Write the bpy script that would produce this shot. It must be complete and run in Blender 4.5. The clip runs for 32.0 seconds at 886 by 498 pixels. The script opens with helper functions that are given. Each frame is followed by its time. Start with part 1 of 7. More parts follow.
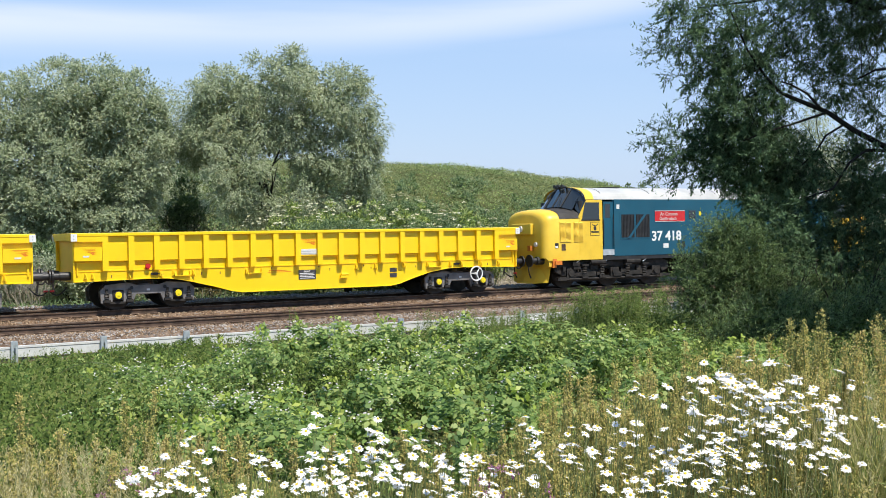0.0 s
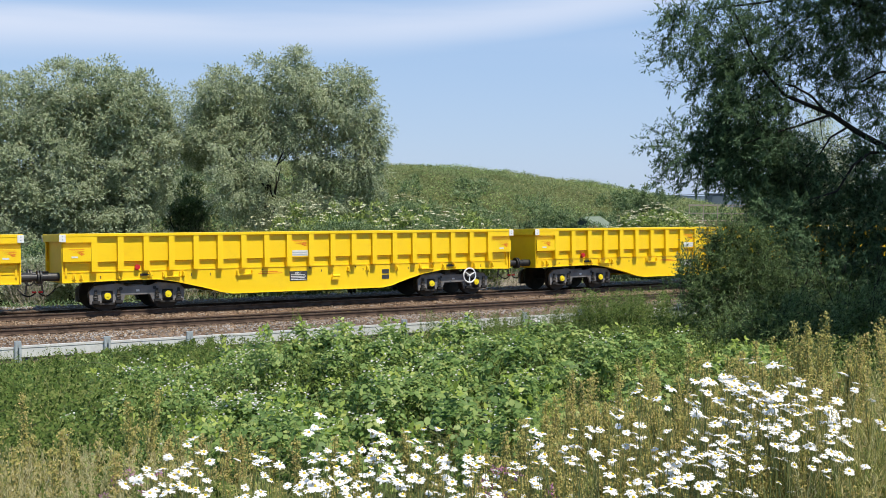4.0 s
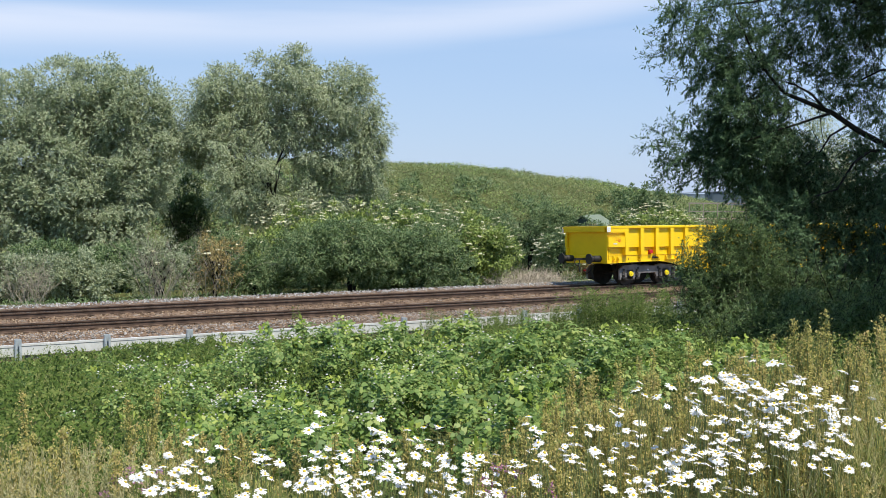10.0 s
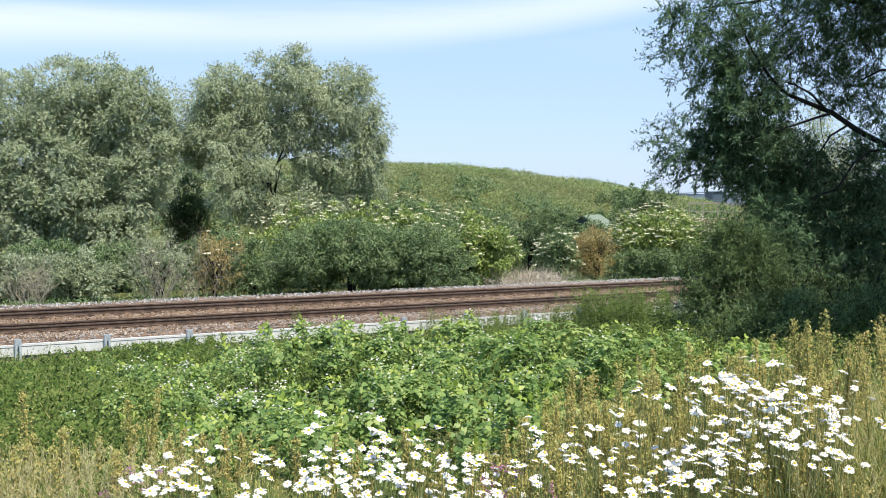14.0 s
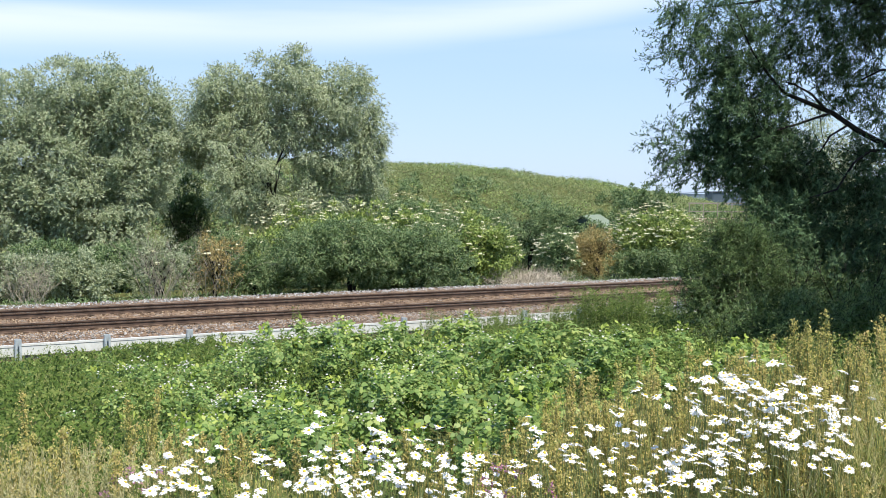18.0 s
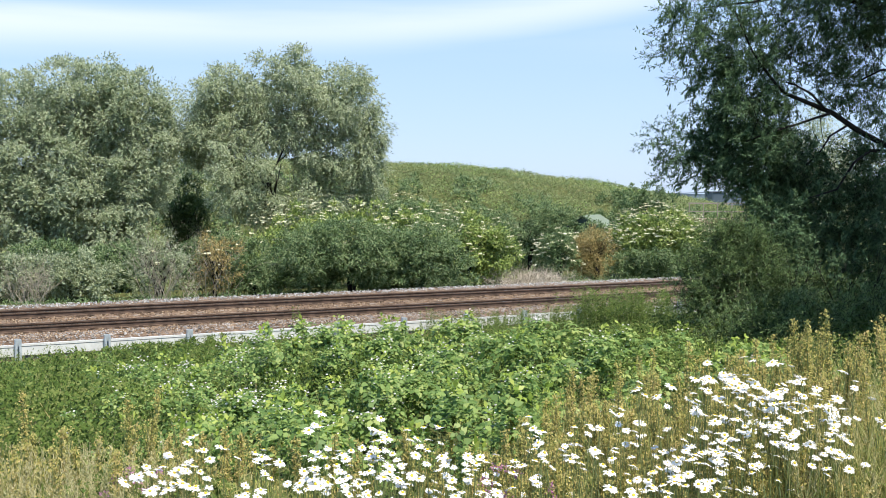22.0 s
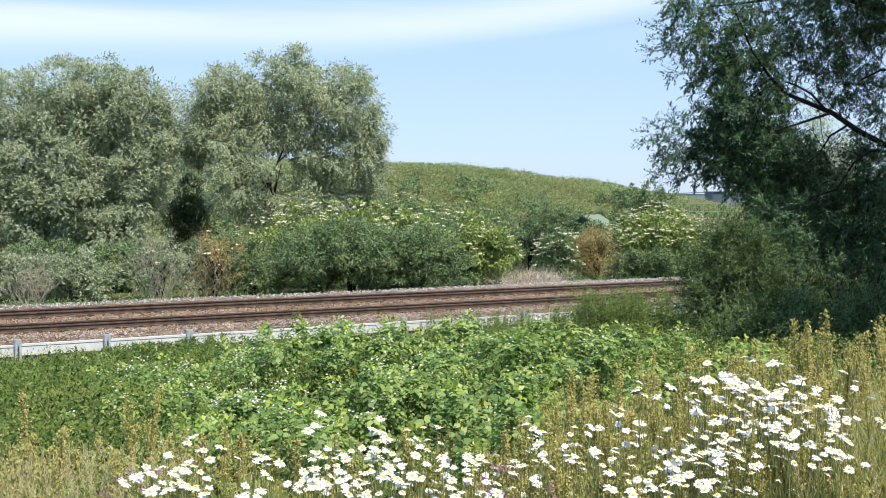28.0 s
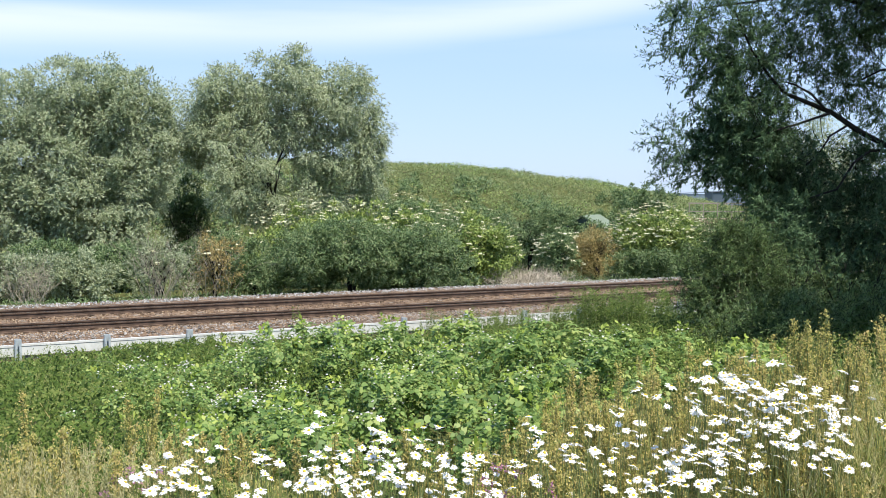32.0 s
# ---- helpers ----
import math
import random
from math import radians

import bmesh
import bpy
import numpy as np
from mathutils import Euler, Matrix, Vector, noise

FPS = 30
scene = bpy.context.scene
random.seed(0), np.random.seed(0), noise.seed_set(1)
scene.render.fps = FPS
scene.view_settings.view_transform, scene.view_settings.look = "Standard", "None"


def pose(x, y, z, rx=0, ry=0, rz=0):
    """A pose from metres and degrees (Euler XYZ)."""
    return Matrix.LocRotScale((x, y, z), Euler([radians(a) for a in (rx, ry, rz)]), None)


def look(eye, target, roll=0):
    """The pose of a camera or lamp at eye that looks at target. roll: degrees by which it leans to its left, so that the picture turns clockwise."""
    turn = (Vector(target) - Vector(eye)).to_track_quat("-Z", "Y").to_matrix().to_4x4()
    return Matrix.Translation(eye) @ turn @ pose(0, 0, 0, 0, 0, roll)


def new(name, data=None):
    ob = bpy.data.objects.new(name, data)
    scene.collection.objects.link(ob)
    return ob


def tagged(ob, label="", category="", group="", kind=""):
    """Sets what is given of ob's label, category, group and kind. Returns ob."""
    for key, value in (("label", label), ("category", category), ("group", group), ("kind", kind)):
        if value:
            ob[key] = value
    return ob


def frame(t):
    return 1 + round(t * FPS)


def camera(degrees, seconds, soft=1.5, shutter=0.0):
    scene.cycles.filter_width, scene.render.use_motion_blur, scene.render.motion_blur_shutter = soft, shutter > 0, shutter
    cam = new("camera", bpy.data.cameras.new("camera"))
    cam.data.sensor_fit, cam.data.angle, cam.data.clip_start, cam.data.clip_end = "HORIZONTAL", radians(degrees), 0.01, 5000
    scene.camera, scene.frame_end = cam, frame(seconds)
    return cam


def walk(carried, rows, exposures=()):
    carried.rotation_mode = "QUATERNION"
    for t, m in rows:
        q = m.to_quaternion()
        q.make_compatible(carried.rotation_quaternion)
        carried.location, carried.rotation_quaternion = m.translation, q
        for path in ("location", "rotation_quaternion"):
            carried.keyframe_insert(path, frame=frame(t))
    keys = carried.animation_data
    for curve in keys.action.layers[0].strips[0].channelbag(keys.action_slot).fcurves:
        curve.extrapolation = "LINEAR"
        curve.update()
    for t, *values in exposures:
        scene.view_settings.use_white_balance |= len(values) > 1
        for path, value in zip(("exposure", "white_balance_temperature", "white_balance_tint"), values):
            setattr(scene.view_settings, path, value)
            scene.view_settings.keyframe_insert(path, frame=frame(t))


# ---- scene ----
# ---------------- plan: x to the right, y away from the viewer, z up; 0 is the rail head ----------------
TURN = 29.9154                                   # the line's heading against the x axis
ALONG = Vector((math.cos(radians(TURN)), math.sin(radians(TURN)), 0))
AWAY = Vector((-math.sin(radians(TURN)), math.cos(radians(TURN)), 0))
FAR_LINE = 33.55                                 # from the viewer to the middle of the line that the train uses
EYE = 3.445


def on_line(s, o, z=0.0):
    """A place s metres along the line and o metres beyond its middle."""
    return ALONG * s + AWAY * (FAR_LINE + o) + Vector((0, 0, z))


def line_pose(s, o=0.0, z=0.0):
    return Matrix.Translation(on_line(s, o, z)) @ pose(0, 0, 0, 0, 0, TURN)


def canted(degrees):
    """A lean away from the viewer about the near rail."""
    return pose(0, -0.7525, 0) @ pose(0, 0, 0, -degrees) @ pose(0, 0.7525, 0)


# ---------------- camera ----------------
cam = camera(44.58, 32.0, soft=0.75)
PX = math.degrees(1 / 1912.5)


def aim(right=0.0, down=0.0, lean=0.0):
    return pose(0, 0, EYE, 90 - 2.843 + down * PX, 0, right * PX) @ pose(0, 0, 0, 0, 0, 0.353 + lean)


walk(cam, [(0.0, aim(-6, 1, -0.15)), (0.1, aim(-5.8, 3.5, -0.1)), (0.2, aim(-4, 5.5, -0.05)), (0.3, aim(-2, 7)), (0.5, aim(0, 8)),
           (1.0, aim(1, 8)), (1.5, aim(1, 8)), (2.0, aim(0, 8)), (2.5, aim(0, 8)), (3.0, aim(0, 6.3)), (3.5, aim(0, 5)),
           (4.5, aim(0, 1.5)), (5.5, aim()), (8.0, aim()), (16.0, aim()), (32.0, aim())],
     exposures=[(0.0, 0.30), (1.0, 0.14), (6.0, 0.08), (9.0, 0.08), (10.0, 0.18), (11.0, 0.42), (12.5, 0.50), (32.0, 0.50)])

# ---------------- daylight ----------------
SUN = Vector((0.816, -0.915, 2.35)).normalized()
world = bpy.data.worlds.new("sky")
scene.world = world
world.use_nodes = True
wn, wl = world.node_tree.nodes, world.node_tree.links
wn.clear()
sky = wn.new("ShaderNodeTexSky")
sky.sky_type, sky.sun_disc = "NISHITA", False
sky.sun_elevation = math.asin(SUN.z)
sky.sun_rotation = math.atan2(SUN.x, SUN.y)
sky.air_density, sky.dust_density, sky.ozone_density = 1.0, 0.5, 1.5
tc = wn.new("ShaderNodeTexCoord")
apart = wn.new("ShaderNodeSeparateXYZ")
haze = wn.new("ShaderNodeValToRGB")                 # summer haze: paler towards the horizon
haze.color_ramp.elements[0].position, haze.color_ramp.elements[1].position = 0.0, 0.45
haze.color_ramp.elements[0].color, haze.color_ramp.elements[1].color = (4.95, 6.45, 8.95, 1), (2.2, 4.85, 9.3, 1)
zenith = haze.color_ramp.elements.new(1.0)         # deeper blue overhead
zenith.color = (0.75, 1.75, 4.0, 1)
soft_sky = wn.new("ShaderNodeMix")
soft_sky.data_type = "RGBA"
soft_sky.inputs["Factor"].default_value = 0.75
stretch = wn.new("ShaderNodeMapping")
stretch.inputs["Scale"].default_value = (0.9, 0.6, 11.0)
stretch.inputs["Rotation"].default_value = (0, radians(-3.0), 0)
stretch.inputs["Location"].default_value = (0.35, 0, 0.55)
cirrus = wn.new("ShaderNodeTexNoise")
cirrus.inputs["Scale"].default_value, cirrus.inputs["Detail"].default_value, cirrus.inputs["Roughness"].default_value = 1.6, 7, 0.5


def sums(operation, a, b):
    """One step of arithmetic in the sky's nodes."""
    node = wn.new("ShaderNodeMath")
    node.operation = operation
    for socket, value in zip(node.inputs, (a, b)):
        if isinstance(value, (int, float)):
            socket.default_value = value
        else:
            wl.new(value, socket)
    return node.outputs[0]


wl.new(tc.outputs["Generated"], apart.inputs[0])
wl.new(tc.outputs["Generated"], stretch.inputs["Vector"])
wl.new(stretch.outputs["Vector"], cirrus.inputs["Vector"])
reach = sums("MAXIMUM", sums("ABSOLUTE", apart.outputs["Y"], 0), 0.05)
across, rise = sums("DIVIDE", apart.outputs["X"], reach), sums("DIVIDE", apart.outputs["Z"], reach)
# a long streak of cirrus that climbs to the right, its edges frayed
middle = sums("ADD", sums("MULTIPLY", sums("POWER", sums("MAXIMUM", sums("ADD", across, 0.12), 0.0), 2.0), 0.36), 0.154)
middle = sums("ADD", middle, sums("MULTIPLY", sums("SUBTRACT", cirrus.outputs["Fac"], 0.5), 0.042))
off = sums("DIVIDE", sums("ABSOLUTE", sums("SUBTRACT", rise, middle), 0), 0.033)
streak = wn.new("ShaderNodeMapRange")
streak.interpolation_type = "SMOOTHSTEP"
streak.inputs["From Min"].default_value, streak.inputs["From Max"].default_value = 1.0, 0.0
wl.new(off, streak.inputs["Value"])
wisp = wn.new("ShaderNodeMapRange")                 # thin veil over the rest of the sky
wisp.interpolation_type = "SMOOTHSTEP"
wisp.inputs["From Min"].default_value, wisp.inputs["From Max"].default_value, wisp.inputs["To Max"].default_value = 0.46, 0.80, 0.28
wl.new(cirrus.outputs["Fac"], wisp.inputs["Value"])
high = wn.new("ShaderNodeMapRange")
high.inputs["From Min"].default_value, high.inputs["From Max"].default_value = 0.110, 0.19
wl.new(apart.outputs["Z"], high.inputs["Value"])
amount = sums("MAXIMUM", sums("MULTIPLY", streak.outputs[0], sums("MULTIPLY", cirrus.outputs["Fac"], 0.9)), sums("MULTIPLY", wisp.outputs[0], high.outputs[0]))
veil = wn.new("ShaderNodeMix")
veil.data_type = "RGBA"
veil.inputs["B"].default_value = (8.8, 9.0, 10.0, 1)
back = wn.new("ShaderNodeBackground")
back.inputs["Strength"].default_value = 0.096
out = wn.new("ShaderNodeOutputWorld")
for a, b in ((amount, veil.inputs["Factor"]), (apart.outputs["Z"], haze.inputs["Fac"]),
             (sky.outputs["Color"], soft_sky.inputs["A"]), (haze.outputs["Color"], soft_sky.inputs["B"]), (soft_sky.outputs["Result"], veil.inputs["A"]), (veil.outputs["Result"], back.inputs["Color"]), (back.outputs["Background"], out.inputs["Surface"])):
    wl.new(a, b)
sun = new("sun", bpy.data.lights.new("sun", "SUN"))
sun.data.energy, sun.data.angle, sun.data.color = 5.0, radians(0.53), (1.0, 0.935, 0.83)
sun.matrix_world = look(SUN * 300, (0, 0, 0))

# ---------------- materials ----------------
def surface(name, dark, light, scale=4.0, rough=0.6, metal=0.0, bump=0.0, fine=40.0, specular=0.5, dirt=None, dirt_scale=1.2, dirt_amount=0.35):
    """A worn surface: two tones at one scale, stains at a larger one, fine relief."""
    m = bpy.data.materials.new(name)
    m.use_nodes = True
    n, l = m.node_tree.nodes, m.node_tree.links
    b = n["Principled BSDF"]
    co = n.new("ShaderNodeTexCoord")
    na = n.new("ShaderNodeTexNoise")
    na.inputs["Scale"].default_value, na.inputs["Detail"].default_value = scale, 6
    r = n.new("ShaderNodeValToRGB")
    r.color_ramp.elements[0].position, r.color_ramp.elements[1].position = 0.32, 0.68
    r.color_ramp.elements[0].color, r.color_ramp.elements[1].color = (*dark, 1), (*light, 1)
    l.new(co.outputs["Object"], na.inputs["Vector"])
    l.new(na.outputs["Fac"], r.inputs["Fac"])
    colour = r.outputs["Color"]
    if dirt:
        nb = n.new("ShaderNodeTexNoise")
        nb.inputs["Scale"].default_value, nb.inputs["Detail"].default_value, nb.inputs["Roughness"].default_value = dirt_scale, 8, 0.7
        rb = n.new("ShaderNodeValToRGB")
        rb.color_ramp.elements[0].position, rb.color_ramp.elements[1].position = 0.52, 0.78
        rb.color_ramp.elements[1].color = (dirt_amount, dirt_amount, dirt_amount, 1)
        rb.color_ramp.elements[0].color = (0, 0, 0, 1)
        mx = n.new("ShaderNodeMix")
        mx.data_type = "RGBA"
        mx.inputs["B"].default_value = (*dirt, 1)
        l.new(co.outputs["Object"], nb.inputs["Vector"])
        l.new(nb.outputs["Fac"], rb.inputs["Fac"])
        l.new(rb.outputs["Color"], mx.inputs["Factor"])
        l.new(colour, mx.inputs["A"])
        colour = mx.outputs["Result"]
    l.new(colour, b.inputs["Base Color"])
    b.inputs["Roughness"].default_value, b.inputs["Metallic"].default_value = rough, metal
    b.inputs["Specular IOR Level"].default_value = specular
    if bump:
        nf = n.new("ShaderNodeTexNoise")
        nf.inputs["Scale"].default_value, nf.inputs["Detail"].default_value = fine, 4
        bp = n.new("ShaderNodeBump")
        bp.inputs["Strength"].default_value, bp.inputs["Distance"].default_value = bump, 0.02
        l.new(co.outputs["Object"], nf.inputs["Vector"])
        l.new(nf.outputs["Fac"], bp.inputs["Height"])
        l.new(bp.outputs["Normal"], b.inputs["Normal"])
    return m


def leafy(name, tones, through_light=0.3, rough=0.5, patch=0.5, specular=0.4, grain=0.95):
    """Foliage: every leaf its own tone, larger patches of lighter and darker growth, some light passing through."""
    m = bpy.data.materials.new(name)
    m.use_nodes = True
    n, l = m.node_tree.nodes, m.node_tree.links
    b, o = n["Principled BSDF"], n["Material Output"]
    g, co = n.new("ShaderNodeNewGeometry"), n.new("ShaderNodeTexCoord")
    na = n.new("ShaderNodeTexNoise")
    na.inputs["Scale"].default_value, na.inputs["Detail"].default_value = patch, 3
    l.new(co.outputs["Object"], na.inputs["Vector"])
    add = n.new("ShaderNodeMath")
    add.operation = "MULTIPLY_ADD"
    l.new(na.outputs["Fac"], add.inputs[0])
    add.inputs[1].default_value = 0.9
    sub = n.new("ShaderNodeMath")
    sub.operation = "MULTIPLY_ADD"
    l.new(g.outputs["Random Per Island"], sub.inputs[0])
    sub.inputs[1].default_value, sub.inputs[2].default_value = grain, 0.03 - grain * 0.48
    l.new(sub.outputs[0], add.inputs[2])
    r = n.new("ShaderNodeValToRGB")
    e = r.color_ramp.elements
    while len(e) < len(tones):
        e.new(0.5)
    for i, c in enumerate(tones):
        e[i].position, e[i].color = i / (len(tones) - 1), (*c, 1)
    l.new(add.outputs[0], r.inputs["Fac"])
    l.new(r.outputs["Color"], b.inputs["Base Color"])
    b.inputs["Roughness"].default_value = rough
    b.inputs["Specular IOR Level"].default_value = specular
    t, mx = n.new("ShaderNodeBsdfTranslucent"), n.new("ShaderNodeMixShader")
    l.new(r.outputs["Color"], t.inputs["Color"])
    mx.inputs[0].default_value = through_light
    l.new(b.outputs[0], mx.inputs[1])
    l.new(t.outputs[0], mx.inputs[2])
    l.new(mx.outputs[0], o.inputs["Surface"])
    return m


def stony(name, tones, scale, bump=1.0, rough=0.9):
    """Broken stone: a tone for every stone and its relief."""
    m = bpy.data.materials.new(name)
    m.use_nodes = True
    n, l = m.node_tree.nodes, m.node_tree.links
    b = n["Principled BSDF"]
    co, v = n.new("ShaderNodeTexCoord"), n.new("ShaderNodeTexVoronoi")
    v.inputs["Scale"].default_value = scale
    l.new(co.outputs["Object"], v.inputs["Vector"])
    sep = n.new("ShaderNodeSeparateColor")
    l.new(v.outputs["Color"], sep.inputs[0])
    na = n.new("ShaderNodeTexNoise")
    na.inputs["Scale"].default_value, na.inputs["Detail"].default_value = 0.8, 5
    l.new(co.outputs["Object"], na.inputs["Vector"])
    ad = n.new("ShaderNodeMath")
    ad.operation = "MULTIPLY_ADD"
    ad.inputs[1].default_value, ad.inputs[2].default_value = 0.6, -0.05
    l.new(na.outputs["Fac"], ad.inputs[0])
    mu = n.new("ShaderNodeMath")
    mu.operation = "MULTIPLY_ADD"
    mu.inputs[1].default_value = 0.5
    l.new(sep.outputs[0], mu.inputs[0])
    l.new(ad.outputs[0], mu.inputs[2])
    r = n.new("ShaderNodeValToRGB")
    e = r.color_ramp.elements
    while len(e) < len(tones):
        e.new(0.5)
    for i, c in enumerate(tones):
        e[i].position, e[i].color = i / (len(tones) - 1), (*c, 1)
    l.new(mu.outputs[0], r.inputs["Fac"])
    l.new(r.outputs["Color"], b.inputs["Base Color"])
    b.inputs["Roughness"].default_value = rough
    bp = n.new("ShaderNodeBump")
    bp.inputs["Strength"].default_value, bp.inputs["Distance"].default_value = bump, 0.04
    bp.invert = True
    l.new(v.outputs["Distance"], bp.inputs["Height"])
    l.new(bp.outputs["Normal"], b.inputs["Normal"])
    return m


YELLOW = surface("wagon_yellow", (0.92, 0.60, 0.006), (0.95, 0.65, 0.012), 0.9, 0.38, 0, 0.05, 12, 0.5, (0.55, 0.33, 0.03), 1.6, 0.25)
YELLOW_LOCO = surface("loco_yellow", (0.76, 0.49, 0.035), (0.84, 0.57, 0.055), 1.5, 0.42, 0, 0.04, 10, 0.5, (0.40, 0.27, 0.06), 2.2, 0.3)
BLUE = surface("loco_blue", (0.007, 0.072, 0.118), (0.011, 0.092, 0.146), 0.8, 0.35, 0, 0.04, 8, 0.5, (0.05, 0.09, 0.11), 1.7, 0.3)
ROOF_WHITE = surface("roof_white", (0.40, 0.40, 0.385), (0.56, 0.56, 0.54), 1.2, 0.5, 0, 0.05, 10, 0.4, (0.35, 0.34, 0.31), 1.1, 0.5)
BLACK = surface("black_paint", (0.012, 0.012, 0.013), (0.03, 0.03, 0.032), 3, 0.5, 0, 0.1, 20, 0.5, (0.06, 0.05, 0.04), 3, 0.5)
BONNET = surface("matt_black_bonnet", (0.035, 0.032, 0.03), (0.06, 0.055, 0.05), 3, 0.7, 0, 0.05, 20, 0.3)
BOGIE_GREY = surface("bogie_grey", (0.135, 0.13, 0.13), (0.23, 0.22, 0.215), 3, 0.55, 0, 0.2, 30, 0.4, (0.10, 0.065, 0.04), 4, 0.6)
BOGIE_LOCO = surface("loco_bogie_grime", (0.013, 0.012, 0.011), (0.045, 0.041, 0.036), 4, 0.7, 0, 0.3, 30, 0.3, (0.09, 0.06, 0.04), 5, 0.6)
STEEL = surface("worn_steel", (0.02, 0.017, 0.015), (0.05, 0.042, 0.036), 5, 0.5, 0.3, 0.1, 40)
RUST = surface("rusty_rail", (0.06, 0.04, 0.029), (0.14, 0.094, 0.068), 6, 0.8, 0.1, 0.2, 60, 0.3)
RAIL_TOP = surface("rail_head", (0.30, 0.22, 0.17), (0.45, 0.38, 0.32), 3, 0.3, 0.8, 0.05, 50)
CONCRETE = surface("sleeper_concrete", (0.26, 0.22, 0.18), (0.38, 0.33, 0.28), 5, 0.9, 0, 0.3, 60, 0.2)
WHITE_BOARD = surface("white_board", (0.56, 0.56, 0.54), (0.70, 0.70, 0.68), 3, 0.6, 0, 0.1, 30, 0.4, (0.34, 0.33, 0.28), 2.5, 0.5)
GALVANISED = surface("galvanised", (0.33, 0.38, 0.41), (0.50, 0.54, 0.57), 7, 0.45, 0.1, 0.05, 30)
WHITE = surface("white_enamel", (0.74, 0.74, 0.72), (0.82, 0.82, 0.80), 8, 0.4)
RED = surface("red_enamel", (0.50, 0.015, 0.02), (0.60, 0.03, 0.03), 6, 0.4)
ORANGE = surface("orange_print", (0.75, 0.20, 0.012), (0.80, 0.25, 0.02), 6, 0.45)
CAP_YELLOW = surface("cap_yellow", (0.78, 0.62, 0.01), (0.85, 0.70, 0.02), 9, 0.4)
DARK_PLATE = surface("dark_plate", (0.03, 0.03, 0.035), (0.06, 0.06, 0.065), 9, 0.5)
PALE_PRINT = surface("pale_print", (0.62, 0.62, 0.60), (0.75, 0.75, 0.73), 9, 0.6)
ORANGE_LAMP = surface("orange_paint", (0.62, 0.17, 0.02), (0.70, 0.22, 0.03), 9, 0.5)
HOSE = surface("rubber_hose", (0.015, 0.015, 0.015), (0.03, 0.03, 0.03), 9, 0.7)
BARK = surface("bark", (0.015, 0.014, 0.012), (0.034, 0.031, 0.027), 14, 0.9, 0, 0.6, 40, 0.2)
DEAD = surface("dead_stems", (0.30, 0.26, 0.20), (0.48, 0.42, 0.34), 5, 0.9, 0, 0.2, 40, 0.2)
CAST = surface("cast_letters", (0.55, 0.36, 0.34), (0.66, 0.46, 0.44), 9, 0.5)
STEM = surface("green_stems", (0.13, 0.17, 0.05), (0.22, 0.25, 0.09), 9, 0.7)
SHED_GREEN = surface("shed_roof_green", (0.13, 0.165, 0.11), (0.20, 0.235, 0.155), 2, 0.6)
DECK = surface("deck_timber", (0.20, 0.15, 0.10), (0.32, 0.25, 0.17), 3, 0.8, 0, 0.2, 30, 0.2)
SHED_DARK = surface("shed_wall", (0.03, 0.05, 0.045), (0.05, 0.075, 0.065), 2, 0.7)
CLADDING = surface("grey_cladding", (0.17, 0.22, 0.28), (0.22, 0.27, 0.33), 0.05, 0.6)
CLADDING_DARK = surface("dark_cladding", (0.06, 0.085, 0.11), (0.09, 0.12, 0.15), 0.05, 0.6)
SOIL = surface("soil", (0.055, 0.065, 0.022), (0.12, 0.125, 0.045), 0.7, 0.95, 0, 0.5, 8, 0.1, (0.16, 0.14, 0.07), 0.25, 0.8)
STONES = stony("ballast_stone", [(0.038, 0.026, 0.017), (0.115, 0.073, 0.045), (0.215, 0.142, 0.09), (0.38, 0.31, 0.24)], 16)
glass = bpy.data.materials.new("dark_cab_glass")
glass.use_nodes = True
for key, value in (("Base Color", (0.02, 0.025, 0.028, 1)), ("Roughness", 0.06), ("Specular IOR Level", 0.6), ("Coat Weight", 0.5)):
    glass.node_tree.nodes["Principled BSDF"].inputs[key].default_value = value

WILLOW = leafy("willow_leaves", [(0.185, 0.235, 0.12), (0.305, 0.36, 0.20), (0.41, 0.46, 0.28), (0.55, 0.59, 0.42)], 0.42, 0.5, 0.6)
SALLOW = leafy("sallow_leaves", [(0.051, 0.093, 0.032), (0.109, 0.181, 0.063), (0.184, 0.260, 0.104), (0.314, 0.384, 0.186)], 0.25, 0.5, 0.9)
ELDER = leafy("elder_leaves", [(0.083, 0.138, 0.036), (0.182, 0.270, 0.062), (0.314, 0.396, 0.094), (0.440, 0.495, 0.160)], 0.25, 0.45, 0.9)
# a paler copy of WILLOW, with extra brightness put into the leaf colour
WILLOW_BRIGHTENED = leafy("brightened_willow_leaves", [(0.200, 0.255, 0.137), (0.328, 0.387, 0.223), (0.432, 0.487, 0.305), (0.564, 0.601, 0.437)], 0.42, 0.5, 0.6)
NEAR_TREE = leafy("near_tree_leaves", [(0.050, 0.096, 0.050), (0.094, 0.165, 0.082), (0.138, 0.225, 0.112), (0.20, 0.30, 0.152)], 0.46, 0.6, 0.6, 0.2)
THORN = leafy("thorn_leaves", [(0.062, 0.105, 0.040), (0.115, 0.182, 0.064), (0.175, 0.255, 0.094), (0.26, 0.335, 0.142)], 0.42, 0.45, 0.9, 0.3)
BRAMBLE = leafy("bramble_leaves", [(0.094, 0.175, 0.046), (0.186, 0.295, 0.085), (0.285, 0.40, 0.12), (0.46, 0.53, 0.18)], 0.45, 0.5, 1.6, 0.3)
HERB = leafy("herb_leaves", [(0.050, 0.084, 0.020), (0.096, 0.155, 0.032), (0.148, 0.205, 0.048), (0.225, 0.255, 0.082)], 0.35, 0.7, 0.6, 0.15)
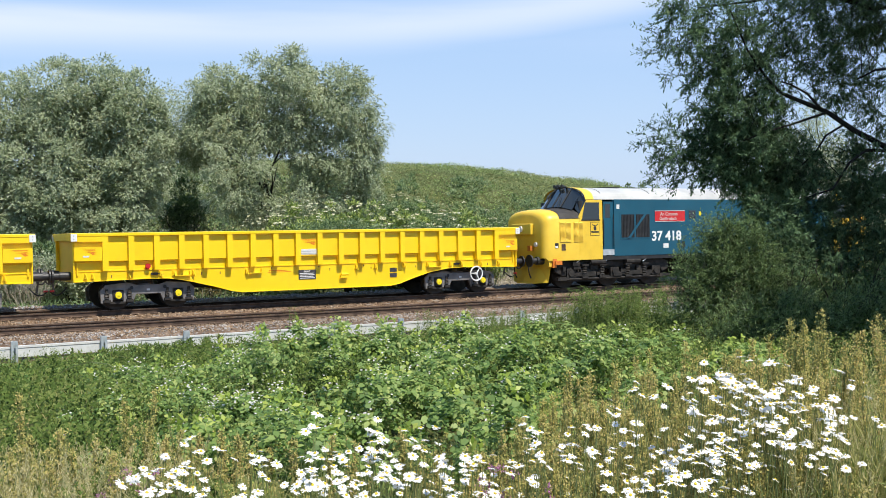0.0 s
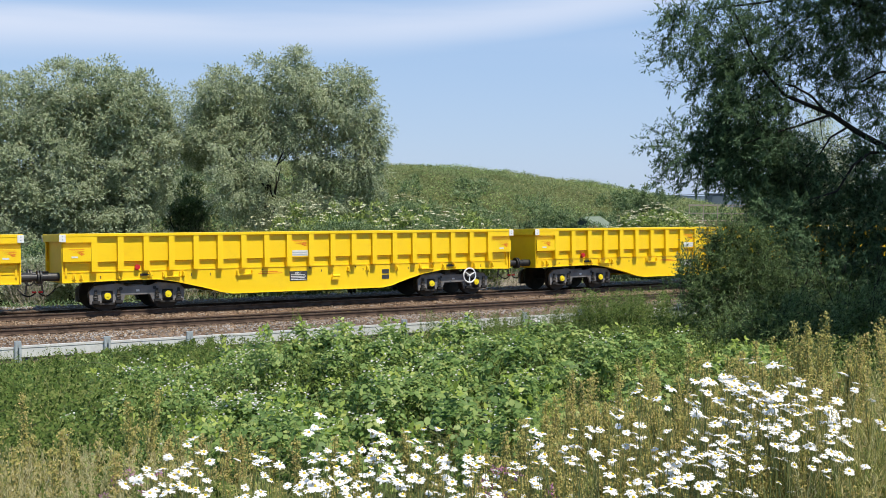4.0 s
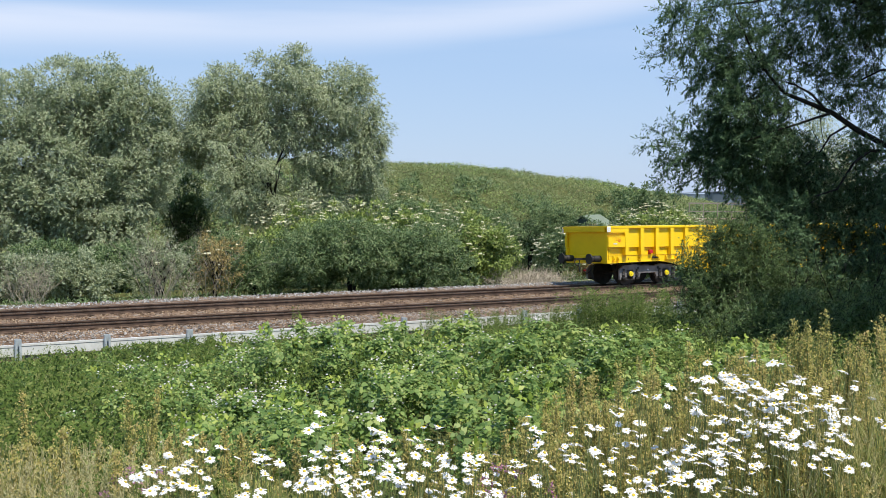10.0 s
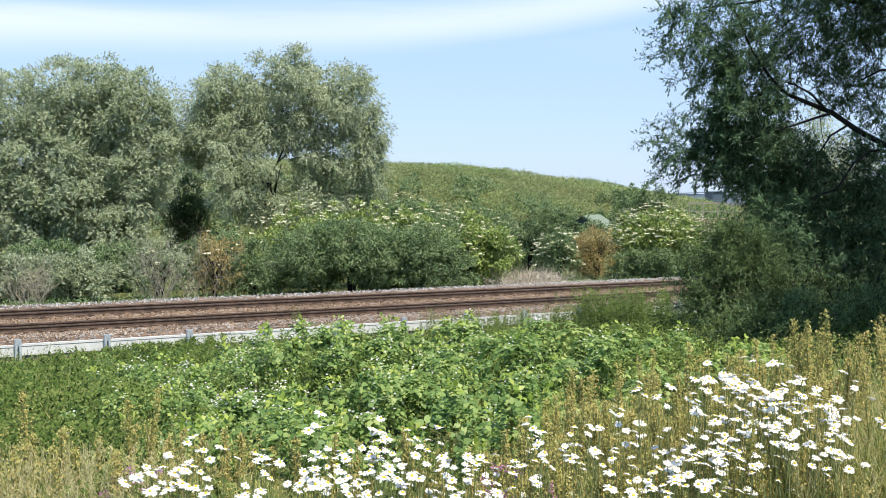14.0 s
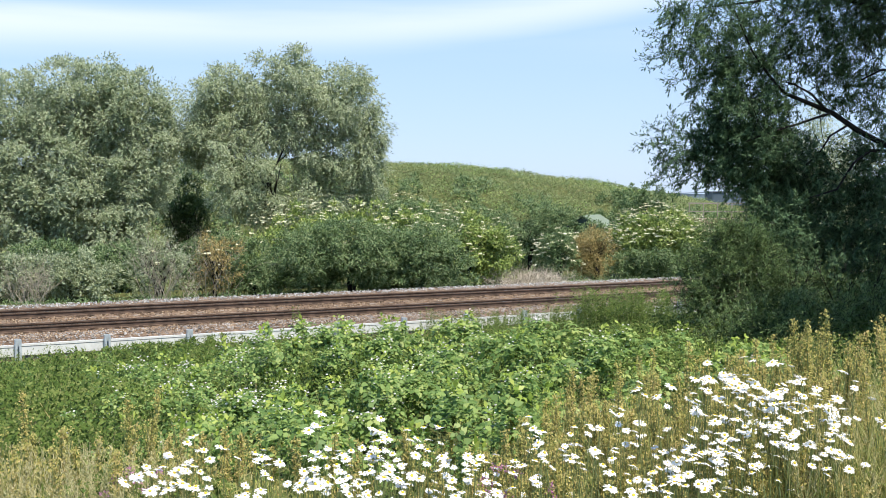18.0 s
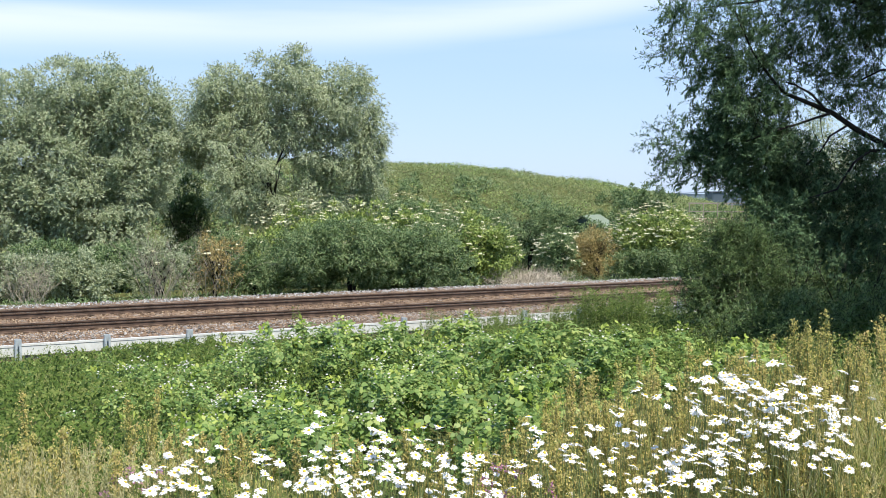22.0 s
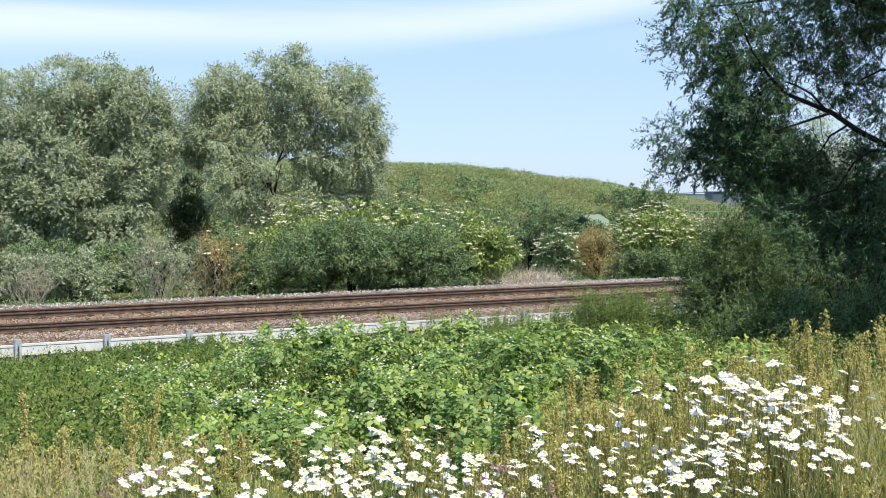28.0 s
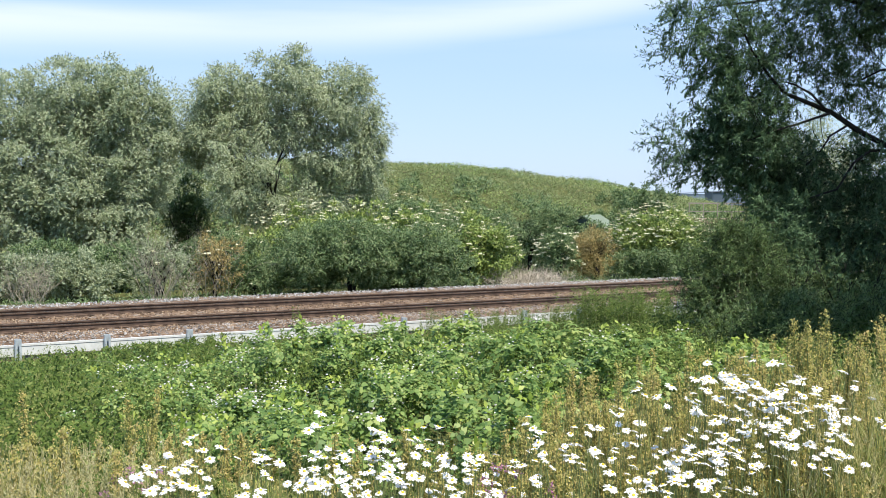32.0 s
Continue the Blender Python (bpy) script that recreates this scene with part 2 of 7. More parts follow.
GRASS = leafy("grass_blades", [(0.144, 0.2, 0.05), (0.265, 0.304, 0.08), (0.441, 0.42, 0.15), (0.684, 0.578, 0.28)], 0.45, 0.6, 0.9)
SORREL = leafy("sorrel_seed", [(0.265, 0.265, 0.08), (0.42, 0.395, 0.128), (0.55, 0.475, 0.17), (0.59, 0.445, 0.20)], 0.4, 0.8, 1.5, 0.1)
HILL_GREEN = leafy("hill_growth", [(0.075, 0.115, 0.038), (0.145, 0.195, 0.066), (0.23, 0.275, 0.11), (0.40, 0.41, 0.24)], 0.30, 0.6, 0.20, 0.4, 0.42)
BRONZE = leafy("bronze_shrub", [(0.16, 0.15, 0.05), (0.28, 0.225, 0.08), (0.41, 0.295, 0.11), (0.50, 0.42, 0.19)], 0.25, 0.7, 1.0)
CREAM = leafy("cream_blossom", [(0.50, 0.46, 0.25), (0.60, 0.57, 0.36), (0.67, 0.65, 0.46), (0.72, 0.71, 0.56)], 0.2, 0.7, 2.0)
PETAL = leafy("white_petals", [(0.72, 0.72, 0.72), (0.82, 0.82, 0.82), (0.85, 0.85, 0.85), (0.86, 0.86, 0.85)], 0.25, 0.6, 2.0)
DISC = surface("yellow_disc", (0.70, 0.50, 0.02), (0.82, 0.64, 0.05), 60, 0.8, 0, 0.5, 300)
BRAMBLE_TIP = leafy("bramble_tips", [(0.20, 0.30, 0.045), (0.28, 0.38, 0.065), (0.36, 0.44, 0.085), (0.45, 0.50, 0.12)], 0.35, 0.4, 1.5)
MEADOW = leafy("meadow_growth", [(0.118, 0.174, 0.040), (0.235, 0.294, 0.079), (0.400, 0.403, 0.139), (0.658, 0.567, 0.297)], 0.45, 0.6, 1.6)
BRAMBLE_FLOWER = leafy("bramble_flowers", [(0.50, 0.46, 0.46), (0.62, 0.58, 0.58), (0.70, 0.68, 0.67), (0.78, 0.76, 0.75)], 0.25, 0.6, 2.0)
HAIR = leafy("hair_grass", [(0.27, 0.26, 0.10), (0.43, 0.39, 0.17), (0.58, 0.51, 0.26), (0.70, 0.62, 0.37)], 0.4, 0.7, 1.4)
PINK = leafy("pink_clover", [(0.40, 0.12, 0.30), (0.50, 0.18, 0.38), (0.58, 0.26, 0.46), (0.62, 0.34, 0.52)], 0.25, 0.7, 2.0)


# ---------------- building helpers ----------------
class Build:
    """Gathers the vertices and faces of one part."""

    def __init__(self):
        self.v, self.f = [], []

    def add(self, verts, faces):
        k = len(self.v)
        self.v += [tuple(p) for p in verts]
        self.f += [tuple(i + k for i in f) for f in faces]
        return self

    def box(self, x0, x1, y0, y1, z0, z1):
        return self.add([(x, y, z) for x in (x0, x1) for y in (y0, y1) for z in (z0, z1)],
                        [(0, 1, 3, 2), (4, 6, 7, 5), (0, 4, 5, 1), (2, 3, 7, 6), (0, 2, 6, 4), (1, 5, 7, 3)])

    def prism(self, poly, a, b, axis="y"):
        """A polygon (counter-clockwise or not) drawn out from a to b along an axis: y (x, z), x (y, z) or z (x, y)."""
        def put(p, t):
            return (p[0], t, p[1]) if axis == "y" else (t, p[0], p[1]) if axis == "x" else (p[0], p[1], t)
        n = len(poly)
        return self.add([put(p, a) for p in poly] + [put(p, b) for p in poly],
                        [tuple(range(n)), tuple(range(2 * n - 1, n - 1, -1))] + [(i, i + n, (i + 1) % n + n, (i + 1) % n) for i in range(n)])

    def rod(self, p0, p1, r0, r1=None, n=8, caps=True):
        p0, p1 = Vector(p0), Vector(p1)
        d = (p1 - p0).normalized()
        u = d.orthogonal().normalized()
        w = d.cross(u)
        r1 = r0 if r1 is None else r1
        ring = [u * math.cos(2 * math.pi * i / n) + w * math.sin(2 * math.pi * i / n) for i in range(n)]
        self.add([p0 + q * r0 for q in ring] + [p1 + q * r1 for q in ring], [(i, (i + 1) % n, (i + 1) % n + n, i + n) for i in range(n)])
        if caps:
            k = len(self.v) - 2 * n
            self.f += [tuple(k + i for i in reversed(range(n))), tuple(k + n + i for i in range(n))]
        return self

    def tube(self, pts, r, n=6):
        """A bent round rod through the points."""
        pts, k = [Vector(p) for p in pts], len(pts)
        verts = []
        for i, p in enumerate(pts):
            d = (pts[min(i + 1, k - 1)] - pts[max(i - 1, 0)]).normalized()
            u = d.cross(Vector((0, 1, 0.1))).normalized()
            w = d.cross(u)
            verts += [p + (u * math.cos(2 * math.pi * j / n) + w * math.sin(2 * math.pi * j / n)) * r for j in range(n)]
        return self.add(verts, [(i * n + j, i * n + (j + 1) % n, (i + 1) * n + (j + 1) % n, (i + 1) * n + j) for i in range(k - 1) for j in range(n)])

    def ring(self, centre, axis, radius, thick, n=28, m=6):
        c, d = Vector(centre), Vector(axis).normalized()
        u = d.orthogonal().normalized()
        w = d.cross(u)
        verts = []
        for i in range(n):
            e = u * math.cos(2 * math.pi * i / n) + w * math.sin(2 * math.pi * i / n)
            verts += [c + e * (radius + thick * math.cos(2 * math.pi * j / m)) + d * (thick * math.sin(2 * math.pi * j / m)) for j in range(m)]
        return self.add(verts, [(i * m + j, ((i + 1) % n) * m + j, ((i + 1) % n) * m + (j + 1) % m, i * m + (j + 1) % m) for i in range(n) for j in range(m)])

    def mesh(self, name, material, smooth=False):
        me = bpy.data.meshes.new(name)
        me.from_pydata(self.v, [], self.f)
        bm = bmesh.new()
        bm.from_mesh(me)
        bmesh.ops.recalc_face_normals(bm, faces=bm.faces)
        bm.to_mesh(me)
        bm.free()
        me.materials.append(material)
        if smooth:
            me.polygons.foreach_set("use_smooth", [True] * len(me.polygons))
        return me


def part(name, made, material, parent, label="", bevel=0.0, smooth=False):
    """One mesh under a thing or a part."""
    ob = new(name, made if isinstance(made, bpy.types.Mesh) else made.mesh(name, material, smooth))
    ob.parent = parent
    if label:
        tagged(ob, label)
    if bevel:
        mod = ob.modifiers.new("bevel", "BEVEL")
        mod.width, mod.segments, mod.limit_method, mod.angle_limit = bevel, 2, "ANGLE", radians(40)
    return ob


def letters(name, text, size, material, parent, m, label="", squeeze=1.0):
    """Raised lettering as a mesh; it reads along x and stands in the x-z plane, facing -y."""
    cu = bpy.data.curves.new(name, "FONT")
    cu.body, cu.size, cu.extrude, cu.offset = text, size, 0.004, size * 0.026
    ob = new(name, cu)
    me = bpy.data.meshes.new_from_object(ob.evaluated_get(bpy.context.evaluated_depsgraph_get()))
    bpy.data.objects.remove(ob)
    me.transform(m @ pose(0, 0, 0, 90) @ Matrix.Diagonal((squeeze, 1, 1, 1)))
    me.materials.clear()
    me.materials.append(material)
    return part(name, me, material, parent, label)


def fast_mesh(name, verts, faces, material):
    """A mesh from arrays; faces all have as many corners."""
    me = bpy.data.meshes.new(name)
    nf, k = faces.shape
    me.vertices.add(len(verts))
    me.vertices.foreach_set("co", np.ascontiguousarray(verts, dtype=np.float32).ravel())
    me.loops.add(nf * k)
    me.loops.foreach_set("vertex_index", np.ascontiguousarray(faces, dtype=np.int32).ravel())
    me.polygons.add(nf)
    me.polygons.foreach_set("loop_start", np.arange(0, nf * k, k, dtype=np.int32))
    me.update(calc_edges=True)
    me.materials.append(material)
    return me


RNG = np.random.default_rng(7)


def unit(a):
    return a / np.maximum(np.linalg.norm(a, axis=-1, keepdims=True), 1e-9)


def blades(P, D, L, W, fold=0.25, waist=0.45, face=None):
    """Leaf by leaf: a folded four-cornered blade from base P along D, its upper side towards face. Returns vertices and faces."""
    n = len(P)
    r = unit(RNG.normal(size=(n, 3)))
    if face is not None:
        r = unit(face + r * 0.55)
    S = unit(np.cross(D, r))
    N = np.cross(S, D)
    L, W = np.broadcast_to(L, n)[:, None], np.broadcast_to(W, n)[:, None]
    mid = P + D * L * waist
    V = np.stack([P, mid + S * W / 2 + N * W * fold, P + D * L, mid - S * W / 2 + N * W * fold], 1).reshape(-1, 3)
    F = np.arange(4 * n).reshape(n, 4)
    return V, F


def slivers(P, D, L, W, face):
    """Far leaves: three-cornered."""
    n = len(P)
    S = unit(np.cross(D, unit(face + unit(RNG.normal(size=(n, 3))) * 0.55)))
    L, W = np.broadcast_to(L, n)[:, None], np.broadcast_to(W, n)[:, None]
    V = np.stack([P + S * W * 0.5, P + D * L, P - S * W * 0.5], 1).reshape(-1, 3)
    return V, np.arange(3 * n).reshape(n, 3)


def discs(P, N, R, k=6):
    """Small many-sided plates at P facing N."""
    n = len(P)
    S = unit(np.cross(N, unit(RNG.normal(size=(n, 3)))))
    T = np.cross(N, S)
    R = np.broadcast_to(R, n)[:, None]
    V = np.stack([P + (S * math.cos(2 * math.pi * i / k) + T * math.sin(2 * math.pi * i / k)) * R for i in range(k)], 1).reshape(-1, 3)
    return V, np.arange(k * n).reshape(n, k)


def lobe_points(lobes, n, shell=0.55):
    """n points in ellipsoid lobes (x, y, z, rx, ry, rz), most near their skins, with their outward ways."""
    lobes = np.array(lobes, float)
    w = (lobes[:, 3] * lobes[:, 4] + lobes[:, 4] * lobes[:, 5] + lobes[:, 3] * lobes[:, 5])
    which = RNG.choice(len(lobes), size=n, p=w / w.sum())
    d = unit(RNG.normal(size=(n, 3)))
    rad = 1 - shell * RNG.random(n) ** 1.8
    bump = 1 + 0.12 * np.sin(5 * d[:, 0] + which) * np.sin(4 * d[:, 1] + 2 * which) + 0.08 * np.sin(9 * d[:, 2] + 3 * which + 6 * d[:, 0])
    P = lobes[which, :3] + d * lobes[which, 3:] * (rad * bump)[:, None]
    return P, unit(d / lobes[which, 3:])


def tufted(lobes, clumps, size, each, shell=0.45, flat=0.8, crest=0.0):
    """Points gathered in tufts over the lobes: tuft by tuft, with their outward ways."""
    C, out = lobe_points(lobes, clumps, shell)
    r = size * RNG.uniform(0.6, 1.35, clumps)
    d = unit(RNG.normal(size=(clumps, each, 3)) + out[:, None, :] * 0.8 + np.array([0, 0, crest]))
    P = C[:, None, :] + d * (r[:, None] * RNG.uniform(0.35, 1.0, (clumps, each)))[..., None] * np.array([1, 1, flat])
    o = unit(d + out[:, None, :] * 0.6)
    return P.reshape(-1, 3), o.reshape(-1, 3)


def sprays(P, out, per, length, leaf, width, droop=0.3, spread=0.6, far=False):
    """Twigs of leaves from every point: per leaves along a twig that leans outward and droops."""
    n = len(P)
    D = unit(out + RNG.normal(size=(n, 3)) * 0.6 + np.array([0, 0, -droop]))
    t = np.linspace(0.1, 1, per)[None, :, None]
    Q = P[:, None, :] + D[:, None, :] * t * length + np.array([0, 0, -1.0]) * (t ** 2) * length * droop * 0.5
    LD = unit(D[:, None, :] + RNG.normal(size=(n, per, 3)) * spread + np.array([0, 0, -droop * 0.7]))
    up = np.repeat(unit(out + np.array([0.2, -0.25, 0.8])), per, 0)
    Q, LD = Q.reshape(-1, 3), LD.reshape(-1, 3)
    s = RNG.uniform(0.7, 1.25, len(Q))
    return slivers(Q, LD, leaf * s, width * s, up) if far else blades(Q, LD, leaf * s, width * s, face=up)


def shoots(P, D, length, sides, per, leaf, width, droop=0.3, spread=0.55):
    """Leafy shoots: a main axis from every point with side axes, all set with narrow leaves. Returns leaf vertices and faces, twig vertices and faces."""
    n = len(P)
    L = length * RNG.uniform(0.6, 1.25, n)
    t0 = np.concatenate([np.zeros((n, 1)), RNG.uniform(0.15, 0.8, (n, sides))], 1)
    A = P[:, None, :] + D[:, None, :] * (t0 * L[:, None])[..., None]
    W = np.concatenate([D[:, None, :], unit(D[:, None, :] * 0.75 + RNG.normal(size=(n, sides, 3)) * 0.6)], 1)
    M = np.concatenate([L[:, None], L[:, None] * RNG.uniform(0.35, 0.7, (n, sides))], 1)
    A, W, M = A.reshape(-1, 3), W.reshape(-1, 3), M.ravel()
    down = np.array([0, 0, -1.0])
    t = np.linspace(0.15, 1, per)[None, :, None]
    Q = A[:, None, :] + W[:, None, :] * t * M[:, None, None] + down * (t ** 2) * M[:, None, None] * droop * 0.5
    LD = unit(W[:, None, :] + RNG.normal(size=(len(A), per, 3)) * spread + down * droop * 0.6)
    Q, LD = Q.reshape(-1, 3), LD.reshape(-1, 3)
    s = RNG.uniform(0.65, 1.25, len(Q))
    leaves = blades(Q, LD, leaf * s, width * s, fold=0.18, face=np.array([0.2, -0.2, 1.0]))
    twigs = slivers(A, unit(W + down * droop * 0.35), M * 0.97, 0.0045, np.array([0.0, -1.0, 0.3]))
    return (*leaves, *twigs)


def lobe_shoots(lobes, shell=0.9, lean=(0, 0, 0), loose=0.5):
    """Starts and ways of shoots: lobes are (x, y, z, rx, ry, rz, how many)."""
    Ps, Ds = [], []
    for *lobe, n in lobes:
        P, out = lobe_points([lobe], n, shell)
        Ps.append(P)
        Ds.append(unit(out * 0.8 + np.array(lean) + RNG.normal(size=P.shape) * loose))
    return np.concatenate(Ps), np.concatenate(Ds)


def limbs(build, start, way, length, radius, depth, rng, spread=0.55, up=0.1, kink=0.18):
    """Branches that taper, bend and fork."""
    p, d = Vector(start), Vector(way).normalized()
    steps = 4
    for i in range(steps):
        r0, r1 = radius * (1 - 0.5 * i / steps), radius * (1 - 0.5 * (i + 1) / steps)
        q = p + d * (length / steps)
        build.rod(p, q, r0, r1, 6 if radius > 0.04 else 4, caps=False)
        p = q
        d = (d + Vector((rng.uniform(-kink, kink), rng.uniform(-kink, kink), rng.uniform(-kink, kink) + up * 0.3))).normalized()
        if depth and i >= 1:
            side = Vector((rng.uniform(-1, 1), rng.uniform(-1, 1), rng.uniform(-0.3, 0.8))).normalized()
            limbs(build, p, (d + side * spread * 1.4), length * rng.uniform(0.5, 0.75), r1 * 0.62, depth - 1, rng, spread, up, kink)


def ground_height(x, y):
    """The bank: level by the viewer, falling to the line, flat beyond but for a grassed mound."""
    x, y = np.asarray(x, float), np.asarray(y, float)
    p = x * AWAY.x + y * AWAY.y
    s = x * ALONG.x + y * ALONG.y
    t = np.clip((p - 8.5) / 16.5, 0, 1)
    z = 1.65 - (t * t * (3 - 2 * t) * 0.35 + t * 0.65) * 2.2
    side = np.clip((s + 60) / 40, 0, 1) * np.clip((110 - s) / 40, 0, 1)
    z = z * side + (1 - side) * -0.55
    z = z + 0.38 * np.clip((x - 0.4) / 1.6, 0, 1) * np.clip((9.0 - y) / 3.0, 0, 1) * np.clip((y + 4) / 4, 0, 1)
    hx, hy = (x + 16.0) / 60.0, (y - 128.0) / 40.0
    r = np.sqrt(hx * hx + hy * hy)
    z = z + 7.6 * np.clip(1 - r * r, 0, 1) + 0.32 * np.clip(2 - 2 * r, 0, 1) * np.sin(x * 0.43 + 1.2 * np.sin(y * 0.21)) * np.sin(y * 0.37 + 0.9 * np.sin(x * 0.17))
    return z + 0.06 * np.sin(x * 0.9) * np.sin(y * 0.7 + 1) * np.clip((30 - np.abs(p - 5)) / 10, 0, 1)

# ---------------- ground, ballast, track ----------------
def steps(near, far, n_near, n_far):
    a = np.linspace(-near, near, n_near)
    b = near + (far - near) * np.linspace(0, 1, n_far + 1)[1:] ** 3
    return np.concatenate([-b[::-1], a, b])


gx, gy = steps(70, 3000, 160, 22), steps(75, 3000, 170, 22) + 60
XX, YY = np.meshgrid(gx, gy, indexing="ij")
nx, ny = XX.shape
k = np.arange(nx * ny).reshape(nx, ny)
ground = new("ground", fast_mesh("ground", np.stack([XX, YY, ground_height(XX, YY)], -1).reshape(-1, 3),
                                 np.stack([k[:-1, :-1], k[1:, :-1], k[1:, 1:], k[:-1, 1:]], -1).reshape(-1, 4), SOIL))
tagged(ground, "grassy bank falling to a railway and flat land beyond", "ground", kind="structure")

S0, S1 = -260.0, 720.0


def ballast_height(o):
    """Across both lines: beds canted away from the viewer, with shoulders on either side."""
    return np.interp(o, [-6.5, -5.35, -4.2, -2.6, -0.85, 0.75, 1.15, 2.15, 2.6], [-0.60, -0.20, -0.165, -0.265, -0.165, -0.225, -0.10, -0.06, -0.45])


so = np.concatenate([np.linspace(S0, -12, 120), np.linspace(-12, 45, 480)[1:], np.linspace(45, S1, 220)[1:]])
oo = np.linspace(-6.5, 2.6, 50)
SS, OO = np.meshgrid(so, oo, indexing="ij")
ZZ = ballast_height(OO) + RNG.normal(size=SS.shape) * 0.014
PP = SS[..., None] * np.array(ALONG) + (FAR_LINE + OO)[..., None] * np.array(AWAY)
PP[..., 2] = ZZ
k = np.arange(SS.size).reshape(SS.shape)
ballast = new("ballast", fast_mesh("ballast", PP.reshape(-1, 3), np.stack([k[:-1, :-1], k[1:, :-1], k[1:, 1:], k[:-1, 1:]], -1).reshape(-1, 4), STONES))
tagged(ballast, "brown and grey crushed stone ballast under two tracks", "ballast", kind="structure")


def loose_stones(name, n, s_range, o_range, material, size, label):
    """Crushed stones, each a lumpy piece, half sunk in the bed."""
    s, o = RNG.uniform(*s_range, n), RNG.uniform(*o_range, n)
    c = s[:, None] * np.array(ALONG) + (FAR_LINE + o)[:, None] * np.array(AWAY)
    c[:, 2] = ballast_height(o) + 0.008
    axes = np.array([(1, 0, 0), (-1, 0, 0), (0, 1, 0), (0, -1, 0), (0, 0, 1), (0, 0, -1)], float)
    r = size * RNG.uniform(0.5, 1.25, (n, 6, 1))
    turn = unit(RNG.normal(size=(n, 3)))
    v = axes[None] * r + np.cross(turn[:, None, :], axes[None]) * r * 0.6
    V = (c[:, None, :] + v).reshape(-1, 3)
    tri = np.array([(0, 2, 4), (2, 1, 4), (1, 3, 4), (3, 0, 4)])
    F = (np.arange(n)[:, None, None] * 6 + tri[None]).reshape(-1, 3)
    return tagged(new(name, fast_mesh(name, V, F, material)), label, "stones", kind="stuff")


STONE_TONES = leafy("loose_stone", [(0.045, 0.03, 0.02), (0.14, 0.09, 0.055), (0.24, 0.16, 0.10), (0.38, 0.295, 0.205)], 0.0, 0.9, 0.7, 0.2)
STONE_PALE = leafy("loose_pale_stone", [(0.13, 0.13, 0.125), (0.24, 0.24, 0.235), (0.35, 0.35, 0.345), (0.50, 0.50, 0.49)], 0.0, 0.9, 0.7, 0.2)
loose_stones("ballast_stones", 30000, (-4, 42), (-5.4, 1.0), STONE_TONES, 0.032, "loose brown crushed stones between the rails")
STONE_GREY = leafy("loose_grey_stone", [(0.09, 0.08, 0.07), (0.18, 0.16, 0.145), (0.27, 0.25, 0.23), (0.40, 0.38, 0.36)], 0.0, 0.9, 0.7, 0.2)
loose_stones("shoulder_stones", 9000, (-4, 42), (-6.3, -4.5), STONE_GREY, 0.032, "loose grey stones on the near ballast shoulder")
loose_stones("far_shoulder_stones", 7000, (-4, 60), (1.35, 2.45), STONE_PALE, 0.031, "loose pale grey stones on the far ballast shoulder")

RAIL_SECTION = [(-0.035, 0), (0.035, 0), (0.036, -0.035), (0.012, -0.05), (0.010, -0.125), (0.068, -0.145), (0.068, -0.158), (-0.068, -0.158), (-0.068, -0.145),
                (-0.010, -0.125), (-0.012, -0.05), (-0.036, -0.035)]
sleeper_mesh = Build().prism([(-0.125, -0.42), (0.125, -0.42), (0.125, -0.225), (0.10, -0.19), (-0.10, -0.19), (-0.125, -0.225)], -1.25, 1.25).mesh("sleeper", CONCRETE)
clip_mesh = Build().box(-0.05, 0.05, -0.10, -0.07, -0.165, -0.125).box(-0.05, 0.05, 0.07, 0.10, -0.165, -0.125).mesh("rail_clip", RUST)


CANT = {0.0: 2.3, -3.4: 3.6}                      # degrees by which each line leans away


def track(o, label):
    """One line: two rails with polished heads, sleepers and clips."""
    base = tagged(new("railway_track"), label, "railway track", kind="structure")
    base.matrix_world = line_pose(0, o) @ canted(CANT[o])
    for side in (-0.7525, 0.7525):
        rail = part("rail", Build().prism([(a + side, b) for a, b in RAIL_SECTION], S0, S1, "x"), RUST, base)
        part("rail_head", Build().box(S0, S1, side - 0.026, side + 0.026, 0.0005, 0.004), RAIL_TOP, rail, "worn shining running surface")
    for i in range(112):
        sl = part("sleeper", sleeper_mesh, CONCRETE, base)
        sl.location.x = -14 + 0.65 * i
        for side in (-0.7525, 0.7525):
            c = part("rail_clip", clip_mesh, RUST, sl)
            c.location.y = side
    return base


track(0.0, "rusty running rails on concrete sleepers, train's own line")
track(-3.4, "empty rusty rails on concrete sleepers in stone ballast")

# ---------------- low board barrier beside the near line ----------------
barrier = tagged(new("trackside_barrier"), "low white boards between galvanised steel posts along the ballast", "barrier")
barrier.matrix_world = line_pose(0, -6.35)
post_mesh = Build().box(-0.075, 0.075, -0.01, 0.0, -0.75, -0.04).box(-0.075, -0.06, -0.09, -0.01, -0.75, -0.04).box(0.06, 0.075, -0.09, -0.01, -0.75, -0.05) \
    .box(-0.06, -0.02, -0.10, -0.09, -0.75, -0.04).box(0.02, 0.06, -0.10, -0.09, -0.75, -0.05).mesh("post", GALVANISED)
board_mesh = Build().box(-1.02, 1.02, 0.0, 0.05, -0.44, -0.225).box(-1.02, 1.02, -0.012, 0.06, -0.215, -0.165).mesh("board", WHITE_BOARD)
for i in range(23):
    s = 3.99 + 2.075 * (i - 12)
    po = part("post", post_mesh, GALVANISED, barrier)
    po.location = (s, 0, random.uniform(-0.015, 0.01))
    po.rotation_euler = (0, radians(random.uniform(-1, 1)), 0)
    bo = part("board", board_mesh, WHITE_BOARD, barrier)
    bo.location = (s + 1.037, 0.01, random.uniform(-0.01, 0.01))

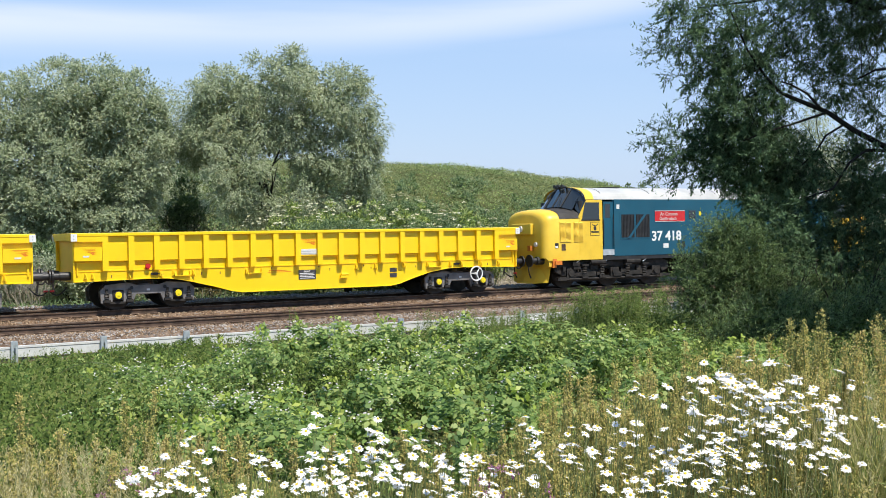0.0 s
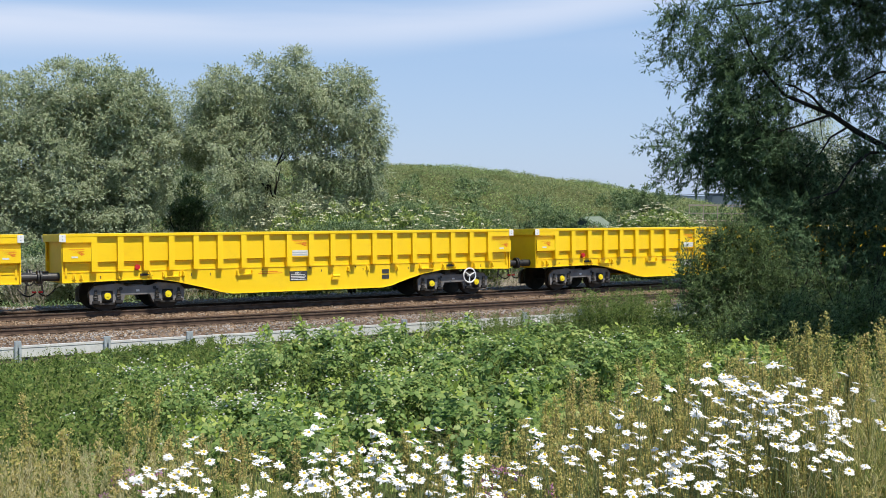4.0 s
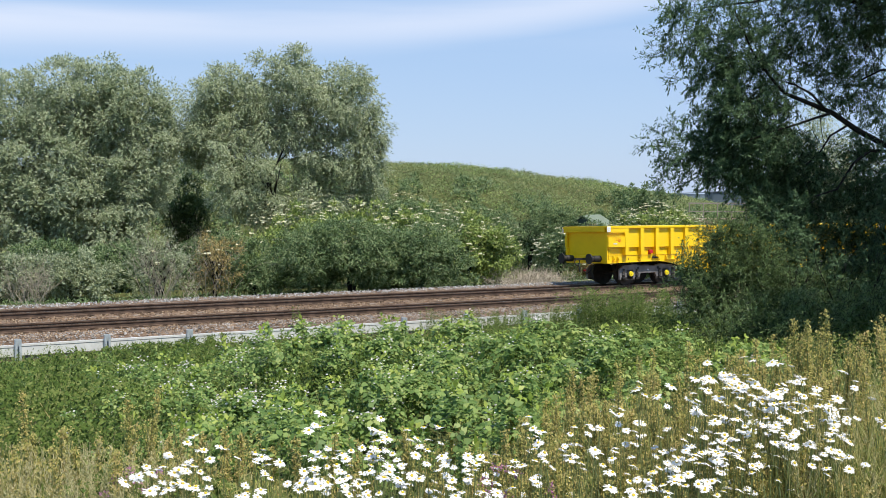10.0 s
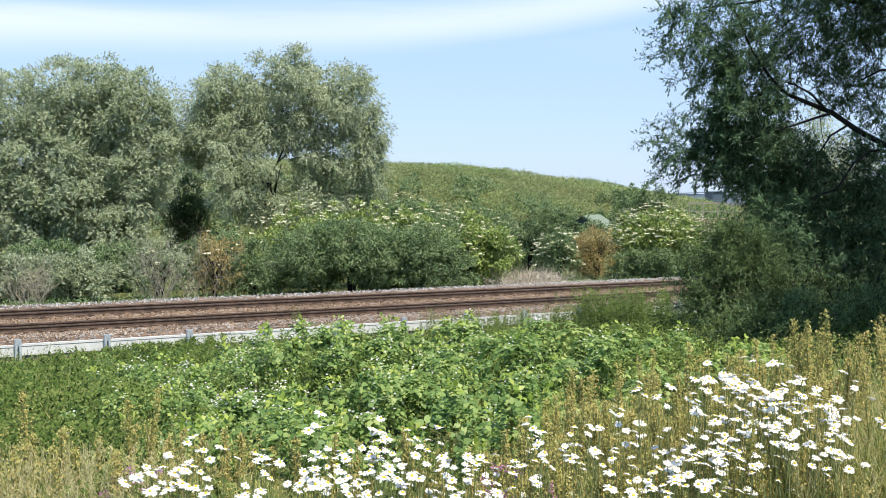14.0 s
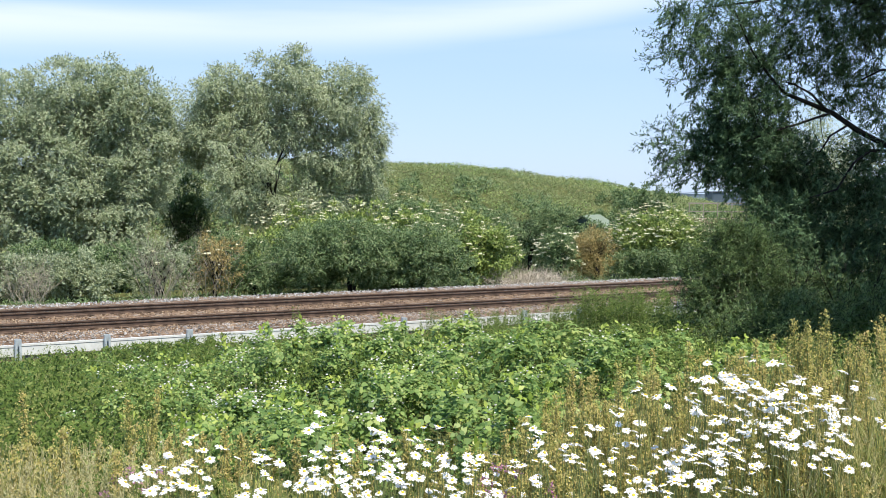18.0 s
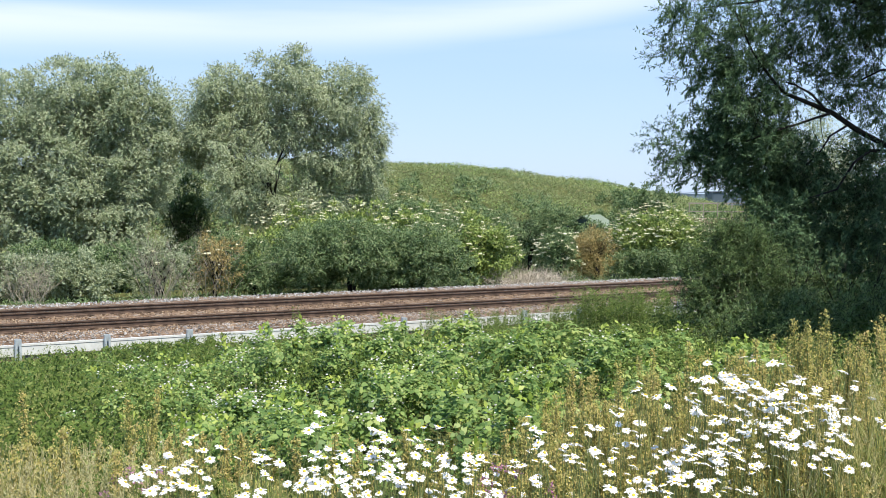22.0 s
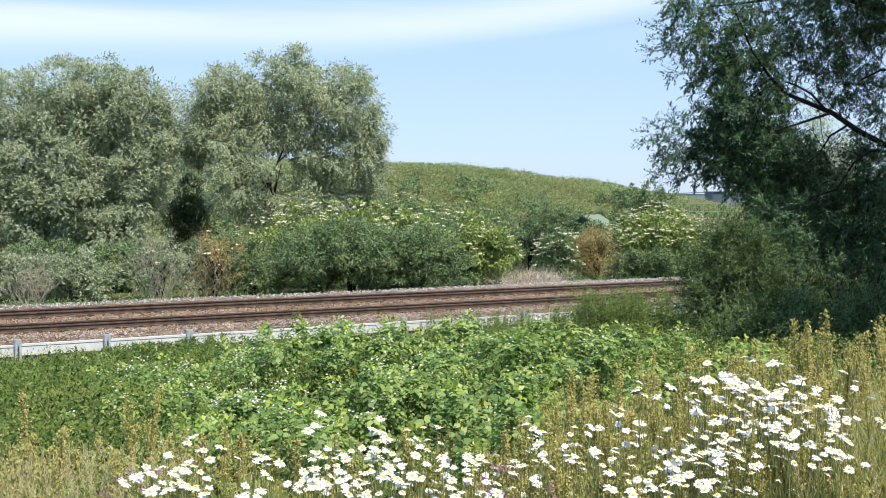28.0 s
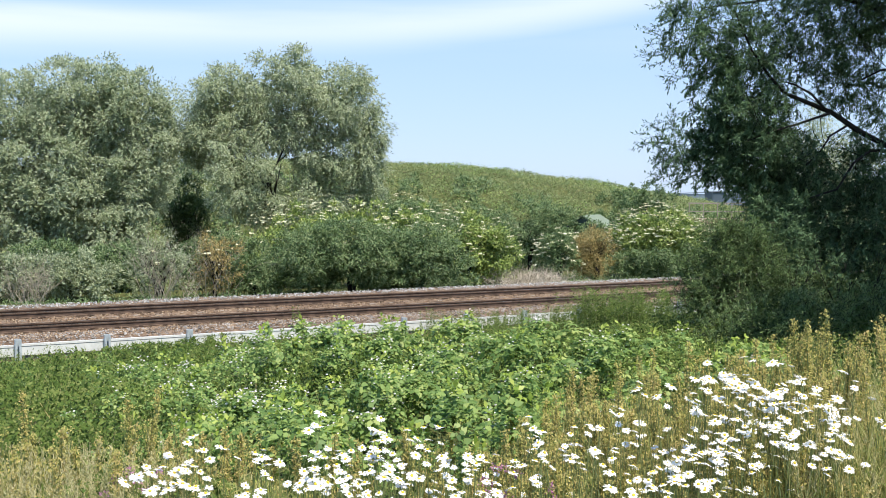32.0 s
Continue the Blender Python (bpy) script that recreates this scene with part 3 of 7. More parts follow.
# ---------------- wagons ----------------
def bogie(parent, x):
    """A two-axle bogie: side frames with pedestals, springs, yellow axle caps, turning wheelsets."""
    b = part("bogie", Build().box(-0.22, 0.22, -0.85, 0.85, 0.50, 0.78).box(-0.35, 0.35, -0.25, 0.25, 0.72, 0.95), BOGIE_GREY, parent, "dark grey steel two-axle bogie")
    b.location.x = x
    frame_side = [(-1.40, 0.22), (-1.42, 0.60), (-1.26, 0.76), (-0.60, 0.82), (-0.35, 0.74), (0.35, 0.74), (0.60, 0.82), (1.26, 0.76), (1.42, 0.60), (1.40, 0.22),
                  (1.06, 0.20), (1.06, 0.60), (0.74, 0.60), (0.74, 0.20), (0.46, 0.22), (0.36, 0.46), (-0.36, 0.46), (-0.46, 0.22), (-0.74, 0.20), (-0.74, 0.60), (-1.06, 0.60), (-1.06, 0.20)]
    for y in (-1.0, 1.0):
        o = -1 if y < 0 else 1
        side = part("side_frame", Build().prism(frame_side, y - 0.05, y + 0.05), BOGIE_GREY, b, bevel=0.015)
        for ax in (-0.9, 0.9):
            for dx in (-0.33, 0.33):
                coil = Build()
                for j in range(4):
                    coil.ring((ax + dx, y + o * 0.07, 0.36 + 0.05 * j), (0, 0, 1), 0.058, 0.016, 8, 4)
                coil.box(ax + dx - 0.10, ax + dx + 0.10, y - 0.03, y + o * 0.14, 0.25, 0.32)
                coil.box(ax + dx - 0.035, ax + dx + 0.035, y + o * 0.04, y + o * 0.10, 0.53, 0.64)
                part("spring", coil, BOGIE_LOCO, b, "coil spring on its seat")
            part("tie_bar", Build().box(ax - 0.43, ax + 0.43, y - 0.06, y + 0.06, 0.20, 0.26), BOGIE_LOCO, b)
        for hx in (-0.50, 0.50):
            part("frame_hole", Build().rod((hx, y + o * 0.045, 0.66), (hx, y + o * 0.056, 0.66), 0.055, n=12), BLACK, side)
        tick = Build().box(-0.05, 0.05, y + o * 0.05, y + o * 0.058, 0.56, 0.62)
        part("stencil", tick, PALE_PRINT, side, "small pale stencil mark")
        for ax in (-0.9, 0.9):
            a = part("axlebox", Build().box(ax - 0.15, ax + 0.15, y - 0.06, y + 0.06, 0.32, 0.58).rod((ax, y, 0.45), (ax, y + o * 0.11, 0.45), 0.13, n=16), BLACK, b)
            part("axle_cap", Build().rod((ax, y + o * 0.11, 0.45), (ax, y + o * 0.15, 0.45), 0.105, 0.095, n=18)
                 .rod((ax, y + o * 0.15, 0.45), (ax, y + o * 0.165, 0.45), 0.03, n=8), CAP_YELLOW, a, "bright yellow axle end cap")
    for ax in (-0.9, 0.9):
        w = Build().rod((0, -0.98, 0), (0, 0.98, 0), 0.07, n=10)
        for y in (-0.72, 0.72):
            o = -1 if y < 0 else 1
            w.rod((0, y - 0.065, 0), (0, y + 0.065, 0), 0.46, n=28).rod((0, y - o * 0.095, 0), (0, y - o * 0.06, 0), 0.485, n=28)
            w.rod((0, y, 0), (0, y + o * 0.11, 0), 0.13, n=12)
            for j in range(3):
                e = 2 * math.pi * j / 3
                w.rod((0.28 * math.cos(e), y + o * 0.06, 0.28 * math.sin(e)), (0.28 * math.cos(e), y + o * 0.075, 0.28 * math.sin(e)), 0.03, n=6)
        ws = part("wheelset", w, STEEL, b, "worn steel wheels on their axle")
        ws.location = (ax, 0, 0.47)
        WHEELS.append((ws, 0.46))


WHEELS = []
RIBS = [-6.80 + 0.7556 * i for i in range(19)]


def wagon(wheel_x, label):
    """A yellow bogie box wagon: fish-bellied sole, ribbed sides, overhanging top rail."""
    w = tagged(new("box_wagon"), label, "wagon", group="wagons of the train")
    belly = [(-7.70, 0.89), (-5.45, 0.93), (-4.95, 0.92), (-4.45, 0.85), (-3.5, 0.62), (-2.95, 0.46), (-2.6, 0.405), (2.6, 0.405), (2.95, 0.46), (3.5, 0.64), (4.2, 0.83),
             (4.85, 0.92), (5.45, 0.945), (7.70, 0.90), (7.70, 1.20), (-7.70, 1.20)]
    for y in (-1.0, 1.0):
        o = y
        part("sole_web", Build().prism(belly, o * 1.21, o * 1.24), YELLOW, w, bevel=0.004)
        fl = Build()
        for (xa, za), (xb, zb) in zip(belly[:13], belly[1:14]):
            fl.add([(xa, o * 1.08, za - 0.012), (xb, o * 1.08, zb - 0.012), (xb, o * 1.275, zb - 0.012), (xa, o * 1.275, za - 0.012),
                    (xa, o * 1.08, za + 0.006), (xb, o * 1.08, zb + 0.006), (xb, o * 1.275, zb + 0.006), (xa, o * 1.275, za + 0.006)],
                   [(0, 1, 2, 3), (7, 6, 5, 4), (0, 4, 5, 1), (2, 6, 7, 3), (1, 5, 6, 2), (0, 3, 7, 4)])
        part("sole_flange", fl, YELLOW, w)
        part("side_sheet", Build().prism([(o * 1.31, 2.22), (o * 1.28, 2.22), (o * 1.28, 1.50), (o * 1.195, 1.475), (o * 1.195, 1.20), (o * 1.225, 1.20), (o * 1.225, 1.455), (o * 1.31, 1.48)], -7.68, 7.68, "x"), YELLOW, w)
        part("top_rail", Build().prism([(o * 1.42, 2.30), (o * 1.24, 2.31), (o * 1.24, 2.21), (o * 1.42, 2.215)], -7.76, 7.76, "x"), YELLOW, w, bevel=0.008)
        part("gutter", Build().box(-7.70, 7.70, min(o * 1.22, o * 1.258), max(o * 1.22, o * 1.258), 1.175, 1.20), YELLOW, w)
        for x in RIBS:
            part("rib", rib_meshes[0 if o < 0 else 1], YELLOW, w).location.x = x
        for e in (-1, 1):
            a, b = sorted((e * 6.88, e * 7.70))
            part("end_header", Build().box(a, b, min(o * 1.30, o * 1.41), max(o * 1.30, o * 1.41), 2.05, 2.22), YELLOW, w)
            part("end_plate", Build().box(a + 0.02, b - 0.01, min(o * 1.31, o * 1.385), max(o * 1.31, o * 1.385), 1.50, 1.90), YELLOW, w)
            part("corner_post", Build().prism([(e * 7.70, 2.05), (e * 7.66, 2.05), (e * 7.66, 0.9), (e * 7.70, 0.9)], min(o * 1.22, o * 1.31), max(o * 1.22, o * 1.31)), YELLOW, w)
            logo = Build()
            for j in range(4):
                z = 1.86 - 0.030 * j
                logo.add([(e * 7.32 - 0.24 + 0.05 * j, o * 1.388, z), (e * 7.32 + 0.26, o * 1.388, z - 0.012 - 0.02 * j), (e * 7.32 + 0.22 - 0.02 * j, o * 1.388, z - 0.028 - 0.025 * j),
                          (e * 7.32 - 0.1 + 0.05 * j, o * 1.388, z - 0.016)], [(0, 1, 2, 3)])
            part("orange_mark", logo, ORANGE, w, "orange printed streaks")
            part("print_bar", Build().box(e * 7.32 - 0.12, e * 7.32 + 0.06, o * 1.387 - 0.003, o * 1.387 + 0.003, 1.60, 1.65), PALE_PRINT, w)
            wp = part("corner_plate", Build().box(min(e * 7.60, e * 7.775), max(e * 7.60, e * 7.775), o * 1.424 - 0.004, o * 1.424 + 0.004, 2.07, 2.285), WHITE, w, "white enamel corner plate")
            for z in (2.11, 2.20):
                part("plate_mark", Build().box(e * 7.69 - 0.015, e * 7.69 + 0.015, o * 1.430 - 0.002, o * 1.430 + 0.002, z + 0.01, z + 0.04), GALVANISED, wp)
        # lashing hooks, steps, brackets and brake rods on the web
        for x in (-7.35, -7.15, -6.1, -5.15, -4.75, -4.15, -2.45, 1.35, 2.05, 3.15, 4.05, 4.95, 5.4, 6.2, 6.95):
            part("lashing_hook", hook_meshes[0 if o < 0 else 1], YELLOW, w).location = (x, 0, random.uniform(-0.02, 0.02))
        for x in (-4.5, -2.2, 4.3):
            part("step", Build().box(x - 0.25, x + 0.25, min(o * 1.24, o * 1.33), max(o * 1.24, o * 1.33), 0.97, 0.995)
                 .box(x - 0.25, x - 0.22, min(o * 1.24, o * 1.33), max(o * 1.24, o * 1.33), 0.97, 1.12).box(x + 0.22, x + 0.25, min(o * 1.24, o * 1.33), max(o * 1.24, o * 1.33), 0.97, 1.12), YELLOW, w)
        data = part("data_plate", Build().box(-0.70, -0.10, o * 1.245 - 0.006, o * 1.245 + 0.006, 0.72, 1.03), DARK_PLATE, w, "black data panel with white lines of print")
        bars = Build()
        for j in range(4):
            bars.box(-0.66, -0.14 - 0.05 * (j % 2), o * 1.252 - 0.002, o * 1.252 + 0.002, 0.75 + 0.05 * j, 0.772 + 0.05 * j)
        part("print_bar", bars, PALE_PRINT, data)
        sign = part("white_panel", Build().box(-0.80, -0.06, o * 1.314 - 0.004, o * 1.314 + 0.004, 1.52, 1.70), PALE_PRINT, w, "white panel with faint print")
        faint = Build()
        for j in range(2):
            faint.box(-0.76, -0.12, o * 1.320 - 0.001, o * 1.320 + 0.001, 1.55 + 0.07 * j, 1.572 + 0.07 * j)
        part("print_bar", faint, GALVANISED, sign)
        mark = Build()
        for j in range(4):
            z = 2.02 - 0.030 * j
            mark.add([(-0.74 + 0.06 * j, o * 1.316, z), (-0.10, o * 1.316, z - 0.012 - 0.02 * j), (-0.14 - 0.02 * j, o * 1.316, z - 0.028 - 0.025 * j), (-0.55 + 0.06 * j, o * 1.316, z - 0.016)],
                     [(0, 1, 2, 3)])
        part("orange_mark", mark, ORANGE, w, "orange printed streaks")
        for z in (0.68, 0.86):
            part("small_plate", Build().box(2.60, 2.86, o * 1.245 - 0.006, o * 1.245 + 0.006, z, z + 0.14), DARK_PLATE, w)
        part("brake_valve", Build().box(0.75, 1.0, min(o * 1.24, o * 1.34), max(o * 1.24, o * 1.34), 0.72, 0.80).rod((0.78, o * 1.30, 0.84), (1.02, o * 1.30, 0.84), 0.045, n=10), YELLOW, w)
        for x in (-5.35, 5.2):
            part("release_handle", Build().box(x - 0.10, x + 0.10, min(o * 1.24, o * 1.30), max(o * 1.24, o * 1.30), 1.03, 1.10).rod((x + 0.1, o * 1.28, 1.07), (x + 0.26, o * 1.29, 1.03), 0.018, n=6), BLACK, w, "black brake release handle")
        for x in (-6.6, -3.9, -3.3, 0.4, 1.9, 3.6, 6.5):
            part("chalk_mark", chalk_meshes[0 if o < 0 else 1], RUST, w).location.x = x
        for x in (-1.62, 0.0, 1.62):
            part("drain_bolt", Build().rod((x, o * 1.24, 1.12), (x, o * 1.27, 1.12), 0.022, n=6), STEEL, w)
        part("release_knob", Build().rod((-5.55, o * 1.27, 1.30), (-5.55, o * 1.36, 1.30), 0.075, n=12).box(-5.6, -5.5, min(o * 1.22, o * 1.27), max(o * 1.22, o * 1.27), 1.2, 1.36), RED, w, "red release knob")
        part("small_print", Build().box(-1.75, -0.95, o * 1.243 - 0.002, o * 1.243 + 0.002, 0.98, 1.0).box(-1.7, -1.1, o * 1.243 - 0.002, o * 1.243 + 0.002, 1.03, 1.05), ORANGE, w)
    letters("type_letters", "JNA-T", 0.085, PALE_PRINT, w, pose(-0.52, -1.252, 0.945))
    part("floor", Build().box(-7.66, 7.66, -1.20, 1.20, 0.98, 1.10), YELLOW, w)
    under = Build().box(-5.0, 5.0, -0.25, 0.25, 0.55, 0.98)
    for x in (-2.4, -0.8, 0.8, 2.4):
        under.box(x - 0.06, x + 0.06, -1.20, 1.20, 0.50, 0.98)
    under.rod((-1.7, 0.3, 0.62), (-0.3, 0.3, 0.62), 0.2, n=14).rod((0.6, -0.4, 0.6), (1.6, -0.4, 0.6), 0.16, n=14)
    part("underframe", under, BLACK, w, "shadowed dark underframe and air tanks")
    for e in (-1, 1):
        part("end_sheet", Build().box(min(e * 7.55, e * 7.60), max(e * 7.55, e * 7.60), -1.28, 1.28, 1.08, 2.24), YELLOW, w)
        part("end_rail", Build().box(min(e * 7.58, e * 7.76), max(e * 7.58, e * 7.76), -1.24, 1.24, 2.08, 2.305), YELLOW, w, bevel=0.008)
        part("end_beam", Build().box(min(e * 7.52, e * 7.70), max(e * 7.52, e * 7.70), -1.21, 1.21, 0.88, 1.17), YELLOW, w)
        for y in (-0.87, 0.87):
            part("buffer", Build().rod((e * 7.70, y, 1.06), (e * 8.02, y, 1.06), 0.125, n=16).rod((e * 8.0, y, 1.06), (e * 8.19, y, 1.06), 0.105, n=16)
                 .rod((e * 8.19, y, 1.06), (e * 8.235, y, 1.06), 0.20, n=20), BLACK, w, "black greased buffer")
        part("coupling", Build().box(min(e * 7.7, e * 8.22), max(e * 7.7, e * 8.22), -0.045, 0.045, 1.0, 1.09).ring((e * 8.12, 0, 0.93), (0, 1, 0), 0.12, 0.025, 14, 6)
             .rod((e * 8.05, 0, 0.9), (e * 8.0, 0.0, 0.55), 0.03, n=6), BLACK, w)
        hose = Build()
        pts = [Vector((e * (7.72 + 0.5 * t), -0.42 - 0.1 * t, 0.92 - 0.42 * math.sin(math.pi * (0.15 + 0.6 * t)))) for t in np.linspace(0, 1, 9)]
        hose.tube(pts, 0.022)
        hs = part("brake_hose", hose, HOSE, w)
        part("hose_cock", Build().rod(pts[-1] - Vector((e * 0.12, 0, 0)), pts[-1], 0.03, n=8), RED, hs)
    bogie(w, -5.48)
    bogie(w, 5.48)
    hand = part("hand_wheel", Build().ring((wheel_x, -1.33, 0.70), (0, 1, 0), 0.245, 0.026, 30, 6).rod((wheel_x, -1.36, 0.70), (wheel_x, -1.24, 0.70), 0.04, n=10), WHITE, w, "white three-spoked brake hand wheel")
    spin = random.uniform(0, 2)
    for j in range(3):
        e = spin + 2 * math.pi * j / 3
        part("spoke", Build().rod((wheel_x, -1.33, 0.70), (wheel_x + 0.24 * math.cos(e), -1.33, 0.70 + 0.24 * math.sin(e)), 0.02, n=6), WHITE, hand)
    return w


rib_meshes, hook_meshes, chalk_meshes = [], [], []
for o in (-1, 1):
    chalk_meshes.append(Build().box(-0.012, 0.012, o * 1.242 - 0.002, o * 1.242 + 0.002, 0.98, 1.06).mesh("chalk_mark", RUST))
    rib_meshes.append(Build().prism([(o * 1.41, 2.215), (o * 1.30, 2.215), (o * 1.30, 1.50), (o * 1.22, 1.46), (o * 1.22, 1.19), (o * 1.415, 1.19), (o * 1.415, 1.30)],
                                    -0.085, 0.085, "x").mesh("rib", YELLOW))
    hook_meshes.append(Build().box(-0.035, 0.035, min(o * 1.24, o * 1.31), max(o * 1.24, o * 1.31), 0.99, 1.13).rod((0, o * 1.31, 1.10), (0.03, o * 1.33, 0.96), 0.022, n=6)
                       .box(-0.06, 0.06, min(o * 1.24, o * 1.26), max(o * 1.24, o * 1.26), 0.97, 1.02).mesh("lashing_hook", YELLOW))

WAGON_LABEL = "bright yellow ribbed steel box wagon with fish-bellied sole"
train = []
for i in range(1, 11):
    turned = i in (7, 9)
    train.append((16.5 * i - 0.41, wagon(-5.85 if turned else 5.98, WAGON_LABEL + (", wheel behind" if turned else ""))))

# ---------------- diesel locomotive ----------------
def section(half, z_side, z_top, n=7):
    """Half outline of the body across: sides, cant and domed roof, as (y, z) from near to far."""
    pts = [(-half, z_side)]
    for i in range(1, 2 * n):
        a = math.pi * (1 - i / (2 * n))
        pts.append((half * 0.97 * math.cos(a), z_side + (z_top - z_side) * math.sin(a) ** 0.75))
    pts.append((half, z_side))
    return pts


def loco_bogie(parent, x):
    b = part("bogie", Build().box(-2.2, 2.2, -0.75, 0.75, 0.62, 0.80), BOGIE_LOCO, parent, "grimy six-wheel bogie with coil springs")
    b.location.x = x
    for y in (-1.08, 1.08):
        o = -1 if y < 0 else 1
        part("side_frame", Build().prism([(-2.75, 0.62), (-2.75, 0.92), (-2.4, 1.02), (2.4, 1.02), (2.75, 0.92), (2.75, 0.62), (2.45, 0.50), (2.3, 0.74), (1.75, 0.74), (1.6, 0.46), (0.5, 0.46),
                                          (0.35, 0.74), (-0.35, 0.74), (-0.5, 0.46), (-1.6, 0.46), (-1.75, 0.74), (-2.3, 0.74), (-2.45, 0.50)], y - 0.06, y + 0.06), BOGIE_LOCO, b, bevel=0.02)
        for ax in (-2.06, 0.0, 2.06):
            part("axlebox", Build().box(ax - 0.2, ax + 0.2, y - 0.05, y + o * 0.16, 0.40, 0.74).rod((ax, y, 0.57), (ax, y + o * 0.2, 0.57), 0.13, n=14), BOGIE_LOCO, b)
        for sx in (-1.45, -0.62, 0.62, 1.45):
            sp = Build()
            for j in range(6):
                sp.ring((sx, y + o * 0.13, 0.44 + 0.065 * j), (0, 0, 1), 0.095, 0.022, 12, 5)
            sp.box(sx - 0.15, sx + 0.15, y, y + o * 0.25, 0.36, 0.43).box(sx - 0.15, sx + 0.15, y, y + o * 0.25, 0.82, 0.88)
            part("spring", sp, BOGIE_LOCO, b)
        part("brake_gear", Build().rod((-2.5, y + o * 0.16, 0.34), (2.5, y + o * 0.16, 0.34), 0.035, n=6).rod((-1.2, y + o * 0.18, 0.95), (-0.5, y + o * 0.18, 0.95), 0.11, n=12)
             .rod((0.5, y + o * 0.18, 0.95), (1.2, y + o * 0.18, 0.95), 0.11, n=12).box(-2.7, -2.3, y, y + o * 0.2, 0.30, 0.42).box(2.2, 2.7, y, y + o * 0.2, 0.30, 0.42), BOGIE_LOCO, b)
        rng = random.Random(int(x * 10) + o)
        for _ in range(22):
            cx, cz, w = rng.uniform(-2.6, 2.6), rng.uniform(0.32, 0.95), rng.uniform(0.06, 0.2)
            part("fitting", Build().box(cx - w, cx + w, y + o * 0.05, y + o * rng.uniform(0.1, 0.24), cz - 0.05, cz + rng.uniform(0.04, 0.12)), BOGIE_LOCO, b)
        part("lower_bar", Build().box(-2.55, 2.55, y - 0.04, y + o * 0.10, 0.24, 0.44).box(-2.2, -0.9, y, y + o * 0.16, 0.44, 0.60).box(0.7, 2.1, y, y + o * 0.16, 0.44, 0.58), BOGIE_LOCO, b)
        for hx in (-1.9, -0.6, 1.35):
            part("white_handle", Build().rod((hx, y + o * 0.2, 0.93), (hx + 0.2, y + o * 0.22, 1.05), 0.02, n=6), WHITE, b)
    for ax in (-2.06, 0.0, 2.06):
        w = Build().rod((0, -1.0, 0), (0, 1.0, 0), 0.09, n=10)
        for y in (-0.72, 0.72):
            o = -1 if y < 0 else 1
            w.rod((0, y - 0.065, 0), (0, y + 0.065, 0), 0.57, n=30).rod((0, y - o * 0.095, 0), (0, y - o * 0.06, 0), 0.595, n=30).box(-0.3, 0.3, y + o * 0.06 - 0.01, y + o * 0.06 + 0.01, -0.05, 0.05)
        ws = part("wheelset", w, STEEL, b, "worn steel wheels on their axle")
        ws.location = (ax, 0, 0.575)
        WHEELS.append((ws, 0.57))


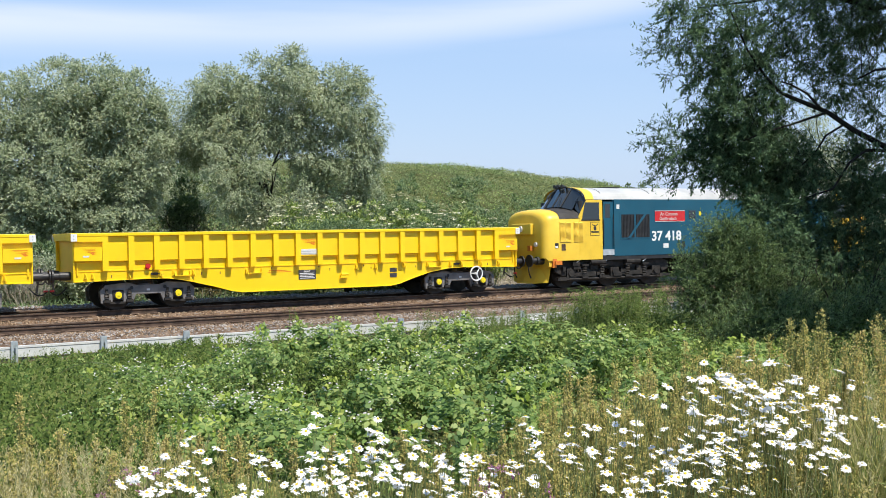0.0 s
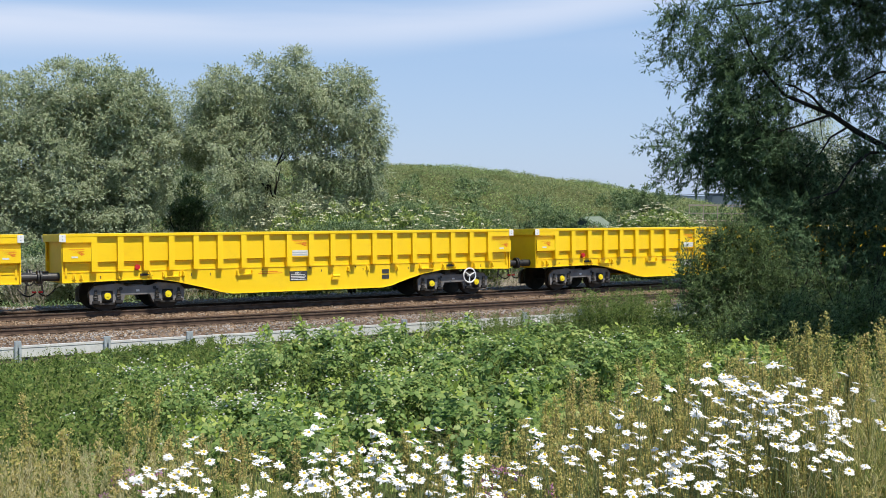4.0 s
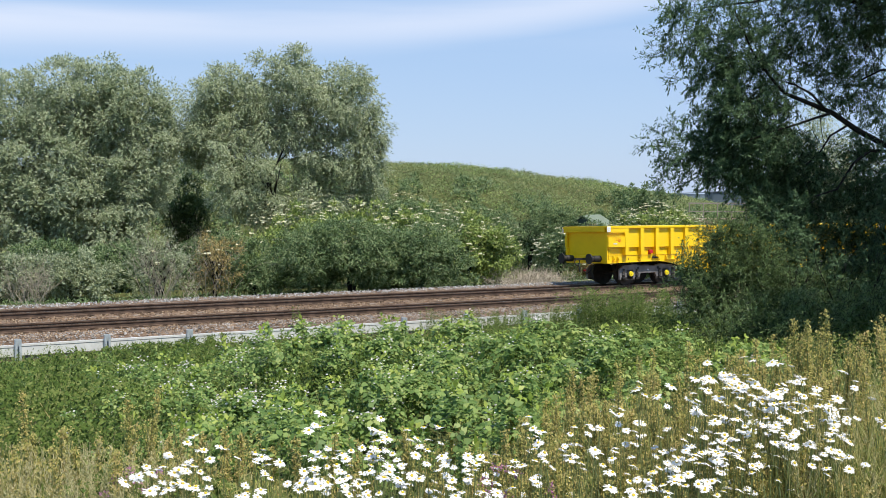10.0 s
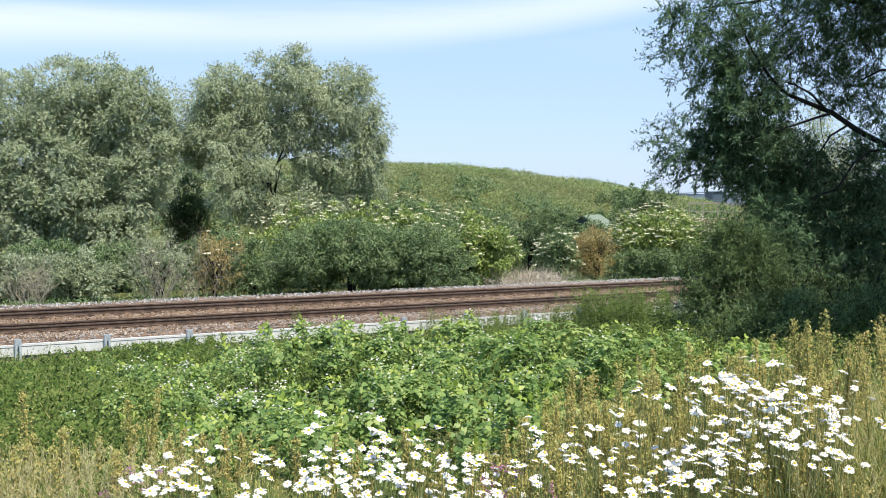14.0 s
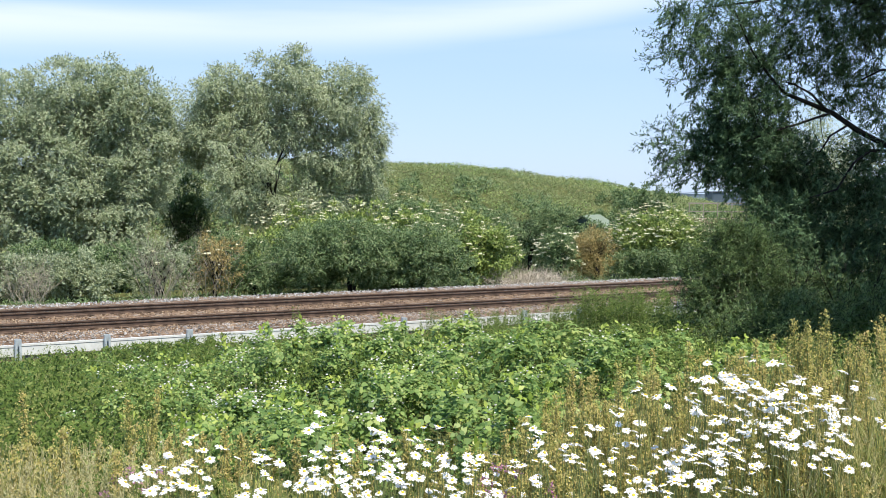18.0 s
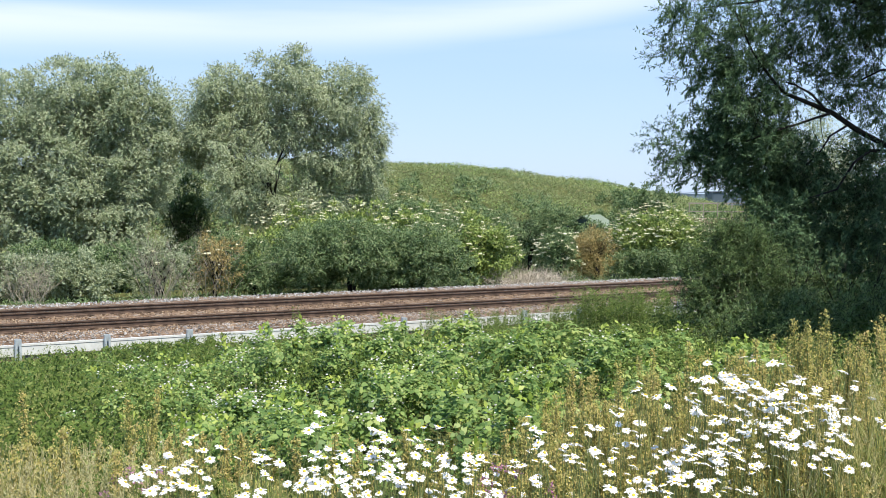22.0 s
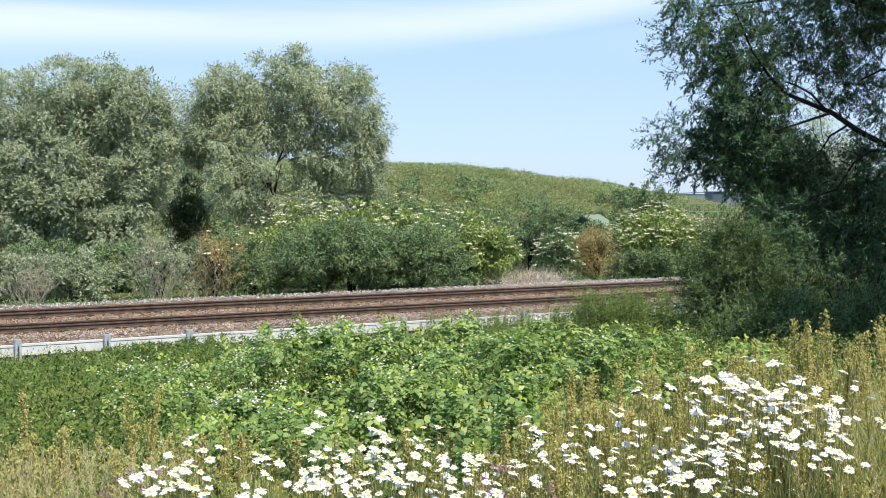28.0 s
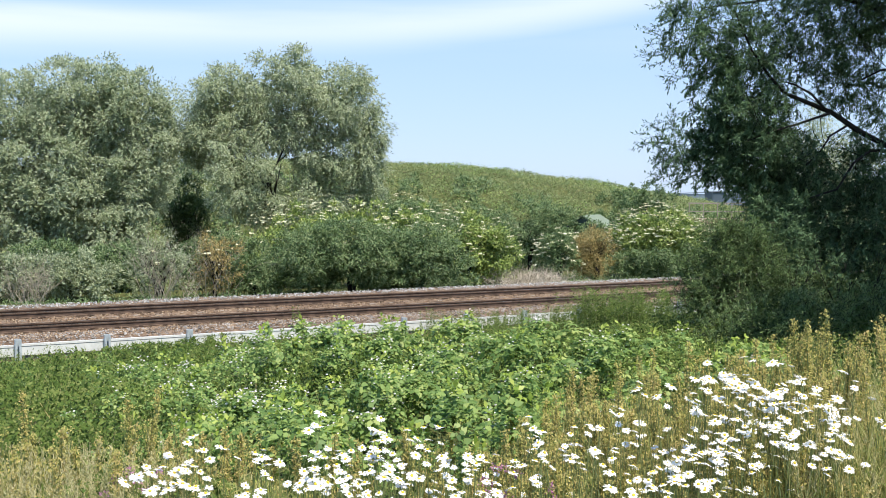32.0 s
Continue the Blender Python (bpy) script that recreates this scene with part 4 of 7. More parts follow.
def loco_end(L, e):
    """Nose, bonnet, windscreens, cab sides and buffer beam at one end; e is -1 or 1."""
    def X(x):
        return e * x

    def prism(poly, a, b):
        return Build().prism([(X(p[0]), p[1]) for p in poly], a, b)
    # nose: a rounded box with a domed top, shaped in rings along x
    nose = Build()
    stations = [(8.95, 1.00, 2.46, 2.74), (8.93, 1.12, 2.54, 2.84), (8.87, 1.22, 2.60, 2.90), (8.76, 1.30, 2.65, 2.94), (8.58, 1.345, 2.68, 2.965), (7.35, 1.35, 2.70, 3.02)]
    rings = []
    for x, half, zs, zt in stations:
        low = 1.05 if x < 8.8 else 1.15
        rings.append([(X(x), -half, low)] + [(X(x), y, z) for y, z in section(half, zs - 0.12, zt, 8)] + [(X(x), half, low)])
    n = len(rings[0])
    nose.add([p for r in rings for p in r], [(i * n + j, i * n + j + 1, (i + 1) * n + j + 1, (i + 1) * n + j) for i in range(len(rings) - 1) for j in range(n - 1)] + [tuple(range(n))])
    part("nose", nose, YELLOW_LOCO, L, "yellow rounded nose end", smooth=True)
    bon = Build()
    pts = []
    for x, half, zs, zt in ((8.30, 1.354, 2.685, 2.972), (7.36, 1.358, 2.70, 3.02)):
        pts.append([(X(x), y, z + 0.010) for y, z in section(half, zs - 0.10, zt, 10)])
    m = len(pts[0])
    bon.add(pts[0] + pts[1], [(j, j + 1, m + j + 1, m + j) for j in range(m - 1)])
    part("bonnet", bon, BONNET, L, "matt black anti-glare bonnet")
    for y in (-1.0, 1.0):
        o = y
        side = [(7.42, 1.05), (7.42, 2.66), (7.05, 3.28), (6.30, 3.30), (6.30, 1.05)]
        part("cab_side", prism(side, o * 1.30, o * 1.352), YELLOW_LOCO, L, "yellow cab side", bevel=0.01)
        win = part("cab_window", prism([(7.26, 2.56), (7.24, 2.72), (7.12, 3.20), (6.46, 3.20), (6.46, 2.56)], o * 1.35, o * 1.36), glass, L, "dark cab side window")
        part("window_frame", prism([(7.30, 2.52), (7.30, 2.56), (6.42, 2.56), (6.42, 2.52)], o * 1.35, o * 1.368).add([], []), BLACK, win)
        for ga, gb in ((8.30, 7.78), (7.66, 7.20)):
            g = part("nose_grille", prism([(ga, 1.72), (ga, 2.48), (gb, 2.48), (gb, 1.72)], o * 1.352, o * 1.357), YELLOW_LOCO, L, "yellow louvred grille")
            sl = Build()
            for j in range(18):
                z = 1.745 + j * 0.0405
                for h0, h1 in ((ga - 0.02, (ga + gb) / 2 + 0.015), ((ga + gb) / 2 - 0.015, gb + 0.02)):
                    sl.add([(X(h0), o * 1.357, z + 0.024), (X(h1), o * 1.357, z + 0.024), (X(h1), o * 1.378, z), (X(h0), o * 1.378, z)], [(0, 1, 2, 3)])
            part("louvre", sl, YELLOW_LOCO, g)
        badge = part("badge_panel", prism([(6.88, 1.95), (6.88, 2.46), (6.46, 2.46), (6.46, 1.95)], o * 1.352, o * 1.358), BLACK, L, "small black-framed yellow badge")
        part("badge_ground", prism([(6.865, 1.965), (6.865, 2.445), (6.475, 2.445), (6.475, 1.965)], o * 1.356, o * 1.361), YELLOW_LOCO, badge)
        shape = [(6.72, 2.15), (6.74, 2.24), (6.70, 2.30), (6.80, 2.36), (6.82, 2.42), (6.78, 2.37), (6.67, 2.33), (6.56, 2.37), (6.52, 2.42), (6.54, 2.36), (6.64, 2.30), (6.60, 2.24), (6.62, 2.15)]
        part("badge_shape", prism(shape, o * 1.360, o * 1.365), BLACK, badge)
        part("badge_bar", prism([(6.85, 2.06), (6.85, 2.12), (6.49, 2.12), (6.49, 2.06)], o * 1.360, o * 1.365), BLACK, badge)
        part("lamp_socket", prism([(8.52, 1.52), (8.52, 1.70), (8.36, 1.70), (8.36, 1.52)], o * 1.345, o * 1.358), BLACK, L)
        part("lamp_socket", prism([(8.51, 1.52), (8.51, 1.60), (8.39, 1.60), (8.39, 1.52)], o * 1.352, o * 1.362), WHITE, L)
        part("warning_plate", prism([(8.22, 1.42), (8.22, 1.66), (8.04, 1.66), (8.04, 1.42)], o * 1.352, o * 1.358), RUST, L)
        part("cab_door", prism([(6.22, 1.32), (6.22, 3.24), (5.80, 3.24), (5.80, 1.32)], o * 1.27, o * 1.30), BLUE, L, "blue cab door set back")
        part("door_window", prism([(6.14, 2.62), (6.14, 3.15), (5.90, 3.15), (5.90, 2.62)], o * 1.295, o * 1.305), glass, L)
        part("door_step", prism([(6.28, 1.20), (6.28, 1.42), (5.74, 1.42), (5.74, 1.20)], o * 1.26, o * 1.345), GALVANISED, L, "pale metal door step")
        part("hand_rail", Build().rod((X(5.78), o * 1.37, 1.55), (X(5.78), o * 1.37, 2.75), 0.014, n=6).rod((X(6.26), o * 1.37, 1.55), (X(6.26), o * 1.37, 2.55), 0.014, n=6), BLACK, L)
        part("buffer", Build().rod((X(8.72), o * 0.87, 1.06), (X(9.05), o * 0.87, 1.06), 0.15, n=18).rod((X(9.05), o * 0.87, 1.06), (X(9.30), o * 0.87, 1.06), 0.11, n=16)
             .rod((X(9.30), o * 0.87, 1.06), (X(9.36), o * 0.87, 1.06), 0.23, n=24), BLACK, L, "black round buffer")
        part("lifting_bracket", Build().box(min(X(8.25), X(8.55)), max(X(8.25), X(8.55)), min(o * 1.25, o * 1.42), max(o * 1.25, o * 1.42), 0.90, 1.04).box(min(X(8.45), X(8.62)), max(X(8.45), X(8.62)), min(o * 1.2, o * 1.36), max(o * 1.2, o * 1.36), 0.80, 1.12),
             ORANGE_LAMP, L, "orange painted bracket")
        part("marker_light", Build().rod((X(8.90), o * 0.78, 1.66), (X(9.02), o * 0.78, 1.66), 0.085, n=14), WHITE, L)
        # quarter glass between windscreen and cab side
        part("quarter_glass", Build().add([(X(7.42), o * 1.12, 3.00), (X(7.30), o * 1.318, 2.70), (X(6.98), o * 1.29, 3.36), (X(7.10), o * 1.02, 3.52)], [(0, 1, 2, 3)]), glass, L)
    part("headcode_panel", Build().box(min(X(8.90), X(9.10)), max(X(8.90), X(9.10)), -0.62, 0.62, 2.02, 2.44), YELLOW_LOCO, L, bevel=0.03)
    part("head_lamp", Build().rod((X(9.08), 0, 2.24), (X(9.14), 0, 2.24), 0.11, n=16), WHITE, L)
    for y in (-0.92, 0.92):
        part("orange_cable", Build().box(min(X(8.98), X(9.1)), max(X(8.98), X(9.1)), y * 0.55 - 0.1, y * 0.55 + 0.1, 1.42, 1.62), ORANGE_LAMP, L)
    part("buffer_beam", Build().box(min(X(8.55), X(8.75)), max(X(8.55), X(8.75)), -1.28, 1.28, 0.84, 1.20), YELLOW_LOCO, L)
    part("plough", Build().add([(X(8.70), -1.15, 0.25), (X(8.95), -0.55, 0.20), (X(9.05), 0, 0.20), (X(8.95), 0.55, 0.20), (X(8.70), 1.15, 0.25), (X(8.62), -1.22, 0.86), (X(8.70), -0.55, 0.86),
                                (X(8.74), 0, 0.86), (X(8.70), 0.55, 0.86), (X(8.62), 1.22, 0.86), (X(8.55), 0, 0.3), (X(8.55), 0, 0.86)],
                               [(0, 1, 6, 5), (1, 2, 7, 6), (2, 3, 8, 7), (3, 4, 9, 8), (0, 5, 11, 10), (4, 10, 11, 9), (0, 10, 4, 3, 2, 1), (5, 6, 7, 8, 9, 11)]), YELLOW_LOCO, L, "yellow snow plough")
    part("coupler", Build().box(min(X(8.7), X(9.3)), max(X(8.7), X(9.3)), -0.07, 0.07, 0.98, 1.10).ring((X(9.22), 0, 0.92), (0, 1, 0), 0.14, 0.03, 14, 6), BLACK, L)
    for y in (-0.5, 0.45):
        hose = Build()
        pts = [Vector((X(8.95 + 0.14 * math.sin(math.pi * t)), y + 0.1 * t, 1.15 - 0.75 * t)) for t in np.linspace(0, 1, 8)]
        hose.tube(pts, 0.025)
        part("air_hose", hose, HOSE, L)
    # raked windscreens in a yellow surround
    ws = Build()
    lower = [(X(7.52), -1.08, 2.93), (X(7.62), -0.55, 3.04), (X(7.64), 0, 3.06), (X(7.62), 0.55, 3.04), (X(7.52), 1.08, 2.93)]
    upper = [(X(7.02), -0.98, 3.58), (X(7.08), -0.5, 3.76), (X(7.09), 0, 3.80), (X(7.08), 0.5, 3.76), (X(7.02), 0.98, 3.58)]
    ws.add(lower + upper, [(j, j + 1, j + 6, j + 5) for j in range(4)])
    screen = part("windscreen", ws, glass, L, "dark raked windscreens")
    for y in (-0.5, 0.0, 0.5):
        a, b = Vector((X(7.655), y * 1.05, 3.055)), Vector((X(7.10), y, 3.79 if y == 0 else 3.77))
        part("screen_bar", Build().rod(a, b, 0.025, n=6), BLACK, screen)
    part("wiper", Build().rod((X(7.68), -0.35, 3.05), (X(7.38), -0.2, 3.45), 0.012, n=5), BLACK, L)
    for y in (-0.14, 0.12, 0.34):
        part("horn", Build().rod((X(7.08), y, 3.82), (X(7.30), y, 3.86), 0.035, 0.075, n=12), BLACK, L)


def locomotive():
    """A Co-Co diesel: blue body, white roof, yellow ends."""
    L = tagged(new("diesel_locomotive"), "blue diesel locomotive with yellow ends and white roof", "locomotive")
    half = 1.35
    for y in (-1, 1):
        part("body_side", Build().box(-5.74, 5.74, min(y * 1.28, y * half), max(y * 1.28, y * half), 1.16, 3.32), BLUE, L, "blue painted body side", bevel=0.01)
        part("sole_bar", Build().box(-6.3, 6.3, min(y * 1.20, y * 1.335), max(y * 1.20, y * 1.335), 1.02, 1.165), BLACK, L)
    part("core", Build().box(-7.3, 7.3, -1.24, 1.24, 1.05, 3.25), BLACK, L)
    roof = Build()
    prof = section(half, 3.31, 3.80, 9)
    for a, b in ((-6.98, 6.98),):
        n = len(prof)
        roof.add([(a, y, z) for y, z in prof] + [(b, y, z) for y, z in prof], [(j, j + 1, n + j + 1, n + j) for j in range(n - 1)] + [tuple(range(n)), tuple(range(2 * n - 1, n - 1, -1))])
    r = part("roof", roof, ROOF_WHITE, L, "dusty white domed roof", smooth=False)
    for x in (-6.3, -3.9, -2.7, -0.4, 1.8, 3.9, 6.3):
        seam = Build()
        for (ya, za), (yb, zb) in zip(prof[2:-3], prof[3:-2]):
            seam.add([(x - 0.02, ya, za + 0.012), (x + 0.02, ya, za + 0.012), (x + 0.02, yb, zb + 0.012), (x - 0.02, yb, zb + 0.012)], [(0, 1, 2, 3)])
        part("roof_seam", seam, STEEL, r)
    part("exhaust", Build().rod((-4.9, 0.15, 3.74), (-4.9, 0.15, 3.83), 0.55, n=20).rod((-3.7, 0.15, 3.74), (-3.7, 0.15, 3.83), 0.3, n=20), BLACK, L, "sooty roof fan grille")
    for x0 in (-3.4, -0.8, 1.8):
        part("roof_hatch", Build().prism([(-1.05, 3.60), (-1.0, 3.64), (-0.35, 3.80), (-0.35, 3.76)], x0, x0 + 2.2, "x"), ROOF_WHITE, L)
    for y in (-1, 1):
        g = part("side_grille", Build().box(-5.46, -3.94, y * half - 0.012, y * half + 0.012, 1.80, 2.80), BLUE, L, "dark radiator grille in a blue frame")
        for a, b in ((-5.40, -4.76), (-4.68, -4.0)):
            part("grille_recess", Build().box(a, b, y * (half + 0.008), y * (half + 0.016), 1.86, 2.74), BLACK, g)
            for j in range(9):
                x = a + (b - a) * (j + 0.5) / 9
                part("grille_slat", Build().box(x - 0.012, x + 0.012, y * (half + 0.016), y * (half + 0.03), 1.86, 2.74), BLACK, g)
        part("grille_brace", Build().prism([(-5.10, 1.84), (-4.98, 1.84), (-4.16, 2.76), (-4.28, 2.76)], y * (half + 0.03), y * (half + 0.045)), BLUE, g)
        name = part("name_plate", Build().box(-3.72, -2.18, y * half - 0.015, y * half + 0.015, 2.45, 2.88), RED, L, "red cast nameplate with pale letters")
        part("plate_rim", Build().box(-3.72, -2.18, y * (half + 0.014), y * (half + 0.022), 2.45, 2.47).box(-3.72, -2.18, y * (half + 0.014), y * (half + 0.022), 2.86, 2.88), PALE_PRINT, name)
        if y < 0:
            letters("name_letters", "An Comunn", 0.18, CAST, name, pose(-3.46, -half - 0.02, 2.69))
            letters("name_letters", "Gaidhealach", 0.18, CAST, name, pose(-3.50, -half - 0.02, 2.51))
            letters("running_number", "37 418", 0.52, WHITE, L, pose(-3.90, -half - 0.004, 1.72), "large white running number", 1.06)
        part("square_window", Build().box(-1.96, -1.60, y * half - 0.008, y * half + 0.008, 2.56, 2.88), glass, L)
        part("small_sign", Build().box(-5.62, -5.48, y * half - 0.006, y * half + 0.006, 2.95, 3.12), PALE_PRINT, L)
        part("small_sign", Build().box(-1.42, -1.30, y * half - 0.006, y * half + 0.006, 2.68, 2.84), CAP_YELLOW, L)
        part("data_panel", Build().box(-3.30, -3.04, y * half - 0.006, y * half + 0.006, 1.42, 1.60), PALE_PRINT, L)
        part("socket", Build().box(-2.35, -2.18, y * half - 0.008, y * half + 0.008, 1.42, 1.66), BLACK, L)
    for e in (-1, 1):
        loco_end(L, e)
        # end of the roof over the cab, painted yellow
        cap = Build()
        p2 = section(1.355, 3.31, 3.815, 9)
        n = len(p2)
        a, b = sorted((e * 6.70, e * 7.10))
        cap.add([(a, y, z) for y, z in p2] + [(b, y, z) for y, z in p2], [(j, j + 1, n + j + 1, n + j) for j in range(n - 1)])
        part("cab_roof_edge", cap, YELLOW_LOCO, L)
        part("door_pillar", Build().box(min(e * 5.70, e * 5.80), max(e * 5.70, e * 5.80), -1.30, 1.30, 1.16, 3.32), BLUE, L)
        loco_bogie(L, e * 5.65)
    tank = Build().box(-2.1, 2.1, -1.2, 1.2, 0.35, 1.02)
    part("fuel_tank", tank, BOGIE_LOCO, L, bevel=0.05)
    return L


train.append((16.5 - 0.41 - 17.90, locomotive()))

# ---------------- far side: willows, shrubs, mound, sheds ----------------
def tree(name, base, lobes, trunk_h, trunk_r, clumps, size, each, leaf, width, material, label, category="tree", droop=0.5, per=6, twig=0.5, forks=3, core=900, core_leaf=0.4, blossom=0, seed=1, shell=0.4, far=True,
         stems=1, up=0.3, crest=0.0):
    """Trunk with limbs and a crown of leafy twigs, tuft by tuft, over uneven lobes; lobes are given from the base."""
    global RNG
    RNG = np.random.default_rng(seed)
    t = tagged(new(name), label, category)
    t.location = base
    rng = random.Random(seed)
    wood = Build()
    for _ in range(stems):
        lean = Vector((rng.uniform(-0.25, 0.25), rng.uniform(-0.25, 0.25), 1)) if stems > 1 else Vector((rng.uniform(-0.06, 0.06), 0, 1))
        wood.rod((0, 0, -0.5), lean * trunk_h * 0.5, trunk_r * 1.25, trunk_r, 9, caps=False)
        for j in range(forks):
            e = 2 * math.pi * (j + rng.random() * 0.6) / max(forks, 1)
            limbs(wood, lean * trunk_h * rng.uniform(0.35, 0.5), (math.cos(e) * 0.7, math.sin(e) * 0.7, 1), trunk_h * 0.55, trunk_r * 0.62, 2, rng, up=up)
    part("trunk", wood, BARK, t, "grey-brown trunk and limbs", smooth=True)
    P, out = tufted(lobes, clumps, size, each, shell, 0.8, crest)
    V, F = sprays(P, out, per, twig, leaf, width, droop, far=far)
    part("crown", fast_mesh("crown", V, F, material), material, t)
    if core:
        inner = [(a, b, c, d * 0.72, e * 0.72, f * 0.72) for a, b, c, d, e, f in lobes]
        P, out = lobe_points(inner, core, 0.8)
        V, F = blades(P, unit(RNG.normal(size=P.shape)), core_leaf * RNG.uniform(0.6, 1.3, len(P)), core_leaf * 0.55)
        part("inner_leaves", fast_mesh("inner_leaves", V, F, material), material, t)
    if blossom:
        Q, out = lobe_points(lobes, blossom * 4, 0.05)
        keep = (out[:, 2] > -0.1) & (out[:, 1] < 0.5)
        Q, out = Q[keep][:blossom], out[keep][:blossom]
        k = 7
        C = (Q[:, None, :] + RNG.normal(size=(len(Q), k, 3)) * np.array([0.055, 0.055, 0.015])).reshape(-1, 3) + np.repeat(out, k, 0) * (size + twig) * 0.95
        N = unit(np.repeat(out, k, 0) * 0.6 + np.array([0, 0, 1.0]) + RNG.normal(size=(len(C), 3)) * 0.3)
        V, F = discs(C, N, RNG.uniform(0.022, 0.046, len(C)))
        part("blossom", fast_mesh("blossom", V, F, CREAM), CREAM, t, "flat cream flower heads")
    return t


def base_at(x, y):
    return Vector((x, y, float(ground_height(x, y))))


def spot(px, depth):
    """A place on the ground px metres to the side for each metre of depth."""
    return base_at(px * depth, depth)


tree("willow_tree", spot(-0.150, 52), [(0.9, 0, 9.2, 2.2, 2.2, 1.6), (-1.9, 0.2, 8.5, 2.0, 2.2, 1.5), (-3.1, 0.2, 7.9, 1.3, 1.5, 1.2), (0.0, -0.5, 7.1, 1.3, 1.2, 1.0), (-0.7, -0.6, 6.6, 1.2, 1.2, 1.0), (2.8, 0.2, 8.4, 1.6, 2.0, 1.6), (3.9, 0, 6.2, 0.8, 1.6, 1.7), (4.25, 0, 7.0, 0.5, 1.0, 1.0), (3.9, -0.2, 4.6, 0.75, 1.2, 1.5), (-2.5, -1.2, 6.2, 1.5, 1.6, 1.4), (-3.9, 0.2, 6.6, 1.2, 1.3, 0.9),
                                       (-1.3, -1.7, 4.5, 1.7, 1.5, 1.6), (1.6, -0.8, 6.6, 1.4, 1.5, 1.5), (2.3, -0.6, 4.8, 1.0, 1.3, 1.9), (0.5, -1.3, 3.4, 1.1, 1.3, 1.2), (-3.6, 0.4, 7.2, 1.2, 1.6, 1.2), (2.8, 0.2, 3.0, 0.9, 1.0, 1.0)],
     5.0, 0.34, 430, 0.60, 60, 0.090, 0.066, WILLOW, "tall grey-green willow with drooping leafy twigs", droop=0.5, per=6, twig=0.34, core=13000, core_leaf=0.2, seed=3, crest=0.5)
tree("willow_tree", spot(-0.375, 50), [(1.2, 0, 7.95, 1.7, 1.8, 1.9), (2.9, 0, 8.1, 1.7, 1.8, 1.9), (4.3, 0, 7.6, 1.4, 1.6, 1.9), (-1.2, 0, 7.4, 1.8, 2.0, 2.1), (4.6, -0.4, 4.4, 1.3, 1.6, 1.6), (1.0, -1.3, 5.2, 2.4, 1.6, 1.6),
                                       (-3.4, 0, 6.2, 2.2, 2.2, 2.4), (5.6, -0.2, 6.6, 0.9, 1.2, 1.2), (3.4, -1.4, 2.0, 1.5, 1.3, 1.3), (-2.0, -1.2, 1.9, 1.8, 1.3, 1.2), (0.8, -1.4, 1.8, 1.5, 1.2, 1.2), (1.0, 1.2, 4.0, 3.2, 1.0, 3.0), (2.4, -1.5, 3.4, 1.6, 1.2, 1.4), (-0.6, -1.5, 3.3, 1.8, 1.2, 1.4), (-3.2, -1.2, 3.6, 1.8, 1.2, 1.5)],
     4.6, 0.32, 800, 0.60, 60, 0.090, 0.070, WILLOW_BRIGHTENED, "broad grey-green willow, dense to the ground", droop=0.15, per=6, twig=0.26, core=14000, core_leaf=0.2, seed=6, crest=0.5)
tree("willow_tree", spot(-0.29, 66), [(0, 0, 6.5, 3.0, 2.3, 3.7), (2.9, 0, 6.8, 2.2, 2.2, 3.6), (-2.5, 0, 6.0, 2.8, 2.2, 3.2)], 4.5, 0.3, 220, 0.6, 26, 0.15, 0.065, WILLOW, "willow standing behind its neighbours", droop=0.5, per=6, twig=0.7,
     core=2500, core_leaf=0.25, seed=8)
tree("willow_tree", spot(-0.50, 56), [(0, 0, 6.0, 3.4, 2.3, 3.7), (-4, 0, 5.4, 3.0, 2.2, 3.9), (3, 0, 4.0, 2.2, 2.2, 3.2)], 4.5, 0.3, 260, 0.6, 26, 0.15, 0.065, WILLOW, "grey-green willow at the edge of the wood", droop=0.5, per=6, twig=0.7,
     core=9000, core_leaf=0.25, seed=9)
tree("willow_tree", spot(0.345, 60), [(0, 0, 5.8, 1.8, 1.6, 3.0), (1.6, 0, 4.4, 2.0, 1.6, 2.6), (-1.4, 0, 3.6, 1.6, 1.6, 2.4)], 4.0, 0.25, 200, 0.5, 26, 0.14, 0.06, WILLOW, "pale willow beyond the line", droop=0.6, per=6, twig=0.7, core=2000,
     core_leaf=0.22, seed=10)

SH = "dense shrub beside the railway, "
